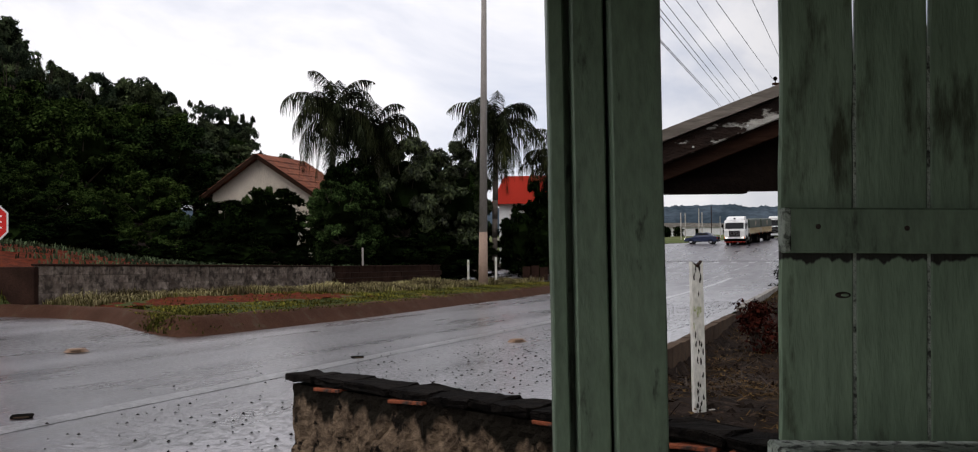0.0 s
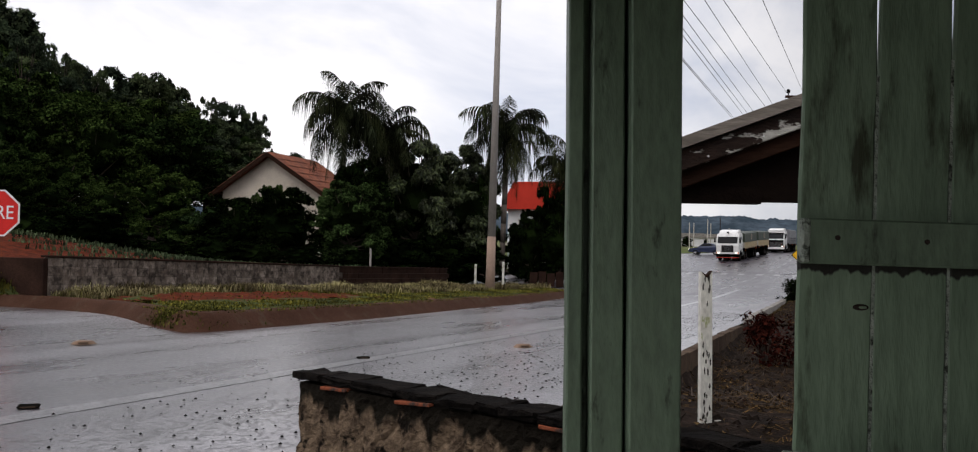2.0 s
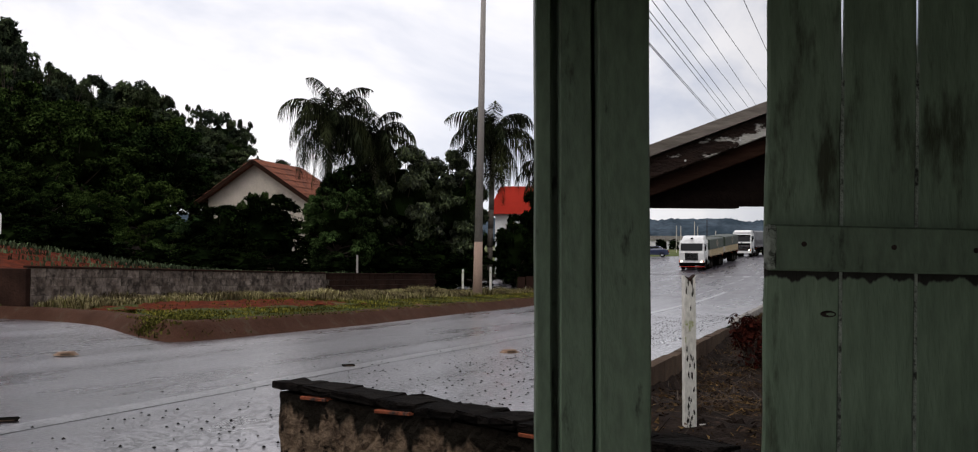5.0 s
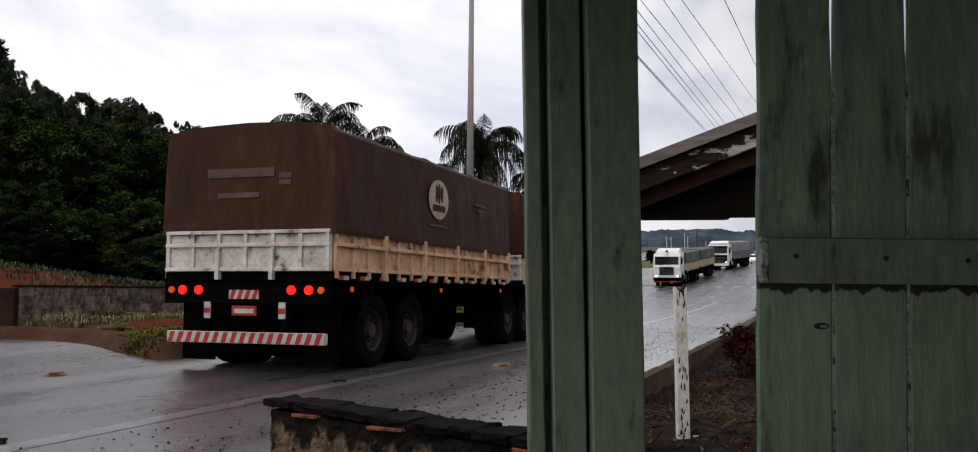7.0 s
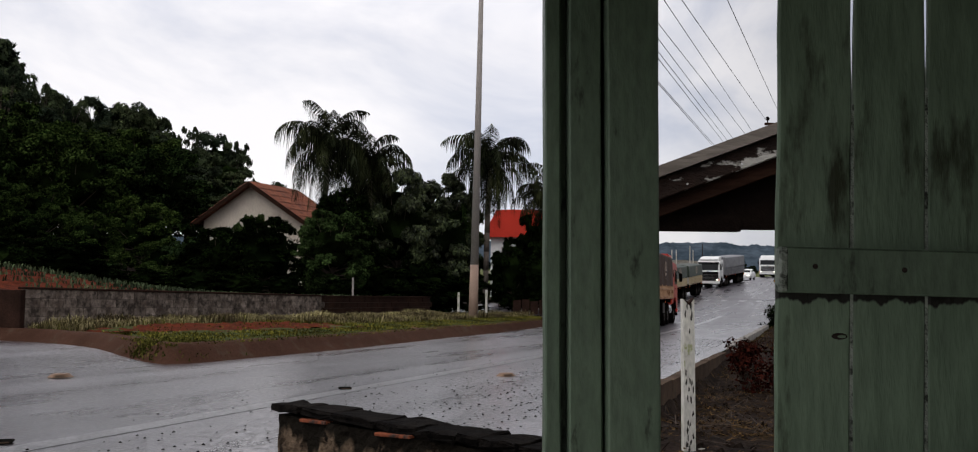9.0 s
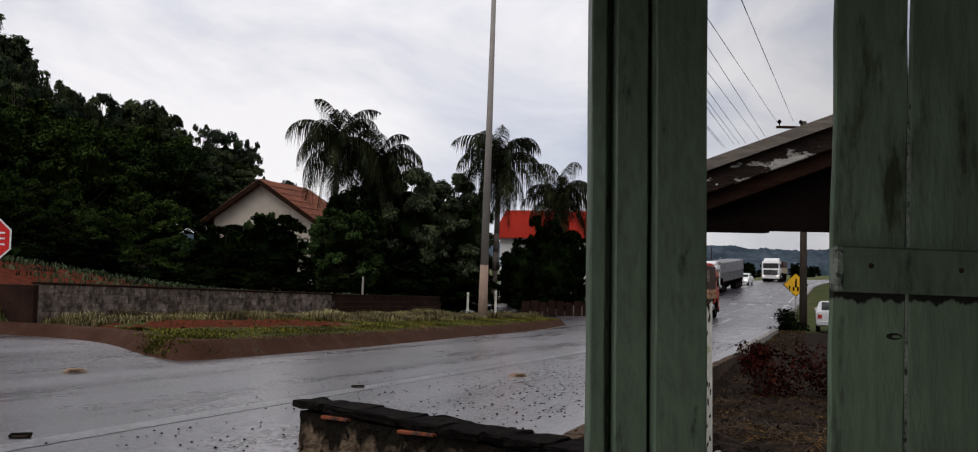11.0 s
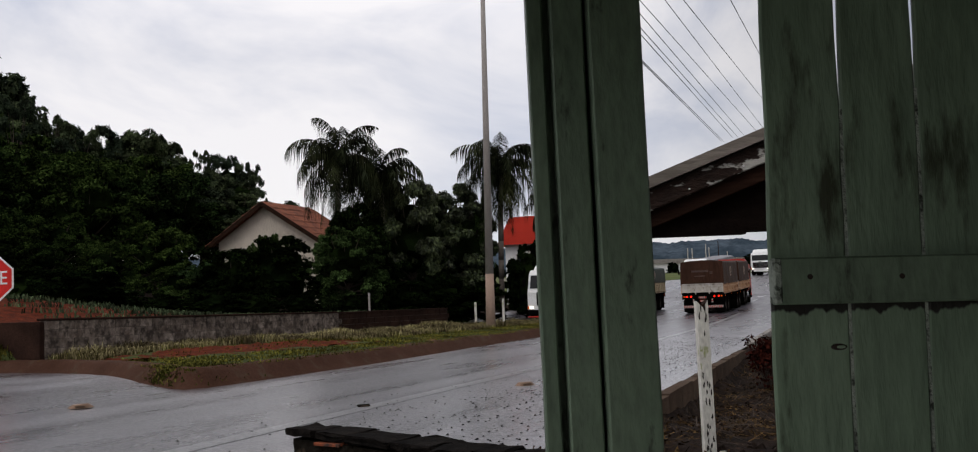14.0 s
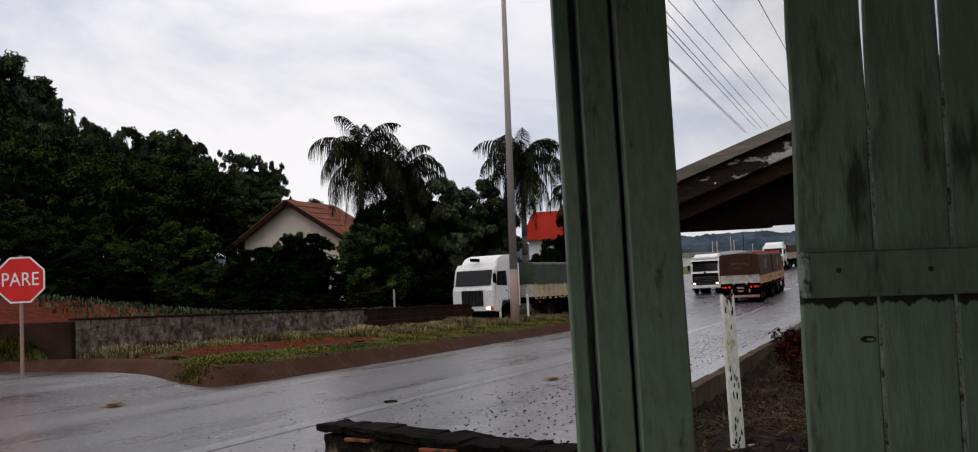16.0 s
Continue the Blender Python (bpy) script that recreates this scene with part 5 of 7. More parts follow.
def palm(x, y, top_z, base_z, crown_r, seed, label):
    """Queen palm: slim trunk and arching fronds with drooping leaflets."""
    r = random.Random(seed)
    e = thing("palm_tree", (x, y, base_z), label, "palm tree", turn=r.uniform(0, 360))
    hub = top_z - base_z - crown_r * 0.55
    bm = bmesh.new()
    pts = [Vector((0.12 * math.sin(k * 0.5 + seed), 0.1 * math.cos(k * 0.4), hub * k / 8)) for k in range(9)]
    for a, b in zip(pts, pts[1:]):
        rod(bm, a, b, 0.19, 0.18, 9)
    part("trunk", bm, M["palm_bark"], e, "", True)
    c = pts[-1]
    for k in range(32):
        az = k * 2.4 + r.uniform(-0.2, 0.2)
        up = 1.6 - 2.7 * (k / 32) ** 0.9 + r.uniform(-0.2, 0.2)
        bend = r.uniform(0.8, 1.35)
        ln = crown_r * r.uniform(0.95, 1.35)
        d = Vector((math.cos(az), math.sin(az), 0))
        verts, faces = [], []
        prev, ang = c.copy(), up
        rib = [prev.copy()]
        n = 22
        for i in range(n):
            prev = prev + (d * math.cos(ang) + Vector((0, 0, math.sin(ang)))) * ln / n
            ang -= (0.045 + 0.11 * i / n) * bend * (1.1 if up > 0 else 0.8)
            ang = max(ang, -1.45)
            rib.append(prev.copy())
        sd = Vector((-d.y, d.x, 0))
        for i in range(1, n + 1):
            p, q = rib[i - 1], rib[i]
            b = len(verts)
            w = 0.02
            verts += [p - sd * w, p + sd * w, q + sd * w, q - sd * w]
            faces.append((b, b + 1, b + 2, b + 3))
            for j in range(6):
                s = -1 if j % 2 else 1
                lf = ln * 0.27 * math.sin(math.pi * (0.12 + 0.84 * i / n)) * r.uniform(0.8, 1.2)
                o = p.lerp(q, r.random())
                fall = r.uniform(0.9, 1.9)
                mid = o + sd * s * lf * 0.36 + (q - p).normalized() * lf * 0.2 + Vector((0, 0, -lf * 0.28 * fall))
                tip = o + sd * s * lf * 0.45 + (q - p).normalized() * lf * 0.3 + Vector((0, 0, -lf * fall * 0.95))
                t = (q - p).normalized() * 0.024
                b = len(verts)
                verts += [o - t, o + t, mid + t, mid - t, tip]
                faces += [(b, b + 1, b + 2, b + 3), (b + 3, b + 2, b + 4)]
        data_part("frond", verts, faces, M["frond"], e)
    return e


palm(-9.5, 55, 11.6, 0.6, 3.6, 3, "tall queen palm with drooping feathery fronds beside the house")
palm(-6.9, 57, 10.2, 0.6, 2.8, 5, "queen palm with drooping feathery fronds beside the house")
palm(0.45, 60, 11.4, -0.6, 3.7, 8, "slim queen palm in front of the white building")
palm(5.3, 68, 9.6, -0.6, 3.4, 11, "slim queen palm beyond the verge")

# ---- verge grass, wall-foot weeds, planted rows, bed litter ----
def on_ground(r, u0, u1, v0, v1, dz=0.0):
    u, v = r.uniform(u0, u1), r.uniform(v0, v1)
    p = EU * u + EV * v
    return p.x, p.y, ground_z(p.x, p.y) + dz, u, v


def verge(r):
    x, y, z, u, v = on_ground(r, 11.8, 41.6, 9.5, 15.7)
    if u > 36.6 and v > 14.4:
        return None
    if min(u - lerp_table(SIDE_KERB, v), v - lerp_table(FAR_KERB, u)) < 0.2:
        return None
    if 14.6 < u < 21.4 and 11.1 < v < 14.3 and r.random() < 0.93:
        return None
    return x, y, max(z, road_z(u) + 0.27), 0.6 + 0.5 * noise.noise((x * 0.5, y * 0.5, 0))


def wall_foot(r):
    x, y, z, u, v = on_ground(r, 15.0, 41.5, 12.2, 15.85)
    if u > 36.0 and v > 14.4:
        return None
    if v < 14.2 and (u < 22 or r.random() < 0.6):
        return None
    k = 0.5 + 1.0 * max(0.0, noise.noise((u * 0.8, v * 0.8, 2)))
    return x, y, z, k


def corner(r):
    a = r.uniform(0, 6.28)
    u, v = 12.6 + r.gauss(0, 0.45), 10.4 + r.gauss(0, 0.6)
    k = min(u - lerp_table(SIDE_KERB, v), v - lerp_table(FAR_KERB, u))
    if k < 0.02:
        return None
    p = EU * u + EV * v
    return p.x, p.y, max(ground_z(p.x, p.y), road_z(u) + 0.27 * min(1.0, k / 0.3)), 0.8


def planted_rows(r):
    row = r.randrange(9)
    u = 17.0 + 16 * r.random() ** 0.8
    v = 17.2 + row * 0.75 + r.uniform(-0.1, 0.1)
    p = EU * u + EV * v
    return p.x, p.y, ground_z(p.x, p.y) + 0.09, 1.0


def bed_top(x, y):
    return ground_z(x, y) + 0.10 + 0.07 * noise.noise((x * 2.2, y * 2.2, 1)) + 0.03 * noise.noise((x * 9, y * 9, 2))


def straw_litter(name, seed, n, length, width, material, label, lift=0.02):
    """Dead stalks lying about, matted in some places and absent in others."""
    r = random.Random(seed)
    verts, faces = [], []
    while len(verts) < n * 4:
        u, v = 3.5 + 17.5 * r.random() ** 1.5, r.uniform(-3.0, 1.85)
        p = EU * u + EV * v
        if noise.noise((p.x * 0.9, p.y * 0.9, seed)) + 0.5 * noise.noise((p.x * 3, p.y * 3, seed)) < r.uniform(-0.35, 0.45):
            continue
        a, ln, w = r.uniform(0, 6.28), length * r.uniform(0.3, 1.3), width * r.uniform(0.6, 1.4)
        d, q = Vector((math.cos(a), math.sin(a), 0)), Vector((-math.sin(a), math.cos(a), 0))
        e = p + d * ln
        z0, z1 = bed_top(p.x, p.y) + r.uniform(0, lift), bed_top(e.x, e.y) + r.uniform(0, lift * 2.5)
        b = len(verts)
        verts += [(*(p - q * w).xy, z0), (*(p + q * w).xy, z0), (*(e + q * w * 0.5).xy, z1), (*(e - q * w * 0.5).xy, z1)]
        faces.append((b, b + 1, b + 2, b + 3))
    return tagged(data_part(name, verts, faces, material), label, "litter", kind="stuff")


def far_left(r):
    x, y, z, u, v = on_ground(r, 14.7, 15.0, 15.9, 34)
    return x, y, z, 0.9


def kerb_edge(r):
    x, y, z, u, v = on_ground(r, 24, 46, 0.6, 1.75)
    return x, y, z, 0.8


grass_field("verge_grass", 1, 34000, verge, 0.075, M["grass"], "short green grass of the verge", width=0.011)
grass_field("wall_weeds", 2, 26000, wall_foot, 0.29, M["grass_dry"], "straw-coloured tall grass along the wall", width=0.011)
grass_field("wall_weeds", 8, 7000, wall_foot, 0.22, M["grass"], "green weeds along the wall", width=0.012)
grass_field("corner_weeds", 3, 2200, corner, 0.075, M["grass"], "weeds spilling over the kerb corner", width=0.012)
grass_field("crop_rows", 4, 4600, planted_rows, 0.16, M["crop"], "rows of spiky green plants on the red slope", "plants", width=0.022)
straw_litter("bed_straw", 5, 15000, 0.15, 0.004, M["straw"], "matted dry straw on the planting bed")
straw_litter("dead_twig_litter", 6, 900, 0.34, 0.006, M["bark"], "dark dead twigs on the planting bed", 0.05)
grass_field("far_verge_grass", 6, 6000, far_left, 0.22, M["grass"], "green grass beside the side street", width=0.014)
grass_field("kerb_grass", 7, 3000, kerb_edge, 0.13, M["straw"], "rough brown grass behind the roadside kerb", width=0.012)

# clods and small stones of the bed
verts, faces = [], []
rc = random.Random(17)
for k in range(2600):
    u, v, q = 3.5 + 18 * rc.random() ** 1.4, rc.uniform(-3.2, 1.9), 0.012 + 0.05 * rc.random() ** 3
    p = EU * u + EV * v
    z = bed_top(p.x, p.y)
    b = len(verts)
    for dx, dy, dz in ((1, 0, -0.2), (0.2, 1, -0.2), (-1, 0.3, -0.2), (-0.1, -1, -0.2), (0.35, 0.2, 0.75), (-0.3, -0.1, 0.6)):
        verts.append((p.x + q * dx * rc.uniform(0.7, 1.3), p.y + q * dy * rc.uniform(0.7, 1.3), z + q * dz))
    faces += [(b, b + 1, b + 4), (b + 1, b + 2, b + 5), (b + 1, b + 5, b + 4), (b + 2, b + 3, b + 5), (b + 3, b, b + 4), (b + 3, b + 4, b + 5)]
tagged(data_part("soil_clods", verts, faces, M["soil"]), "dark crumbly clods and small stones on the bed", "soil", kind="stuff")

# litter on the bed: chips and dead leaves
vv, ff = leaf_cloud(31, [(*(EU * u + EV * v).xy, ground_z(*(EU * u + EV * v).xy) + 0.15, 0.5) for u, v in ((rt.uniform(4, 20), rt.uniform(-2.5, 1.8)) for _ in range(70))], 30, 0.035, 1.0, 0.10)
tagged(data_part("leaf_litter", vv.tolist(), ff.tolist(), M["straw"]), "scattered dead leaves and chips on dark soil", "leaf litter", kind="stuff")


def low_bush(name, x, y, z, w, h, n, leaf, material, seed, label, category="bush"):
    r = random.Random(seed)
    e = thing(name, (x, y, z), label, category)
    cl = [(r.gauss(0, w * 0.28), r.gauss(0, w * 0.28), h * r.uniform(0.15, 0.85), w * 0.2) for _ in range(18)]
    v, f = leaf_cloud(seed, cl, n, leaf, 1.0)
    data_part("crown", v.tolist(), f.tolist(), material, e)
    bm = bmesh.new()
    for c in cl:
        rod(bm, (c[0] * 0.2, c[1] * 0.2, -0.1), c[:3], 0.012, 0.004, 5)
    part("stem", bm, M["bark"], e)
    return e


low_bush("red_shrub", 5.05, 16.0, -0.46, 1.35, 0.9, 80, 0.065, M["red_leaf"], 5, "dark red leafy shrub in the planting bed")
low_bush("red_shrub", 4.6, 15.6, -0.25, 0.5, 0.8, 40, 0.07, M["red_leaf"], 6, "dark red leafy shrub in the planting bed")
p = place(46.6, 1.1)
low_bush("green_shrub", p.x - 0.3, p.y, -1.25, 1.5, 1.5, 120, 0.12, M["leaf_dark"], 7, "dark green shrub at the foot of the utility pole")

# ---- the distance ----
def ridge(name, dist, az0, az1, height, seed, material, label, rough):
    verts, faces = [], []
    n = 1800
    for i in range(n + 1):
        a = radians(az0 + (az1 - az0) * i / n)
        h = height * (0.80 + 0.22 * noise.noise((i * 0.0093, seed, 0))) + rough * 0.6 * noise.noise((i * 0.08, seed, 1)) + rough * 0.35 * noise.noise((i * 0.33, seed, 2)) + rough * 0.35 * abs(noise.noise((i * 0.9, seed, 5)))
        for d, z in ((dist, -10), (dist + 40, h * 0.6), (dist + 90, h), (dist + 400, h * 0.4)):
            verts.append((d * math.sin(a), d * math.cos(a), z))
    for i in range(n):
        for k in range(3):
            b = i * 4 + k
            faces.append((b, b + 1, b + 5, b + 4))
    ob = data_part(name, verts, faces, material)
    for f in ob.data.polygons:
        f.use_smooth = True
    return tagged(ob, label, "hill", kind="structure")


ridge("backdrop_hill", 900, -60, 85, 46, 3.3, M["hill"], "distant wooded ridge under the cloud, tinted haze blue", 4.0)
grid_mesh("far_field", spread((92, 200, 12), (200, 820, 40)), lambda u: [lerp_table(FAR_EDGE, u) + 1.0 + k for k in (0, 4, 10, 20, 40, 80, 160, 300)],
          lambda x, y, u, v: road_z(u) - 0.03, M["far_grass"], label="far green fields beside the highway", category="field")
for px, y, h in ((1092, 150, 4.6), (1099, 152, 4.6), (1121, 150, 5.2), (1126, 151, 4.6), (1141, 170, 6.2), (1155, 185, 4.4)):
    x = (px - 784) / 1450 * y
    s = thing("fence_pole", (x, y, ground_z(x, y) - 0.1), "slim pale pole in the far field", "pole", "far poles")
    part("shaft", rod(bmesh.new(), (0, 0, -0.5), (0, 0, h), 0.09, 0.07, 8), M["white_dirty"] if px != 1141 else M["old_wood"], s)
for k in range(26):
    px, y = rt.uniform(1040, 1420), rt.uniform(210, 330)
    x = (px - 784) / 1450 * y
    u, v = uv_of(x, y)
    if lerp_table(NEAR_EDGE, u) - 3 < v < lerp_table(FAR_EDGE, u) + 3:
        continue
    tree("tree", T_DARK[k % 2], x, y, ground_z(x, y) - 0.3, rt.uniform(0.4, 0.9), k * 40, "dark distant roadside tree", "tree", "distant trees")
for px, y, w in ((1075, 240, 14), (1100, 260, 10), (1148, 280, 16)):
    x = (px - 784) / 1450 * y
    s = thing("far_shed", (x, y, ground_z(x, y)), "long low white farm shed", "building", "far sheds", 10)
    part("wall", boxed(-w / 2, w / 2, 0, 6, -1, 2.4), M["plaster_white"], s)
    part("roof", prism(bmesh.new(), [(-w / 2 - 0.3, 2.4), (w / 2 + 0.3, 2.4), (w / 2, 3.6), (-w / 2, 3.6)], -0.4, 6.4), M["concrete"], s)


# ---- vehicles: +y is forward, the origin lies on the road under the front ----
def lathe(bm, prof, n=20):
    """Spins (radius, x) round the x axis."""
    rings = [[bm.verts.new((x, r * math.cos(a), r * math.sin(a))) for a in np.linspace(0, 2 * math.pi, n + 1)[:-1]] for r, x in prof]
    for p, q in zip(rings, rings[1:]):
        for i in range(n):
            bm.faces.new((p[i], p[(i + 1) % n], q[(i + 1) % n], q[i]))
    return bm


def shared(bm, name, material, smooth=False):
    me = bpy.data.meshes.new(name)
    bmesh.ops.recalc_face_normals(bm, faces=bm.faces)
    bm.to_mesh(me)
    bm.free()
    me.materials.append(material)
    for f in me.polygons:
        f.use_smooth = smooth
    return me


R_T = 0.52
TYRE = shared(lathe(bmesh.new(), [(0.29, -0.13), (0.34, -0.15), (0.47, -0.155), (0.515, -0.135), (R_T, -0.10), (R_T, 0.10), (0.515, 0.135), (0.47, 0.155), (0.34, 0.15), (0.29, 0.13)], 26), "tyre", M["tyre"])
bm = lathe(bmesh.new(), [(0.29, 0.13), (0.27, 0.10), (0.25, 0.02), (0.16, 0.0), (0.12, 0.06), (0.10, 0.12), (0.0, 0.12)], 20)
for k in range(10):
    a = k * math.pi / 5
    rod(bm, (0.0, 0.19 * math.cos(a), 0.19 * math.sin(a)), (0.045, 0.19 * math.cos(a), 0.19 * math.sin(a)), 0.016, n=6)
RIM = shared(bm, "rim", M["rim"])
bm = lathe(bmesh.new(), [(0.18, -0.09), (0.26, -0.10), (0.31, -0.07), (0.31, 0.07), (0.26, 0.10), (0.18, 0.09)], 18)
CAR_TYRE = shared(bm, "tyre", M["tyre"])
CAR_RIM = shared(lathe(bmesh.new(), [(0.19, 0.085), (0.16, 0.05), (0.05, 0.07), (0.0, 0.07)], 14), "rim", M["silver"])
WHEELS = {}


def wheel(parent, x, y, r=R_T, tyre=None, rim=None, twin=False):
    w = new("wheel", tyre or TYRE)
    w.parent = parent
    w.matrix_basis = pose(x, y, r)
    s = 1 if x > 0 else -1
    k = new("rim", rim or RIM)
    k.parent = w
    k.matrix_basis = Matrix.Diagonal((s, 1, 1, 1)) if s < 0 else Matrix.Identity(4)
    if twin:
        t = new("tyre", TYRE)
        t.parent = w
        t.matrix_basis = pose(-0.32 * s, 0, 0)
    WHEELS.setdefault(parent, []).append((w, x, y, r))
    return w


def disc(bm, x, z, r, y0, y1, n=24, sx=1.0):
    return prism(bm, [(x + sx * r * math.cos(a), z + r * math.sin(a)) for a in np.linspace(0, 2 * math.pi, n + 1)[:-1]], y0, y1)


def trailer(label, L, floor, boards, top, board_m, rear_m, tarp_m, axles, tail, print_m=None, landing=False):
    """Grain trailer: hinged sideboards, tarpaulin over a hoop frame, running gear; the front is at y = 0, the rear at -L."""
    t = thing("grain_trailer", (0, 0, 0), label, "trailer", "grain trailers")
    W = 1.3
    for x in (-0.43, 0.43):
        part("chassis_beam", boxed(x - 0.07, x + 0.07, -L + 0.1, -0.1, floor - 0.55, floor - 0.14), M["black"], t)
    for k in range(8):
        y0 = -L + 0.3 + k * (L - 0.6) / 7
        part("cross_member", boxed(-W + 0.05, W - 0.05, y0 - 0.05, y0 + 0.05, floor - 0.28, floor - 0.135), M["black"], t)
    part("deck", boxed(-W, W, -L, 0, floor - 0.13, floor, bevel=0.01), M["black"], t)
    n = max(3, round(L / 1.45))
    for s in (-1, 1):
        for k in range(n):
            y0, y1 = -L + 0.05 + k * (L - 0.1) / n, -L + 0.05 + (k + 1) * (L - 0.1) / n
            side = part("sideboard", boxed(s * (W - 0.03) - 0.012, s * (W - 0.03) + 0.012, y0 + 0.02, y1 - 0.02, floor + 0.01, floor + boards), board_m, t)
            a, b = sorted((s * (W - 0.018), s * (W + 0.03)))
            for z0, z1 in ((0.01, 0.06), (boards * 0.60, boards * 0.60 + 0.05), (boards - 0.05, boards)):
                part("rail", boxed(a, b + (0.03 if z0 > 0.1 and z0 < boards - 0.1 and s > 0 else 0), y0 + 0.02, y1 - 0.02, floor + z0, floor + z1, bevel=0.006), board_m, side)
            for q in (0.02, 0.34, 0.66, 0.98):
                ym = y0 + (y1 - y0) * q
                part("stake", boxed(a, b - 0.004, ym - 0.028, ym + 0.028, floor + 0.012, floor + boards - 0.004), board_m, side)
                part("hinge", boxed(*sorted((s * (W + 0.002), s * (W + 0.045))), ym - 0.022, ym + 0.022, floor - 0.08, floor + 0.05), board_m, side)
            part("latch", boxed(s * (W + 0.03) - 0.02, s * (W + 0.05) + 0.02, y1 - 0.05, y1 + 0.03, floor - 0.05, floor + boards - 0.01), board_m, side)
        for k in range(round(L / 0.62)):
            y0 = -L + 0.15 + k * 0.62
            part("reflector", boxed(s * (W + 0.002), s * (W + 0.008), y0, y0 + 0.15, floor - 0.10, floor - 0.045), M["red_stripe"], t)
            part("reflector", boxed(s * (W + 0.002), s * (W + 0.008), y0 + 0.15, y0 + 0.30, floor - 0.10, floor - 0.045), M["white_stripe"], t)
        for k in range(3):
            y0 = -L + 0.5 + k * (L - 1.0) / 2
            part("side_lamp", boxed(s * (W + 0.002), s * (W + 0.02), y0, y0 + 0.07, floor - 0.26, floor - 0.19), M["amber"], t)
    for yy, mt, nm in ((-L, rear_m, "tailboard"), (-0.03, rear_m, "headboard")):
        sg = -1 if nm == "tailboard" else 1
        end = part(nm, boxed(-W + 0.02, W - 0.02, yy, yy + 0.03, floor + 0.01, floor + boards), mt, t)
        for z0, z1 in ((0.01, 0.06), (boards * 0.60, boards * 0.60 + 0.05), (boards - 0.05, boards)):
            part("rail", boxed(-W + 0.02, W - 0.02, *sorted((yy + sg * 0.045, yy + 0.015)), floor + z0, floor + z1, bevel=0.006), mt, end)
        for x in (-1.24, -0.84, -0.42, 0.0, 0.42, 0.84, 1.24):
            part("stake", boxed(x - 0.026, x + 0.026, *sorted((yy + sg * 0.040, yy + 0.015)), floor + 0.012, floor + boards - 0.004), mt, end)
        for x in (-0.42, 0.42):
            part("catch", boxed(x - 0.03, x + 0.03, *sorted((yy + sg * 0.075, yy + 0.015)), floor - 0.1, floor + boards * 0.55), mt, end)
    # tarpaulin: hoops show as scallops along its upper edge
    z0, z1 = floor + boards - 0.06, floor + boards + top
    bm = bmesh.new()
    rows = []
    ny = 28
    for i in range(ny + 1):
        y = -L - 0.02 + (L + 0.04) * i / ny
        hoop = 0.03 * abs(math.sin(i * math.pi * 7 / ny))
        sag = 0.012 * noise.noise((i * 0.7, 1.0, L))
        ring = []
        for x, z in ((-W - 0.04, z0), (-W - 0.045, z0 + 0.05), (-W - 0.02 + sag, (z0 + z1) / 2), (-W + 0.0, z1 - 0.10), (-W + 0.05, z1 - hoop - 0.02), (-0.7, z1 + 0.05 - hoop), (0, z1 + 0.07 - hoop),
                     (0.7, z1 + 0.05 - hoop), (W - 0.05, z1 - hoop - 0.02), (W, z1 - 0.10), (W + 0.02 - sag, (z0 + z1) / 2), (W + 0.045, z0 + 0.05), (W + 0.04, z0)):
            ring.append(bm.verts.new((x + 0.01 * noise.noise((x * 3, y * 2, z * 2)), y, z)))
        rows.append(ring)
    for p, q in zip(rows, rows[1:]):
        for k in range(len(p) - 1):
            bm.faces.new((p[k], p[k + 1], q[k + 1], q[k]))
    bm.faces.new(rows[0])
    bm.faces.new(rows[-1][::-1])
    bmesh.ops.recalc_face_normals(bm, faces=bm.faces)
    cover = part("tarpaulin", bm, tarp_m, t)
    if print_m:
        zc = z0 + top * 0.56
        for s in (-1, 1):
            turn = pose(s * (W + 0.052), -L * 0.525, zc, 0, 0, 90 * s)
            bm = disc(bmesh.new(), 0, 0, 0.33, 0, 0.004, 28, 1.3)
            bmesh.ops.transform(bm, matrix=turn, verts=bm.verts)
            part("print_disc", bm, print_m, cover, "faded round printed emblem")
            for dx, w, z, h in ((-0.11, 0.10, 0.1, 0.3), (0.0, 0.11, 0.1, 0.34), (0.12, 0.10, 0.1, 0.28)):
                bm = disc(bmesh.new(), dx, z, h / 2, -0.006, -0.001, 14, w / h)
                bmesh.ops.transform(bm, matrix=turn, verts=bm.verts)
                part("print_oval", bm, tarp_m, cover)
            for x0, x1, zz, h, mt in ((-0.27, 0.27, -0.2, 0.11, tarp_m), (-0.4, 0.4, -0.46, 0.04, M["logo_dim"]), (1.8, 2.35, 0.06, 0.05, M["logo_dim"]), (1.9, 2.2, -0.04, 0.04, M["logo_dim"]), (2.0, 2.2, -0.12, 0.04, M["logo_dim"])):
                bm = prism(bmesh.new(), [(x0, zz), (x1, zz), (x1, zz + h), (x0, zz + h)], -0.005, 0.0)
                bmesh.ops.transform(bm, matrix=turn, verts=bm.verts)
                part("print_bar", bm, mt, cover)
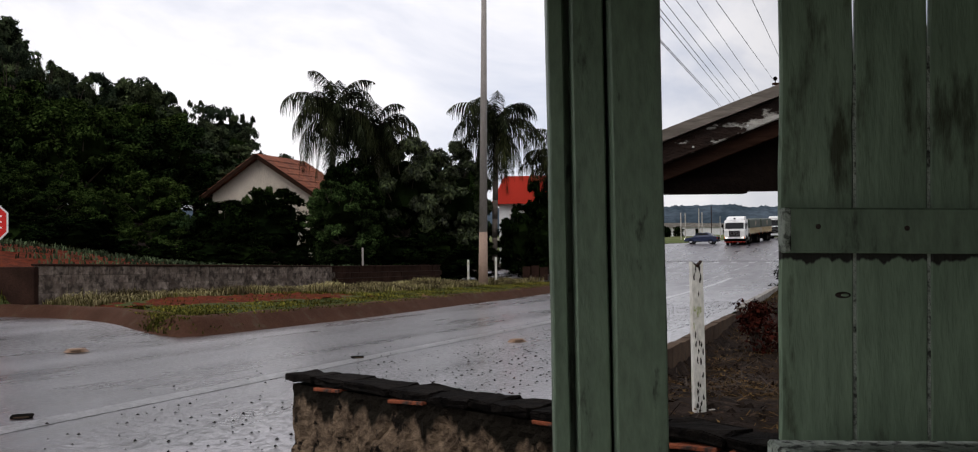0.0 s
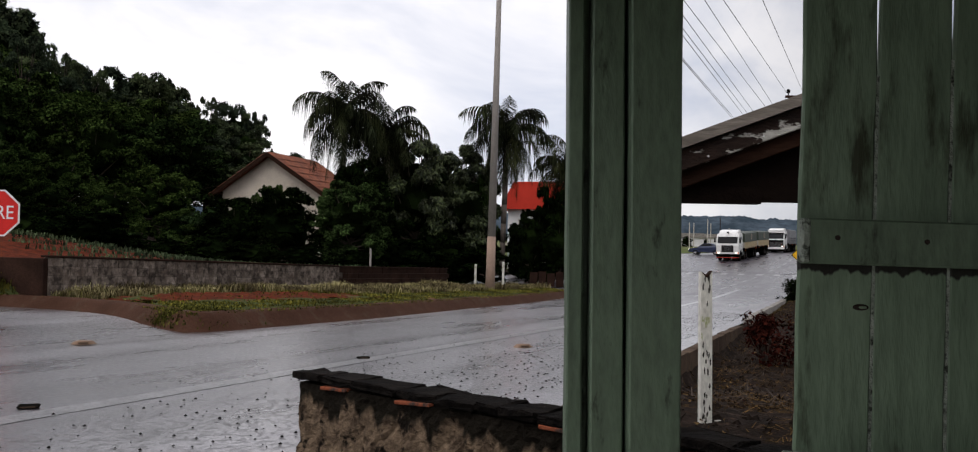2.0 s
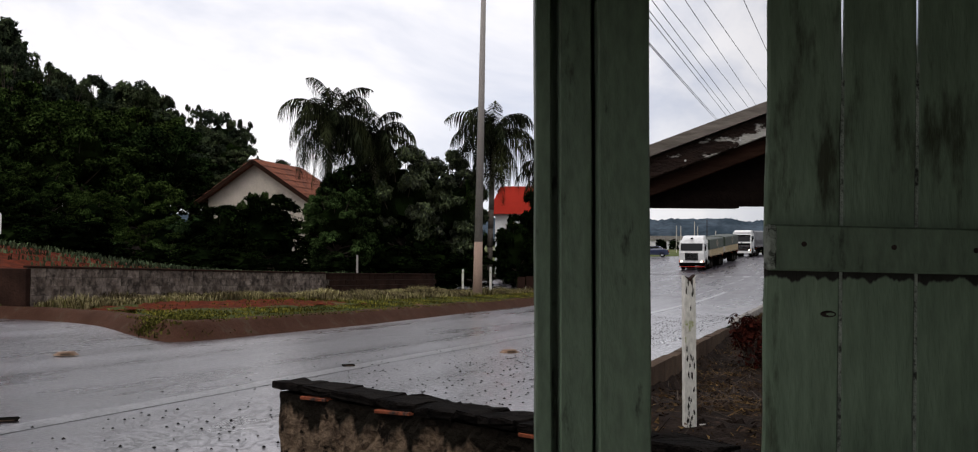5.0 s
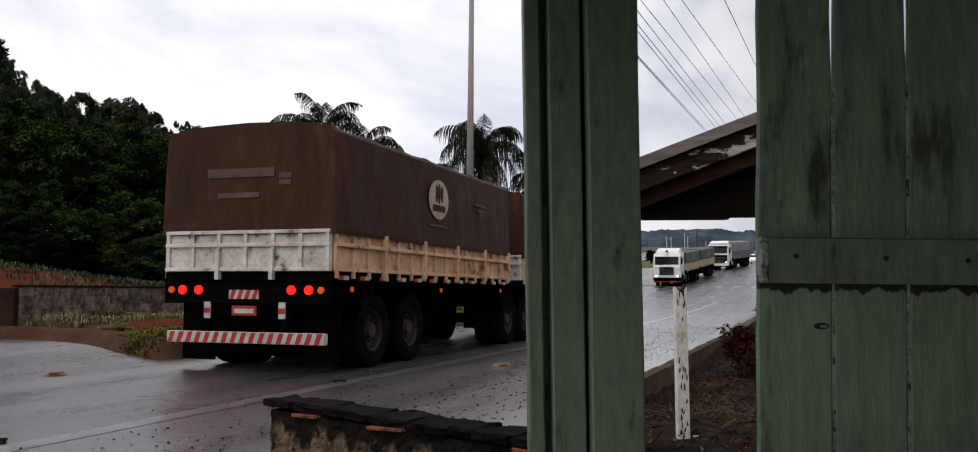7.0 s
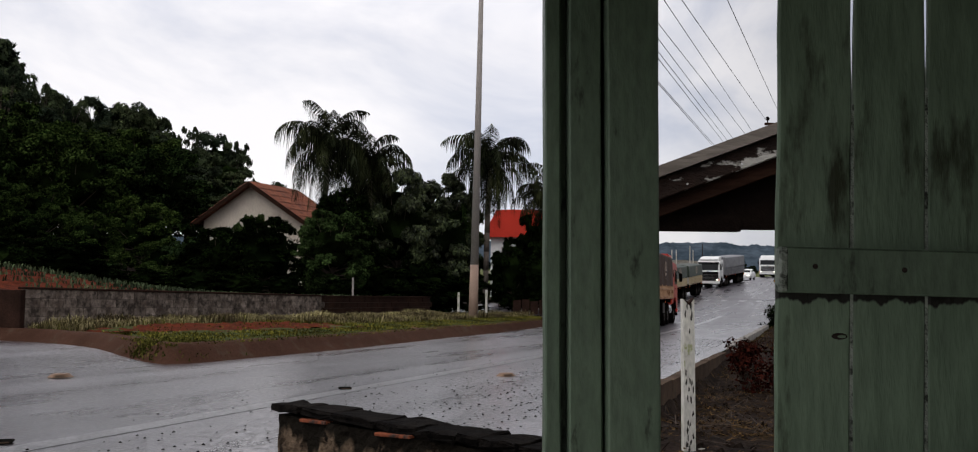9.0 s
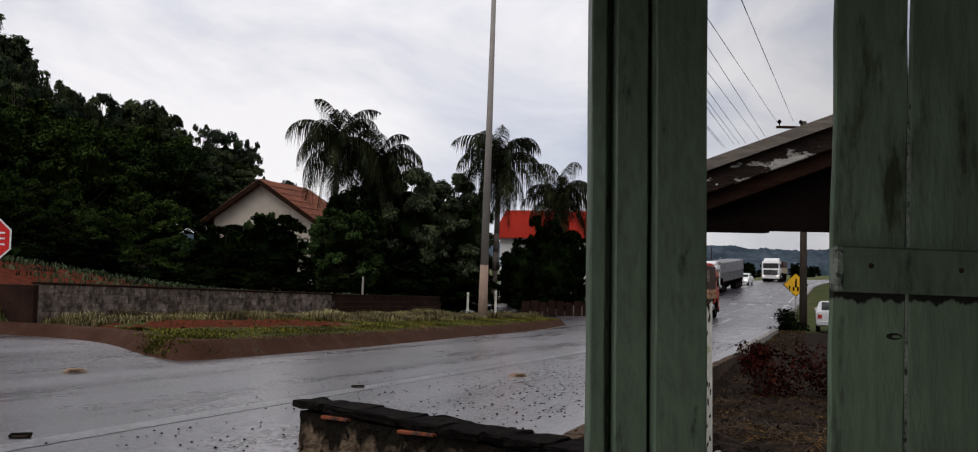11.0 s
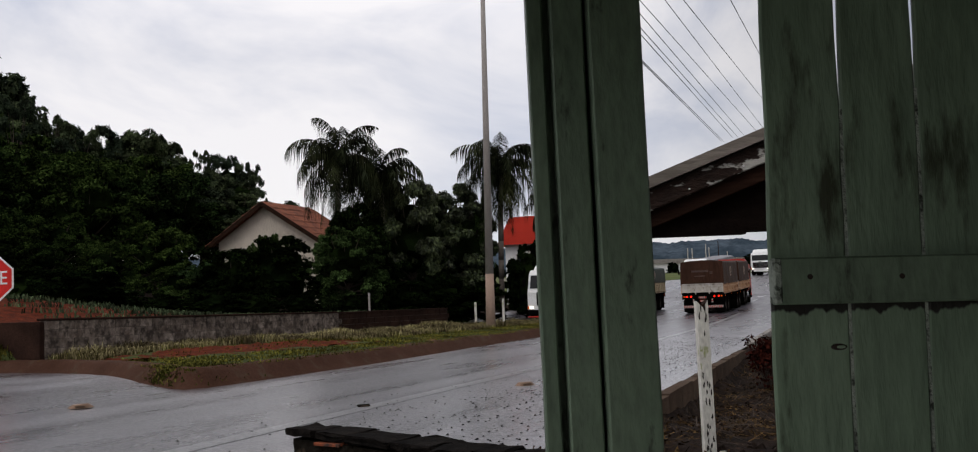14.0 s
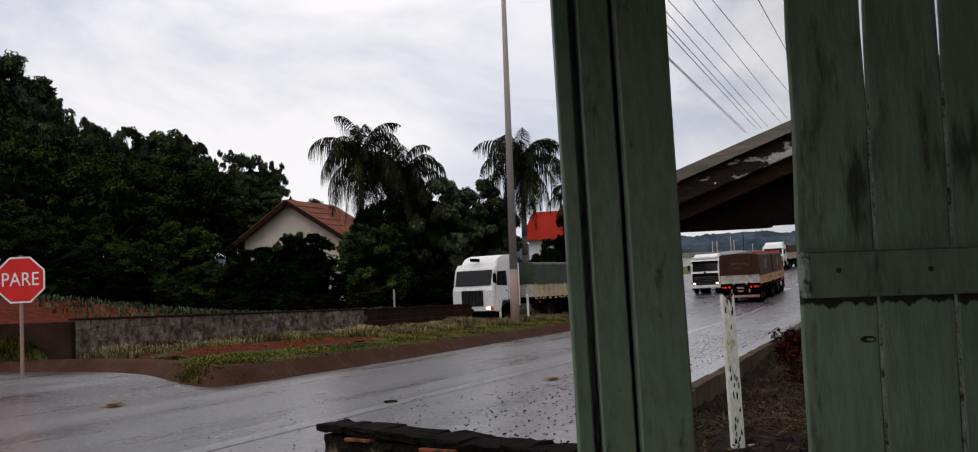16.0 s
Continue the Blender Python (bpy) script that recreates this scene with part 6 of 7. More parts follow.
    if tail:
        for x0, x1, z, h in ((-0.62, 0.42, zc if print_m else z0 + 0.6, 0.12), (0.5, 0.68, z0 + 0.75, 0.07), (0.5, 0.68, z0 + 0.66, 0.07), (-0.45, 0.2, z0 + 0.5, 0.07)):
            part("print_bar", boxed(x0, x1, -L - 0.034, -L - 0.028, z, z + h), M["logo_dim"], cover, "faded brown lettering bar")
        bar = part("lamp_bar", boxed(-W + 0.02, W - 0.02, -L - 0.02, -L + 0.06, floor - 0.42, floor - 0.14), M["black"], t)
        for s in (-1, 1):
            for x, mt in ((0.72, "tail_on"), (0.98, "tail_on"), (1.16, "amber")):
                bm = disc(bmesh.new(), s * x if s > 0 else -x, floor - 0.24, 0.062 if mt == "tail_on" else 0.045, -L - 0.05, -L - 0.02)
                part("tail_lamp", bm, M[mt], t)
            part("mudflap", boxed(s * 0.98 - 0.27, s * 0.98 + 0.27, -L + 0.35, -L + 0.37, 0.12, floor - 0.4), M["black"], t)
            bm = boxed(s * 0.58 - 0.05, s * 0.58 + 0.05, -L - 0.03, -L - 0.01, floor - 0.62, floor - 0.40)
            part("reflector_panel", bm, M["white_stripe"], t)
            bm = boxed(s * 0.58 - 0.05, s * 0.58 + 0.05, -L - 0.035, -L - 0.031, floor - 0.55, floor - 0.48, m=None)
            part("reflector_panel", bm, M["red_stripe"], t)
        part("panel", boxed(-0.24, 0.22, -L - 0.03, -L - 0.01, floor - 0.36, floor - 0.24), M["white_stripe"], t)
        for k in range(4):
            bm = prism(bmesh.new(), [(-0.23 + 0.115 * k, floor - 0.36), (-0.17 + 0.115 * k, floor - 0.36), (-0.125 + 0.115 * k, floor - 0.24), (-0.185 + 0.115 * k, floor - 0.24)], -L - 0.035, -L - 0.031)
            part("stripe", bm, M["red_stripe"], t)
        plate = part("plate", boxed(-0.19, 0.19, -L - 0.03, -L - 0.01, floor - 0.58, floor - 0.45), M["red_stripe"], t, "small red plate with pale bars")
        part("bar", boxed(-0.15, 0.15, -L - 0.035, -L - 0.031, floor - 0.55, floor - 0.49), M["white_stripe"], plate)
        bump = part("bumper", boxed(-1.22, 1.22, -L - 0.04, -L + 0.06, floor - 0.95, floor - 0.80, bevel=0.008), M["white_stripe"], t, "bumper bar striped red and white")
        for k in range(17):
            x = -1.2 + k * 0.142
            part("stripe", prism(bmesh.new(), [(x, floor - 0.945), (x + 0.07, floor - 0.945), (x + 0.12, floor - 0.805), (x + 0.05, floor - 0.805)], -L - 0.046, -L - 0.041), M["red_stripe"], bump)
        for s in (-1, 1):
            part("bumper_arm", boxed(s * 0.6 - 0.05, s * 0.6 + 0.05, -L + 0.0, -L + 0.08, floor - 0.85, floor - 0.2), M["black"], t)
    for y in axles:
        for s in (-1, 1):
            wheel(t, s * 1.08, -y, twin=True)
            bm = bmesh.new()
            ring = [(-y + 0.64 * math.cos(a), R_T + 0.64 * math.sin(a)) for a in np.linspace(0.25, math.pi - 0.25, 10)]
            vs = [[bm.verts.new((s * 0.98 + dx, yy, zz)) for yy, zz in ring] for dx in (-0.28, 0.28)]
            for i in range(len(ring) - 1):
                bm.faces.new((vs[0][i], vs[0][i + 1], vs[1][i + 1], vs[1][i]))
            bmesh.ops.solidify(bm, geom=bm.faces[:], thickness=0.012)
            part("mudguard", bm, M["black"], t)
        part("axle", rod(bmesh.new(), (-0.9, -y, R_T), (0.9, -y, R_T), 0.09, n=8), M["black"], t)
    # black block added to fill the dark space under the deck
    part("spare_carrier", boxed(-0.62, 0.62, -L * 0.60, -L * 0.30, floor - 0.95, floor - 0.3, bevel=0.04), M["black"], t)
    part("air_tank", rod(bmesh.new(), (-0.4, -L * 0.55, floor - 0.6), (0.4, -L * 0.55, floor - 0.6), 0.16, n=10), M["black"], t)
    if not tail:
        box_ = part("side_box", boxed(0.85, 1.22, -L * 0.55, -L * 0.40, floor - 0.78, floor - 0.22, bevel=0.02), M["black"], t)
        part("lid", boxed(1.221, 1.228, -L * 0.54, -L * 0.41, floor - 0.73, floor - 0.27), M["rim"], box_)
    return t


def disc_side(s, w, y, z, r):
    """A dark half-round arch on the side of a cab."""
    bm = bmesh.new()
    ring = [(y + r * math.cos(a), z + r * math.sin(a)) for a in np.linspace(0.25, math.pi - 0.25, 12)]
    prism(bm, ring, s * (w + 0.002), s * (w + 0.007))
    bmesh.ops.transform(bm, matrix=Matrix(((0, 1, 0, 0), (1, 0, 0, 0), (0, 0, 1, 0), (0, 0, 0, 1))), verts=bm.verts)
    bmesh.ops.recalc_face_normals(bm, faces=bm.faces)
    return bm


def tractor(label, paint, style, lit=True):
    """Cab-over tractor; the front is at y = 0."""
    t = thing("truck_tractor", (0, 0, 0), label, "truck", "trucks")
    W, H, D = 1.24, 3.05, 2.15
    part("chassis", boxed(-0.45, 0.45, -5.2, -0.3, 0.62, 0.92), M["black"], t)
    prof = [(0.0, 0.75), (0.02, 1.75), (-0.06, 1.95), (-0.24, 2.75), (-0.42, 3.0), (-D, 3.05), (-D, 0.95), (-1.75, 0.95), (-1.55, 1.25), (-0.75, 1.25), (-0.6, 0.75)]
    bm = prism(bmesh.new(), prof, -W, W)
    bmesh.ops.transform(bm, matrix=Matrix(((0, 1, 0, 0), (1, 0, 0, 0), (0, 0, 1, 0), (0, 0, 0, 1))), verts=bm.verts)
    bmesh.ops.recalc_face_normals(bm, faces=bm.faces)
    bmesh.ops.bevel(bm, geom=[e for e in bm.edges if e.calc_face_angle(0) > 0.5], offset=0.05, segments=2, affect="EDGES")
    cab = part("cab", bm, paint, t)
    ws = boxed(-1.08, 1.08, -0.012, 0.012, 0.0, 0.74, bevel=0.004)
    bmesh.ops.transform(ws, matrix=pose(0, -0.045, 1.98, 12.5, 0, 0), verts=ws.verts)
    part("windscreen", ws, M["glass"], cab)
    for x in (-0.5, 0.35):
        bm = boxed(x, x + 0.55, -0.005, 0.01, 0.02, 0.045)
        bmesh.ops.transform(bm, matrix=pose(0, -0.02, 1.98, 12.5, 0, 0), verts=bm.verts)
        part("wiper", bm, M["black"], cab)
    for s in (-1, 1):
        bm = prism(bmesh.new(), [(-0.28, 1.98), (-0.36, 2.62), (-1.05, 2.66), (-1.1, 1.95)], s * (W + 0.004), s * (W + 0.012))
        bmesh.ops.transform(bm, matrix=Matrix(((0, 1, 0, 0), (1, 0, 0, 0), (0, 0, 1, 0), (0, 0, 0, 1))), verts=bm.verts)
        bmesh.ops.recalc_face_normals(bm, faces=bm.faces)
        part("side_window", bm, M["glass"], cab)
        bm = boxed(s * (W + 0.001), s * (W + 0.006), -1.20, -1.185, 1.0, 2.75)
        box(bm, s * (W + 0.001), s * (W + 0.006), -0.22, -0.205, 1.3, 2.2)
        part("door_seam", bm, M["black"], cab)
        part("sleeper_window", boxed(*sorted((s * (W + 0.003), s * (W + 0.010))), -1.80, -1.45, 2.30, 2.66, bevel=0.002), M["glass"], cab)
        part("wheel_arch", disc_side(s, W, -1.15, 0.56, 0.60), M["black"], cab)
        part("door_handle", boxed(s * (W + 0.002), s * (W + 0.03), -1.12, -0.98, 1.70, 1.74), M["black"], cab)
        m = part("mirror", boxed(*sorted((s * (W + 0.07), s * (W + 0.24))), -0.02, 0.10, 2.08, 2.52, bevel=0.03), M["black"], t)
        part("mirror_arm", rod(bmesh.new(), (s * W, -0.15, 2.60), (s * (W + 0.16), 0.04, 2.5), 0.02, n=6), M["black"], m)
        part("headlamp", boxed(s * 0.98 - 0.12, s * 0.98 + 0.12, 0.0, 0.075, 0.85, 0.98, bevel=0.02), M["lamp_on"] if lit else M["glass"], t)
        part("turn_lamp", boxed(s * 1.17 - 0.05, s * 1.17 + 0.05, -0.02, 0.06, 0.84, 1.0), M["amber"], t)
        part("step", boxed(s * W - 0.22 if s > 0 else -W - 0.02, s * W + 0.02 if s > 0 else -W + 0.22, -0.62, -0.25, 0.42, 0.52), M["black"], t)
        part("fuel_tank", rod(bmesh.new(), (s * 0.9, -3.2, 0.72), (s * 0.9, -2.0, 0.72), 0.32, n=14), M["tarp_green"] if style == "bonnet" else M["chrome"], t)
        part("drive_mudguard", boxed(s * 0.98 - 0.28, s * 0.98 + 0.28, -5.3, -3.4, 1.10, 1.13), M["black"], t)
        wheel(t, s * 1.05, -1.15)
        for y in (-3.45, -4.65):
            wheel(t, s * 1.05, y, twin=True)
        part("mudflap", boxed(s * 0.98 - 0.27, s * 0.98 + 0.27, -5.65, -5.63, 0.15, 1.05), M["black"], t)
    part("bumper", boxed(-W, W, -0.25, 0.06, 0.50, 0.78, bevel=0.04), M["black"] if style == "bonnet" else paint, t)
    part("bumper_skirt", boxed(-W, W, -0.25, 0.05, 0.36, 0.43, bevel=0.02), M["red"] if style == "bonnet" else M["black"], t)
    gz0, gz1, gw = (1.02, 1.76, 0.66) if style == "bonnet" else (1.0, 1.75, 0.98) if style != "black" else (0.80, 1.80, 1.12)
    g = part("grille", boxed(-gw, gw, 0.0, 0.035, gz0, gz1, bevel=0.01), M["black"], t)
    if style == "bonnet":
        for k in range(15):
            x = -gw + 0.05 + k * (2 * gw - 0.1) / 14
            part("grille_bar", boxed(x - 0.014, x + 0.014, 0.03, 0.055, gz0 + 0.02, gz1 - 0.02), M["chrome"], g)
    else:
        for k in range(5):
            z = gz0 + 0.06 + k * 0.15
            part("grille_bar", boxed(-gw + 0.05, gw - 0.05, 0.03, 0.055, z, z + 0.045), M["chrome"], g)
    if style == "black":
        part("visor", boxed(-1.15, 1.15, -0.25, 0.0, 2.72, 2.86, bevel=0.03), M["black"], t)
        part("sign_board", boxed(-1.1, 1.1, -0.42, -0.36, 3.02, 3.22, bevel=0.02), paint, t)
    bm = prism(bmesh.new(), [(-0.45, 2.98), (-0.75, 3.28), (-1.2, 3.42), (-D, 3.45), (-D, 3.02)], -1.05, 1.05)
    bmesh.ops.transform(bm, matrix=Matrix(((0, 1, 0, 0), (1, 0, 0, 0), (0, 0, 1, 0), (0, 0, 0, 1))), verts=bm.verts)
    bmesh.ops.recalc_face_normals(bm, faces=bm.faces)
    bmesh.ops.bevel(bm, geom=bm.edges[:], offset=0.05, segments=2, affect="EDGES")
    part("roof_fairing", bm, paint, t)
    bm = disc(bmesh.new(), 0, 1.84 if style != "bonnet" else 3.2, 0.09, 0, 0.03 if style != "bonnet" else -0.55, 6)
    part("badge", bm, M["black"], t)
    return t


def car(label, paint, name="car", van=False):
    t = thing(name, (0, 0, 0), label, "car" if not van else "van", "cars")
    L, W = (4.2, 0.84) if not van else (5.0, 0.95)
    if van:
        prof = [(0, 0.35), (0.02, 0.85), (-0.7, 1.15), (-1.35, 2.0), (-1.8, 2.2), (-L, 2.2), (-L, 0.35)]
    else:
        prof = [(0, 0.3), (0.03, 0.62), (-0.15, 0.74), (-1.05, 0.90), (-1.75, 1.40), (-2.9, 1.46), (-3.6, 1.02), (-L + 0.05, 0.94), (-L, 0.4), (-L + 0.1, 0.28)]
    swap = Matrix(((0, 1, 0, 0), (1, 0, 0, 0), (0, 0, 1, 0), (0, 0, 0, 1)))
    bm = prism(bmesh.new(), prof, -W, W)
    bmesh.ops.transform(bm, matrix=swap, verts=bm.verts)
    for v in bm.verts:
        if v.co.z > 1.2:
            v.co.x *= 0.82
    bmesh.ops.recalc_face_normals(bm, faces=bm.faces)
    bmesh.ops.bevel(bm, geom=[e for e in bm.edges if e.calc_face_angle(0) > 0.3], offset=0.06, segments=2, affect="EDGES")
    body = part("body", bm, paint, t)
    bm = boxed(-0.66, 0.66, -0.01, 0.01, 0, 0.62 if not van else 0.95)
    bmesh.ops.transform(bm, matrix=pose(0, -1.12 if not van else -0.74, 0.93 if not van else 1.22, 52 if not van else 36, 0, 0), verts=bm.verts)
    part("windscreen", bm, M["glass"], body)
    bm = boxed(-0.6, 0.6, -0.01, 0.01, 0, 0.62 if not van else 0.6)
    bmesh.ops.transform(bm, matrix=pose(0, -3.62 if not van else -L - 0.005, 1.05 if not van else 1.4, -56 if not van else 0, 0, 0), verts=bm.verts)
    part("rear_window", bm, M["glass"], body)
    for s in (-1, 1):
        o = [(-1.3, 0.95), (-1.82, 1.34), (-2.85, 1.38), (-3.3, 1.0)] if not van else [(-1.1, 1.3), (-1.5, 1.95), (-2.2, 1.95), (-2.2, 1.3)]
        bm = prism(bmesh.new(), o, s * W * 0.93, s * W * 0.945)
        bmesh.ops.transform(bm, matrix=swap, verts=bm.verts)
        bmesh.ops.recalc_face_normals(bm, faces=bm.faces)
        part("side_window", bm, M["glass"], body)
        part("headlamp", boxed(s * 0.62 - 0.14, s * 0.62 + 0.14, -0.05, 0.035, 0.55, 0.70, bevel=0.02), M["lamp_on"], t)
        part("tail_lamp", boxed(s * 0.68 - 0.1, s * 0.68 + 0.1, -L - 0.015, -L + 0.05, 0.66, 0.84), M["red_stripe"], t)
        part("mirror", boxed(s * (W + 0.02) - 0.06, s * (W + 0.02) + 0.06, -1.45, -1.3, 0.95, 1.08, bevel=0.02), paint, t)
        for y in (-0.85, -L + 0.8):
            wheel(t, s * (W - 0.08), y, 0.31, CAR_TYRE, CAR_RIM)
    part("bumper", boxed(-W + 0.05, W - 0.05, -L - 0.03, -L + 0.1, 0.33, 0.55, bevel=0.03), M["white_dirty"] if van else paint, t)
    part("plate", boxed(-0.2, 0.2, -L - 0.036, -L - 0.031, 0.42, 0.52), M["white_stripe"], t)
    return t


def train(tractor_ob, trailers):
    """A road train: each vehicle with the distance of its front behind the first front, and its two guiding points."""
    return [(tractor_ob, 0.0, 1.15, 4.3)] + trailers


BITREM_L = 7.4
FRONT_L = 6.4
RED_TRAIN = train(tractor("bright red cab-over truck tractor on the wet road", M["red"], "plain"),
                  [(trailer("brown tarpaulin-covered grain trailer with cream sideboards", FRONT_L, 1.33, 0.56, 1.39, M["cream_board"], M["white_dirty"], M["tarp"], (5.9, 7.15), False, M["logo"]), 2.45, 1.0, 6.0),
                   (trailer("brown tarpaulin-covered grain trailer with cream sideboards and lit tail lamps", BITREM_L, 1.33, 0.56, 1.39, M["cream_board"], M["white_dirty"], M["tarp"], (4.7, 6.0), True, M["logo"]), 9.95, 1.0, 5.4)])
WHITE_TRAIN = train(tractor("white cab-over truck with chrome grille and red bumper", M["white"], "bonnet"),
                    [(trailer("green tarpaulin-covered grain trailer with tan sideboards", BITREM_L, 1.33, 0.7, 1.0, M["tan_board"], M["white_dirty"], M["tarp_green"], (5.9, 7.15), False, M["logo"]), 3.0, 1.0, 6.5),
                     (trailer("green tarpaulin-covered grain trailer with tan sideboards", BITREM_L, 1.33, 0.7, 1.0, M["tan_board"], M["white_dirty"], M["tarp_green"], (4.7, 6.0), True, M["logo"]), 11.5, 1.0, 5.4)])
GREY_TRAIN = train(tractor("white cab-over truck with a black grille and lit lamps", M["white"], "black"),
                   [(trailer("grey tarpaulin-covered tipper trailer", 12.0, 1.3, 0.9, 1.1, M["tarp_grey"], M["tarp_grey"], M["tarp_grey"], (8.3, 9.55, 10.8), True), 3.0, 1.0, 9.5)])
LAST_TRAIN = train(tractor("white cab-over truck with silver grille and bright lamps", M["white"], "plain"),
                   [(trailer("dark tarpaulin-covered grain trailer with tan sideboards", 12.0, 1.33, 0.8, 0.9, M["tan_board"], M["white_dirty"], M["tarp"], (8.3, 9.55, 10.8), True), 3.0, 1.0, 9.5)])
WHITE_CAR = train(car("small white hatchback with lit lamps", M["white"]), [])
VAN = train(car("white delivery van with lit lamps", M["white"], "van", True), [])
BLUE_CAR = train(car("dark blue sedan on the junction", M["blue_car"]), [])
suv = car("parked silver hatchback in the side street", M["silver"])
suv.matrix_basis = pose(17.5, 46.0, ground_z(16.8, 44.0) + 0.06, 0, 0, -20)

# ---- who drives where, and when ----
def line_points(rows):
    """A smooth line through (x, y), sampled every half metre, with its length along it."""
    pts = [Vector((x, y, 0)) for x, y in rows]
    out = []
    for i in range(len(pts) - 1):
        a, b, c, d = pts[max(0, i - 1)], pts[i], pts[i + 1], pts[min(len(pts) - 1, i + 2)]
        n = max(2, int((c - b).length / 0.5))
        for k in range(n):
            t = k / n
            out.append(0.5 * ((2 * b) + (c - a) * t + (2 * a - 5 * b + 4 * c - d) * t * t + (3 * b - a - 3 * c + d) * t ** 3))
    out.append(pts[-1])
    arr = np.array([(p.x, p.y) for p in out])
    s = np.concatenate([[0], np.cumsum(np.hypot(*np.diff(arr, axis=0).T))])
    return arr, s


def along(line, s):
    arr, ss = line
    return Vector((float(np.interp(s, ss, arr[:, 0])), float(np.interp(s, ss, arr[:, 1])), 0))


def smooth_table(table, t):
    """Monotone-ish smooth reading of (time, value) rows."""
    ts, vs = [a for a, _ in table], [b for _, b in table]
    if t <= ts[0]:
        return vs[0]
    if t >= ts[-1]:
        return vs[-1]
    i = max(k for k in range(len(ts) - 1) if ts[k] <= t)

    def slope(k):
        if k == 0:
            return (vs[1] - vs[0]) / (ts[1] - ts[0])
        if k == len(ts) - 1:
            return (vs[-1] - vs[-2]) / (ts[-1] - ts[-2])
        return (vs[k + 1] - vs[k - 1]) / (ts[k + 1] - ts[k - 1])
    h = ts[i + 1] - ts[i]
    x = (t - ts[i]) / h
    return ((2 * x ** 3 - 3 * x ** 2 + 1) * vs[i] + (x ** 3 - 2 * x ** 2 + x) * h * slope(i) + (-2 * x ** 3 + 3 * x ** 2) * vs[i + 1] + (x ** 3 - x ** 2) * h * slope(i + 1))


def surface(p):
    u, v = uv_of(p.x, p.y)
    return road_z(u)


def drive(vehicles, line, progress, spin_from=0.0, spin_to=16.0, dt=0.25):
    """Keys every vehicle of a road train along one line; the wheels roll with the distance driven."""
    for ob, behind, g0, g1 in vehicles:
        def pose_at(t):
            s = progress(t) - behind
            a, b = along(line, s - g0), along(line, s - g1)
            a.z, b.z = surface(a), surface(b)
            d = (a - b).normalized()
            yaw = math.atan2(-d.x, d.y)
            m = Matrix.Translation(a) @ Matrix.Rotation(yaw, 4, "Z") @ Matrix.Rotation(math.asin(d.z), 4, "X")
            return m @ Matrix.Translation((0, g0, 0))
        n = round(16.0 / dt)
        walk(ob, [(k * dt, pose_at(k * dt)) for k in range(n + 1)])
        for w, x, y, r in WHEELS.get(ob, ()):
            rows, t = [], spin_from
            if spin_from > 0:
                rows.append((0.0, pose(x, y, r)))
            s0 = progress(spin_from)
            while t < spin_to - 1e-6:
                rows.append((t, pose(x, y, r) @ Matrix.Rotation(-(progress(t) - s0) / r, 4, "X")))
                v = max(0.3, (progress(t + 0.05) - progress(t)) / 0.05)
                t = min(spin_to, t + max(1.0 / 30, math.floor(30 * 1.2 * r / v) / 30))
                t = round(t * 30) / 30
            rows.append((16.0, pose(x, y, r) @ Matrix.Rotation(-(progress(spin_to) - s0) / r, 4, "X")))
            walk(w, rows)


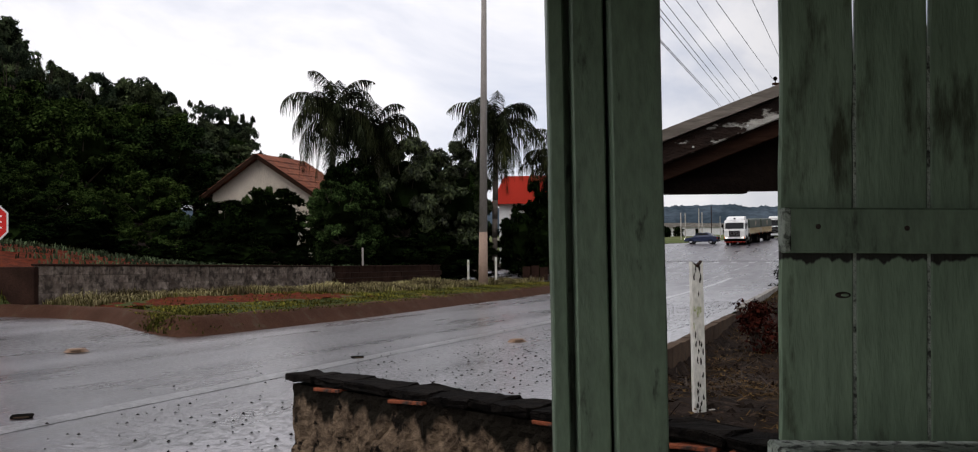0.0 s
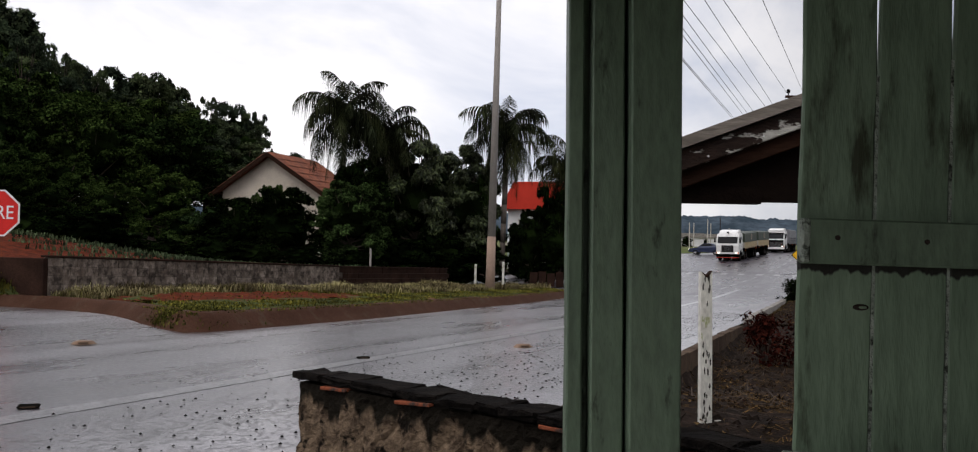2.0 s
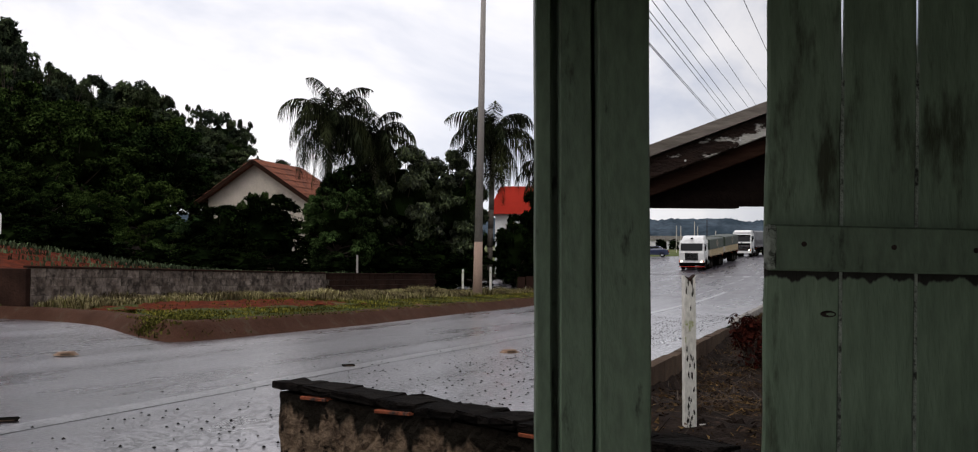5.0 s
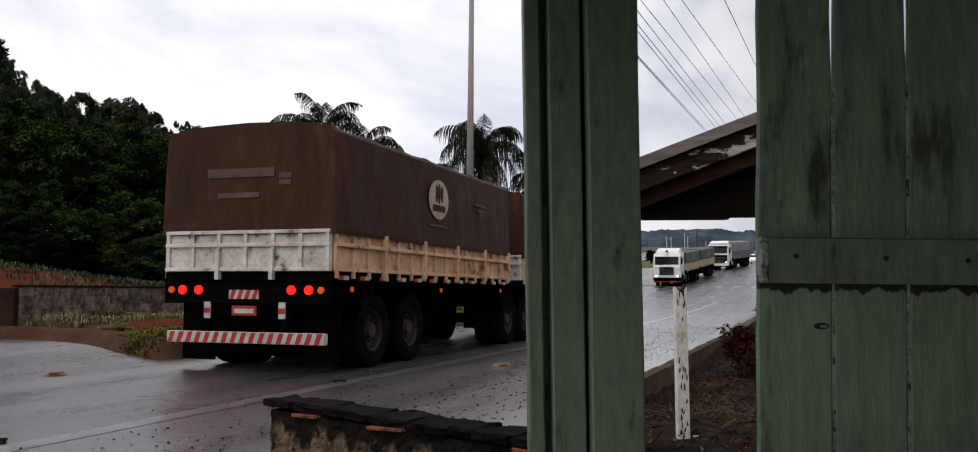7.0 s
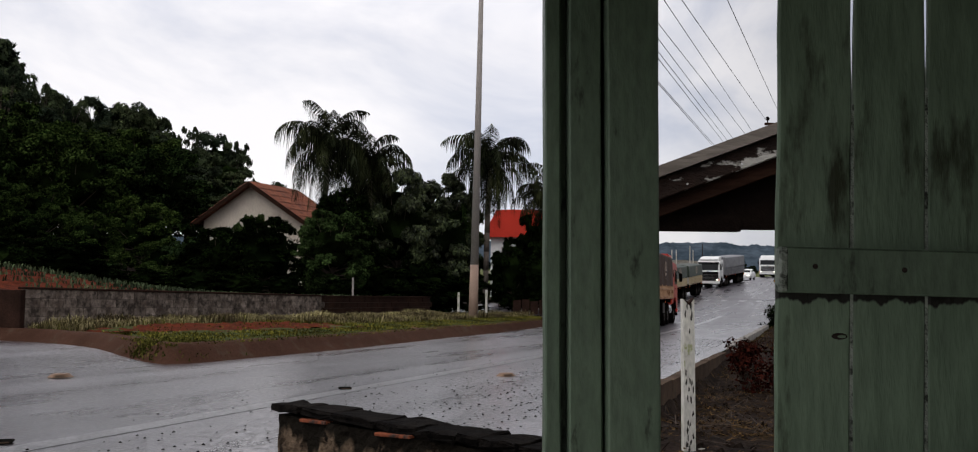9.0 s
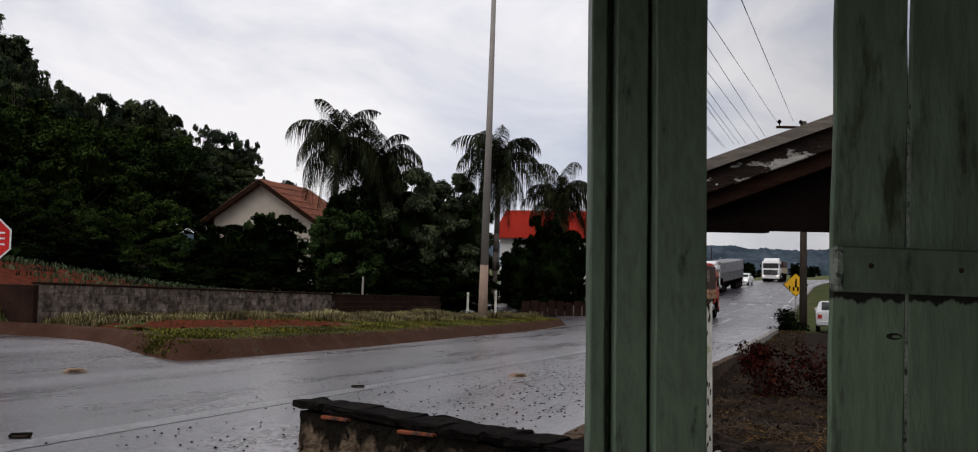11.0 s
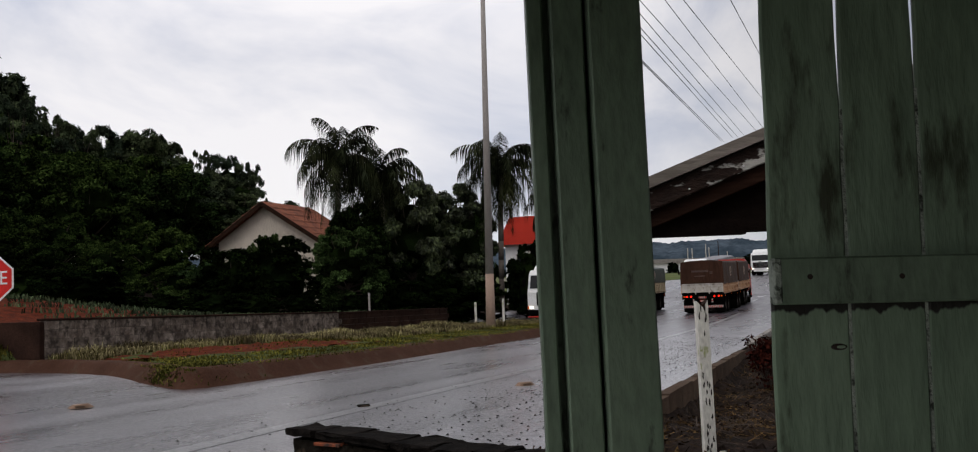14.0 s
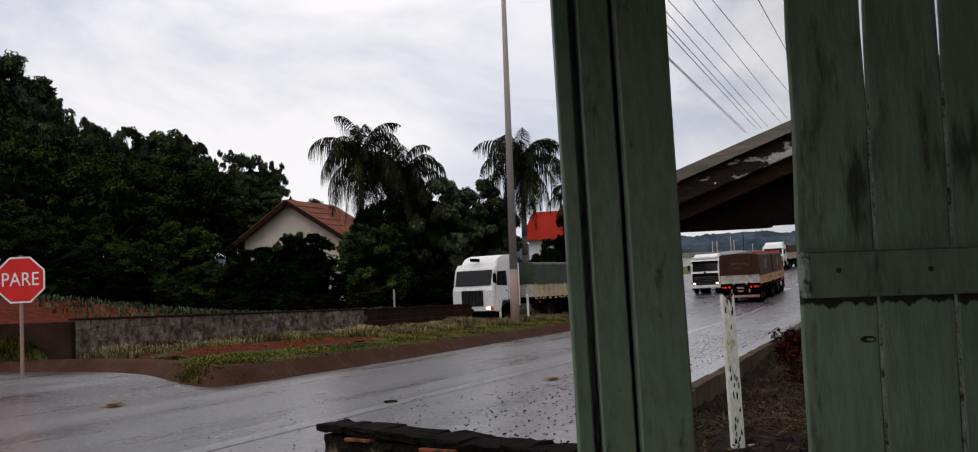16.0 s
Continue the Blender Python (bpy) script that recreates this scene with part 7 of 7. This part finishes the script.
def y_progress(line, table):
    """Distance along a line from the depth y that the front has at given times."""
    arr, ss = line
    order = np.argsort(arr[:, 1])
    return lambda t: float(np.interp(smooth_table(table, t), arr[order, 1], ss[order]))


def motions():
    away = [tuple((EU * u + EV * v).xy) for u, v in ((-130, 7.05), (-60, 7.05), (-20, 7.05), (10, 7.05), (33, 7.2), (46, 7.6), (60, 7.3), (85, 6.6), (112, 5.2), (143, 2.5), (200, -5.5))]
    lane = line_points(away)
    u0 = 130.0
    rear = [(0.0, -84.0), (4.2, -33.6), (6.3, -8.1), (6.6, -4.6), (7.0, 0.0), (7.6, 6.65), (8.2, 13.0), (9.2, 21.0), (11.3, 34.5), (12.5, 42.5), (14.0, 47.6), (16.0, 53.0)]
    drive(RED_TRAIN, lane, lambda t: u0 + 10.4 + 17.35 + smooth_table(rear, t), 4.8, 16.0, 0.1)
    oncoming = line_points([(75, 240), (60, 190), (51, 160), (43.5, 137), (36, 122), (29.6, 109), (22.8, 95), (17.6, 83), (14.3, 75), (9.2, 62.5), (5.6, 55.4), (2.8, 50.3), (0.5, 46.6), (-2.35, 42.85), (-6.3, 39.0), (-12, 34)])
    lane2 = y_progress(oncoming, [(0, 109), (3.5, 95.5), (7, 83), (14, 50.3), (16, 42.85)])
    drive(WHITE_TRAIN, oncoming, lane2)
    drive(GREY_TRAIN, oncoming, y_progress(oncoming, [(0, 137), (4.2, 119), (9, 100.5), (12.5, 90), (16, 79.5)]))
    drive(LAST_TRAIN, oncoming, y_progress(oncoming, [(0, 182), (8.2, 143), (11.5, 129), (14, 120), (16, 112)]))
    drive(WHITE_CAR, oncoming, y_progress(oncoming, [(0, 164), (4.2, 142), (9, 120), (11.5, 111), (12.8, 107.5), (16, 97)]))
    drive(VAN, oncoming, y_progress(oncoming, [(0, 218), (8.2, 174), (11.5, 160), (14, 149), (16, 140)]))
    turnoff = line_points([(40, 108), (27.3, 115), (22, 117), (12, 119), (2, 121)])
    drive(BLUE_CAR, turnoff, lambda t: 16.8 + smooth_table([(0, 0), (1.5, 0.15), (3.0, 1.6), (4.2, 3.9), (8, 12), (16, 13)], t))


motions()
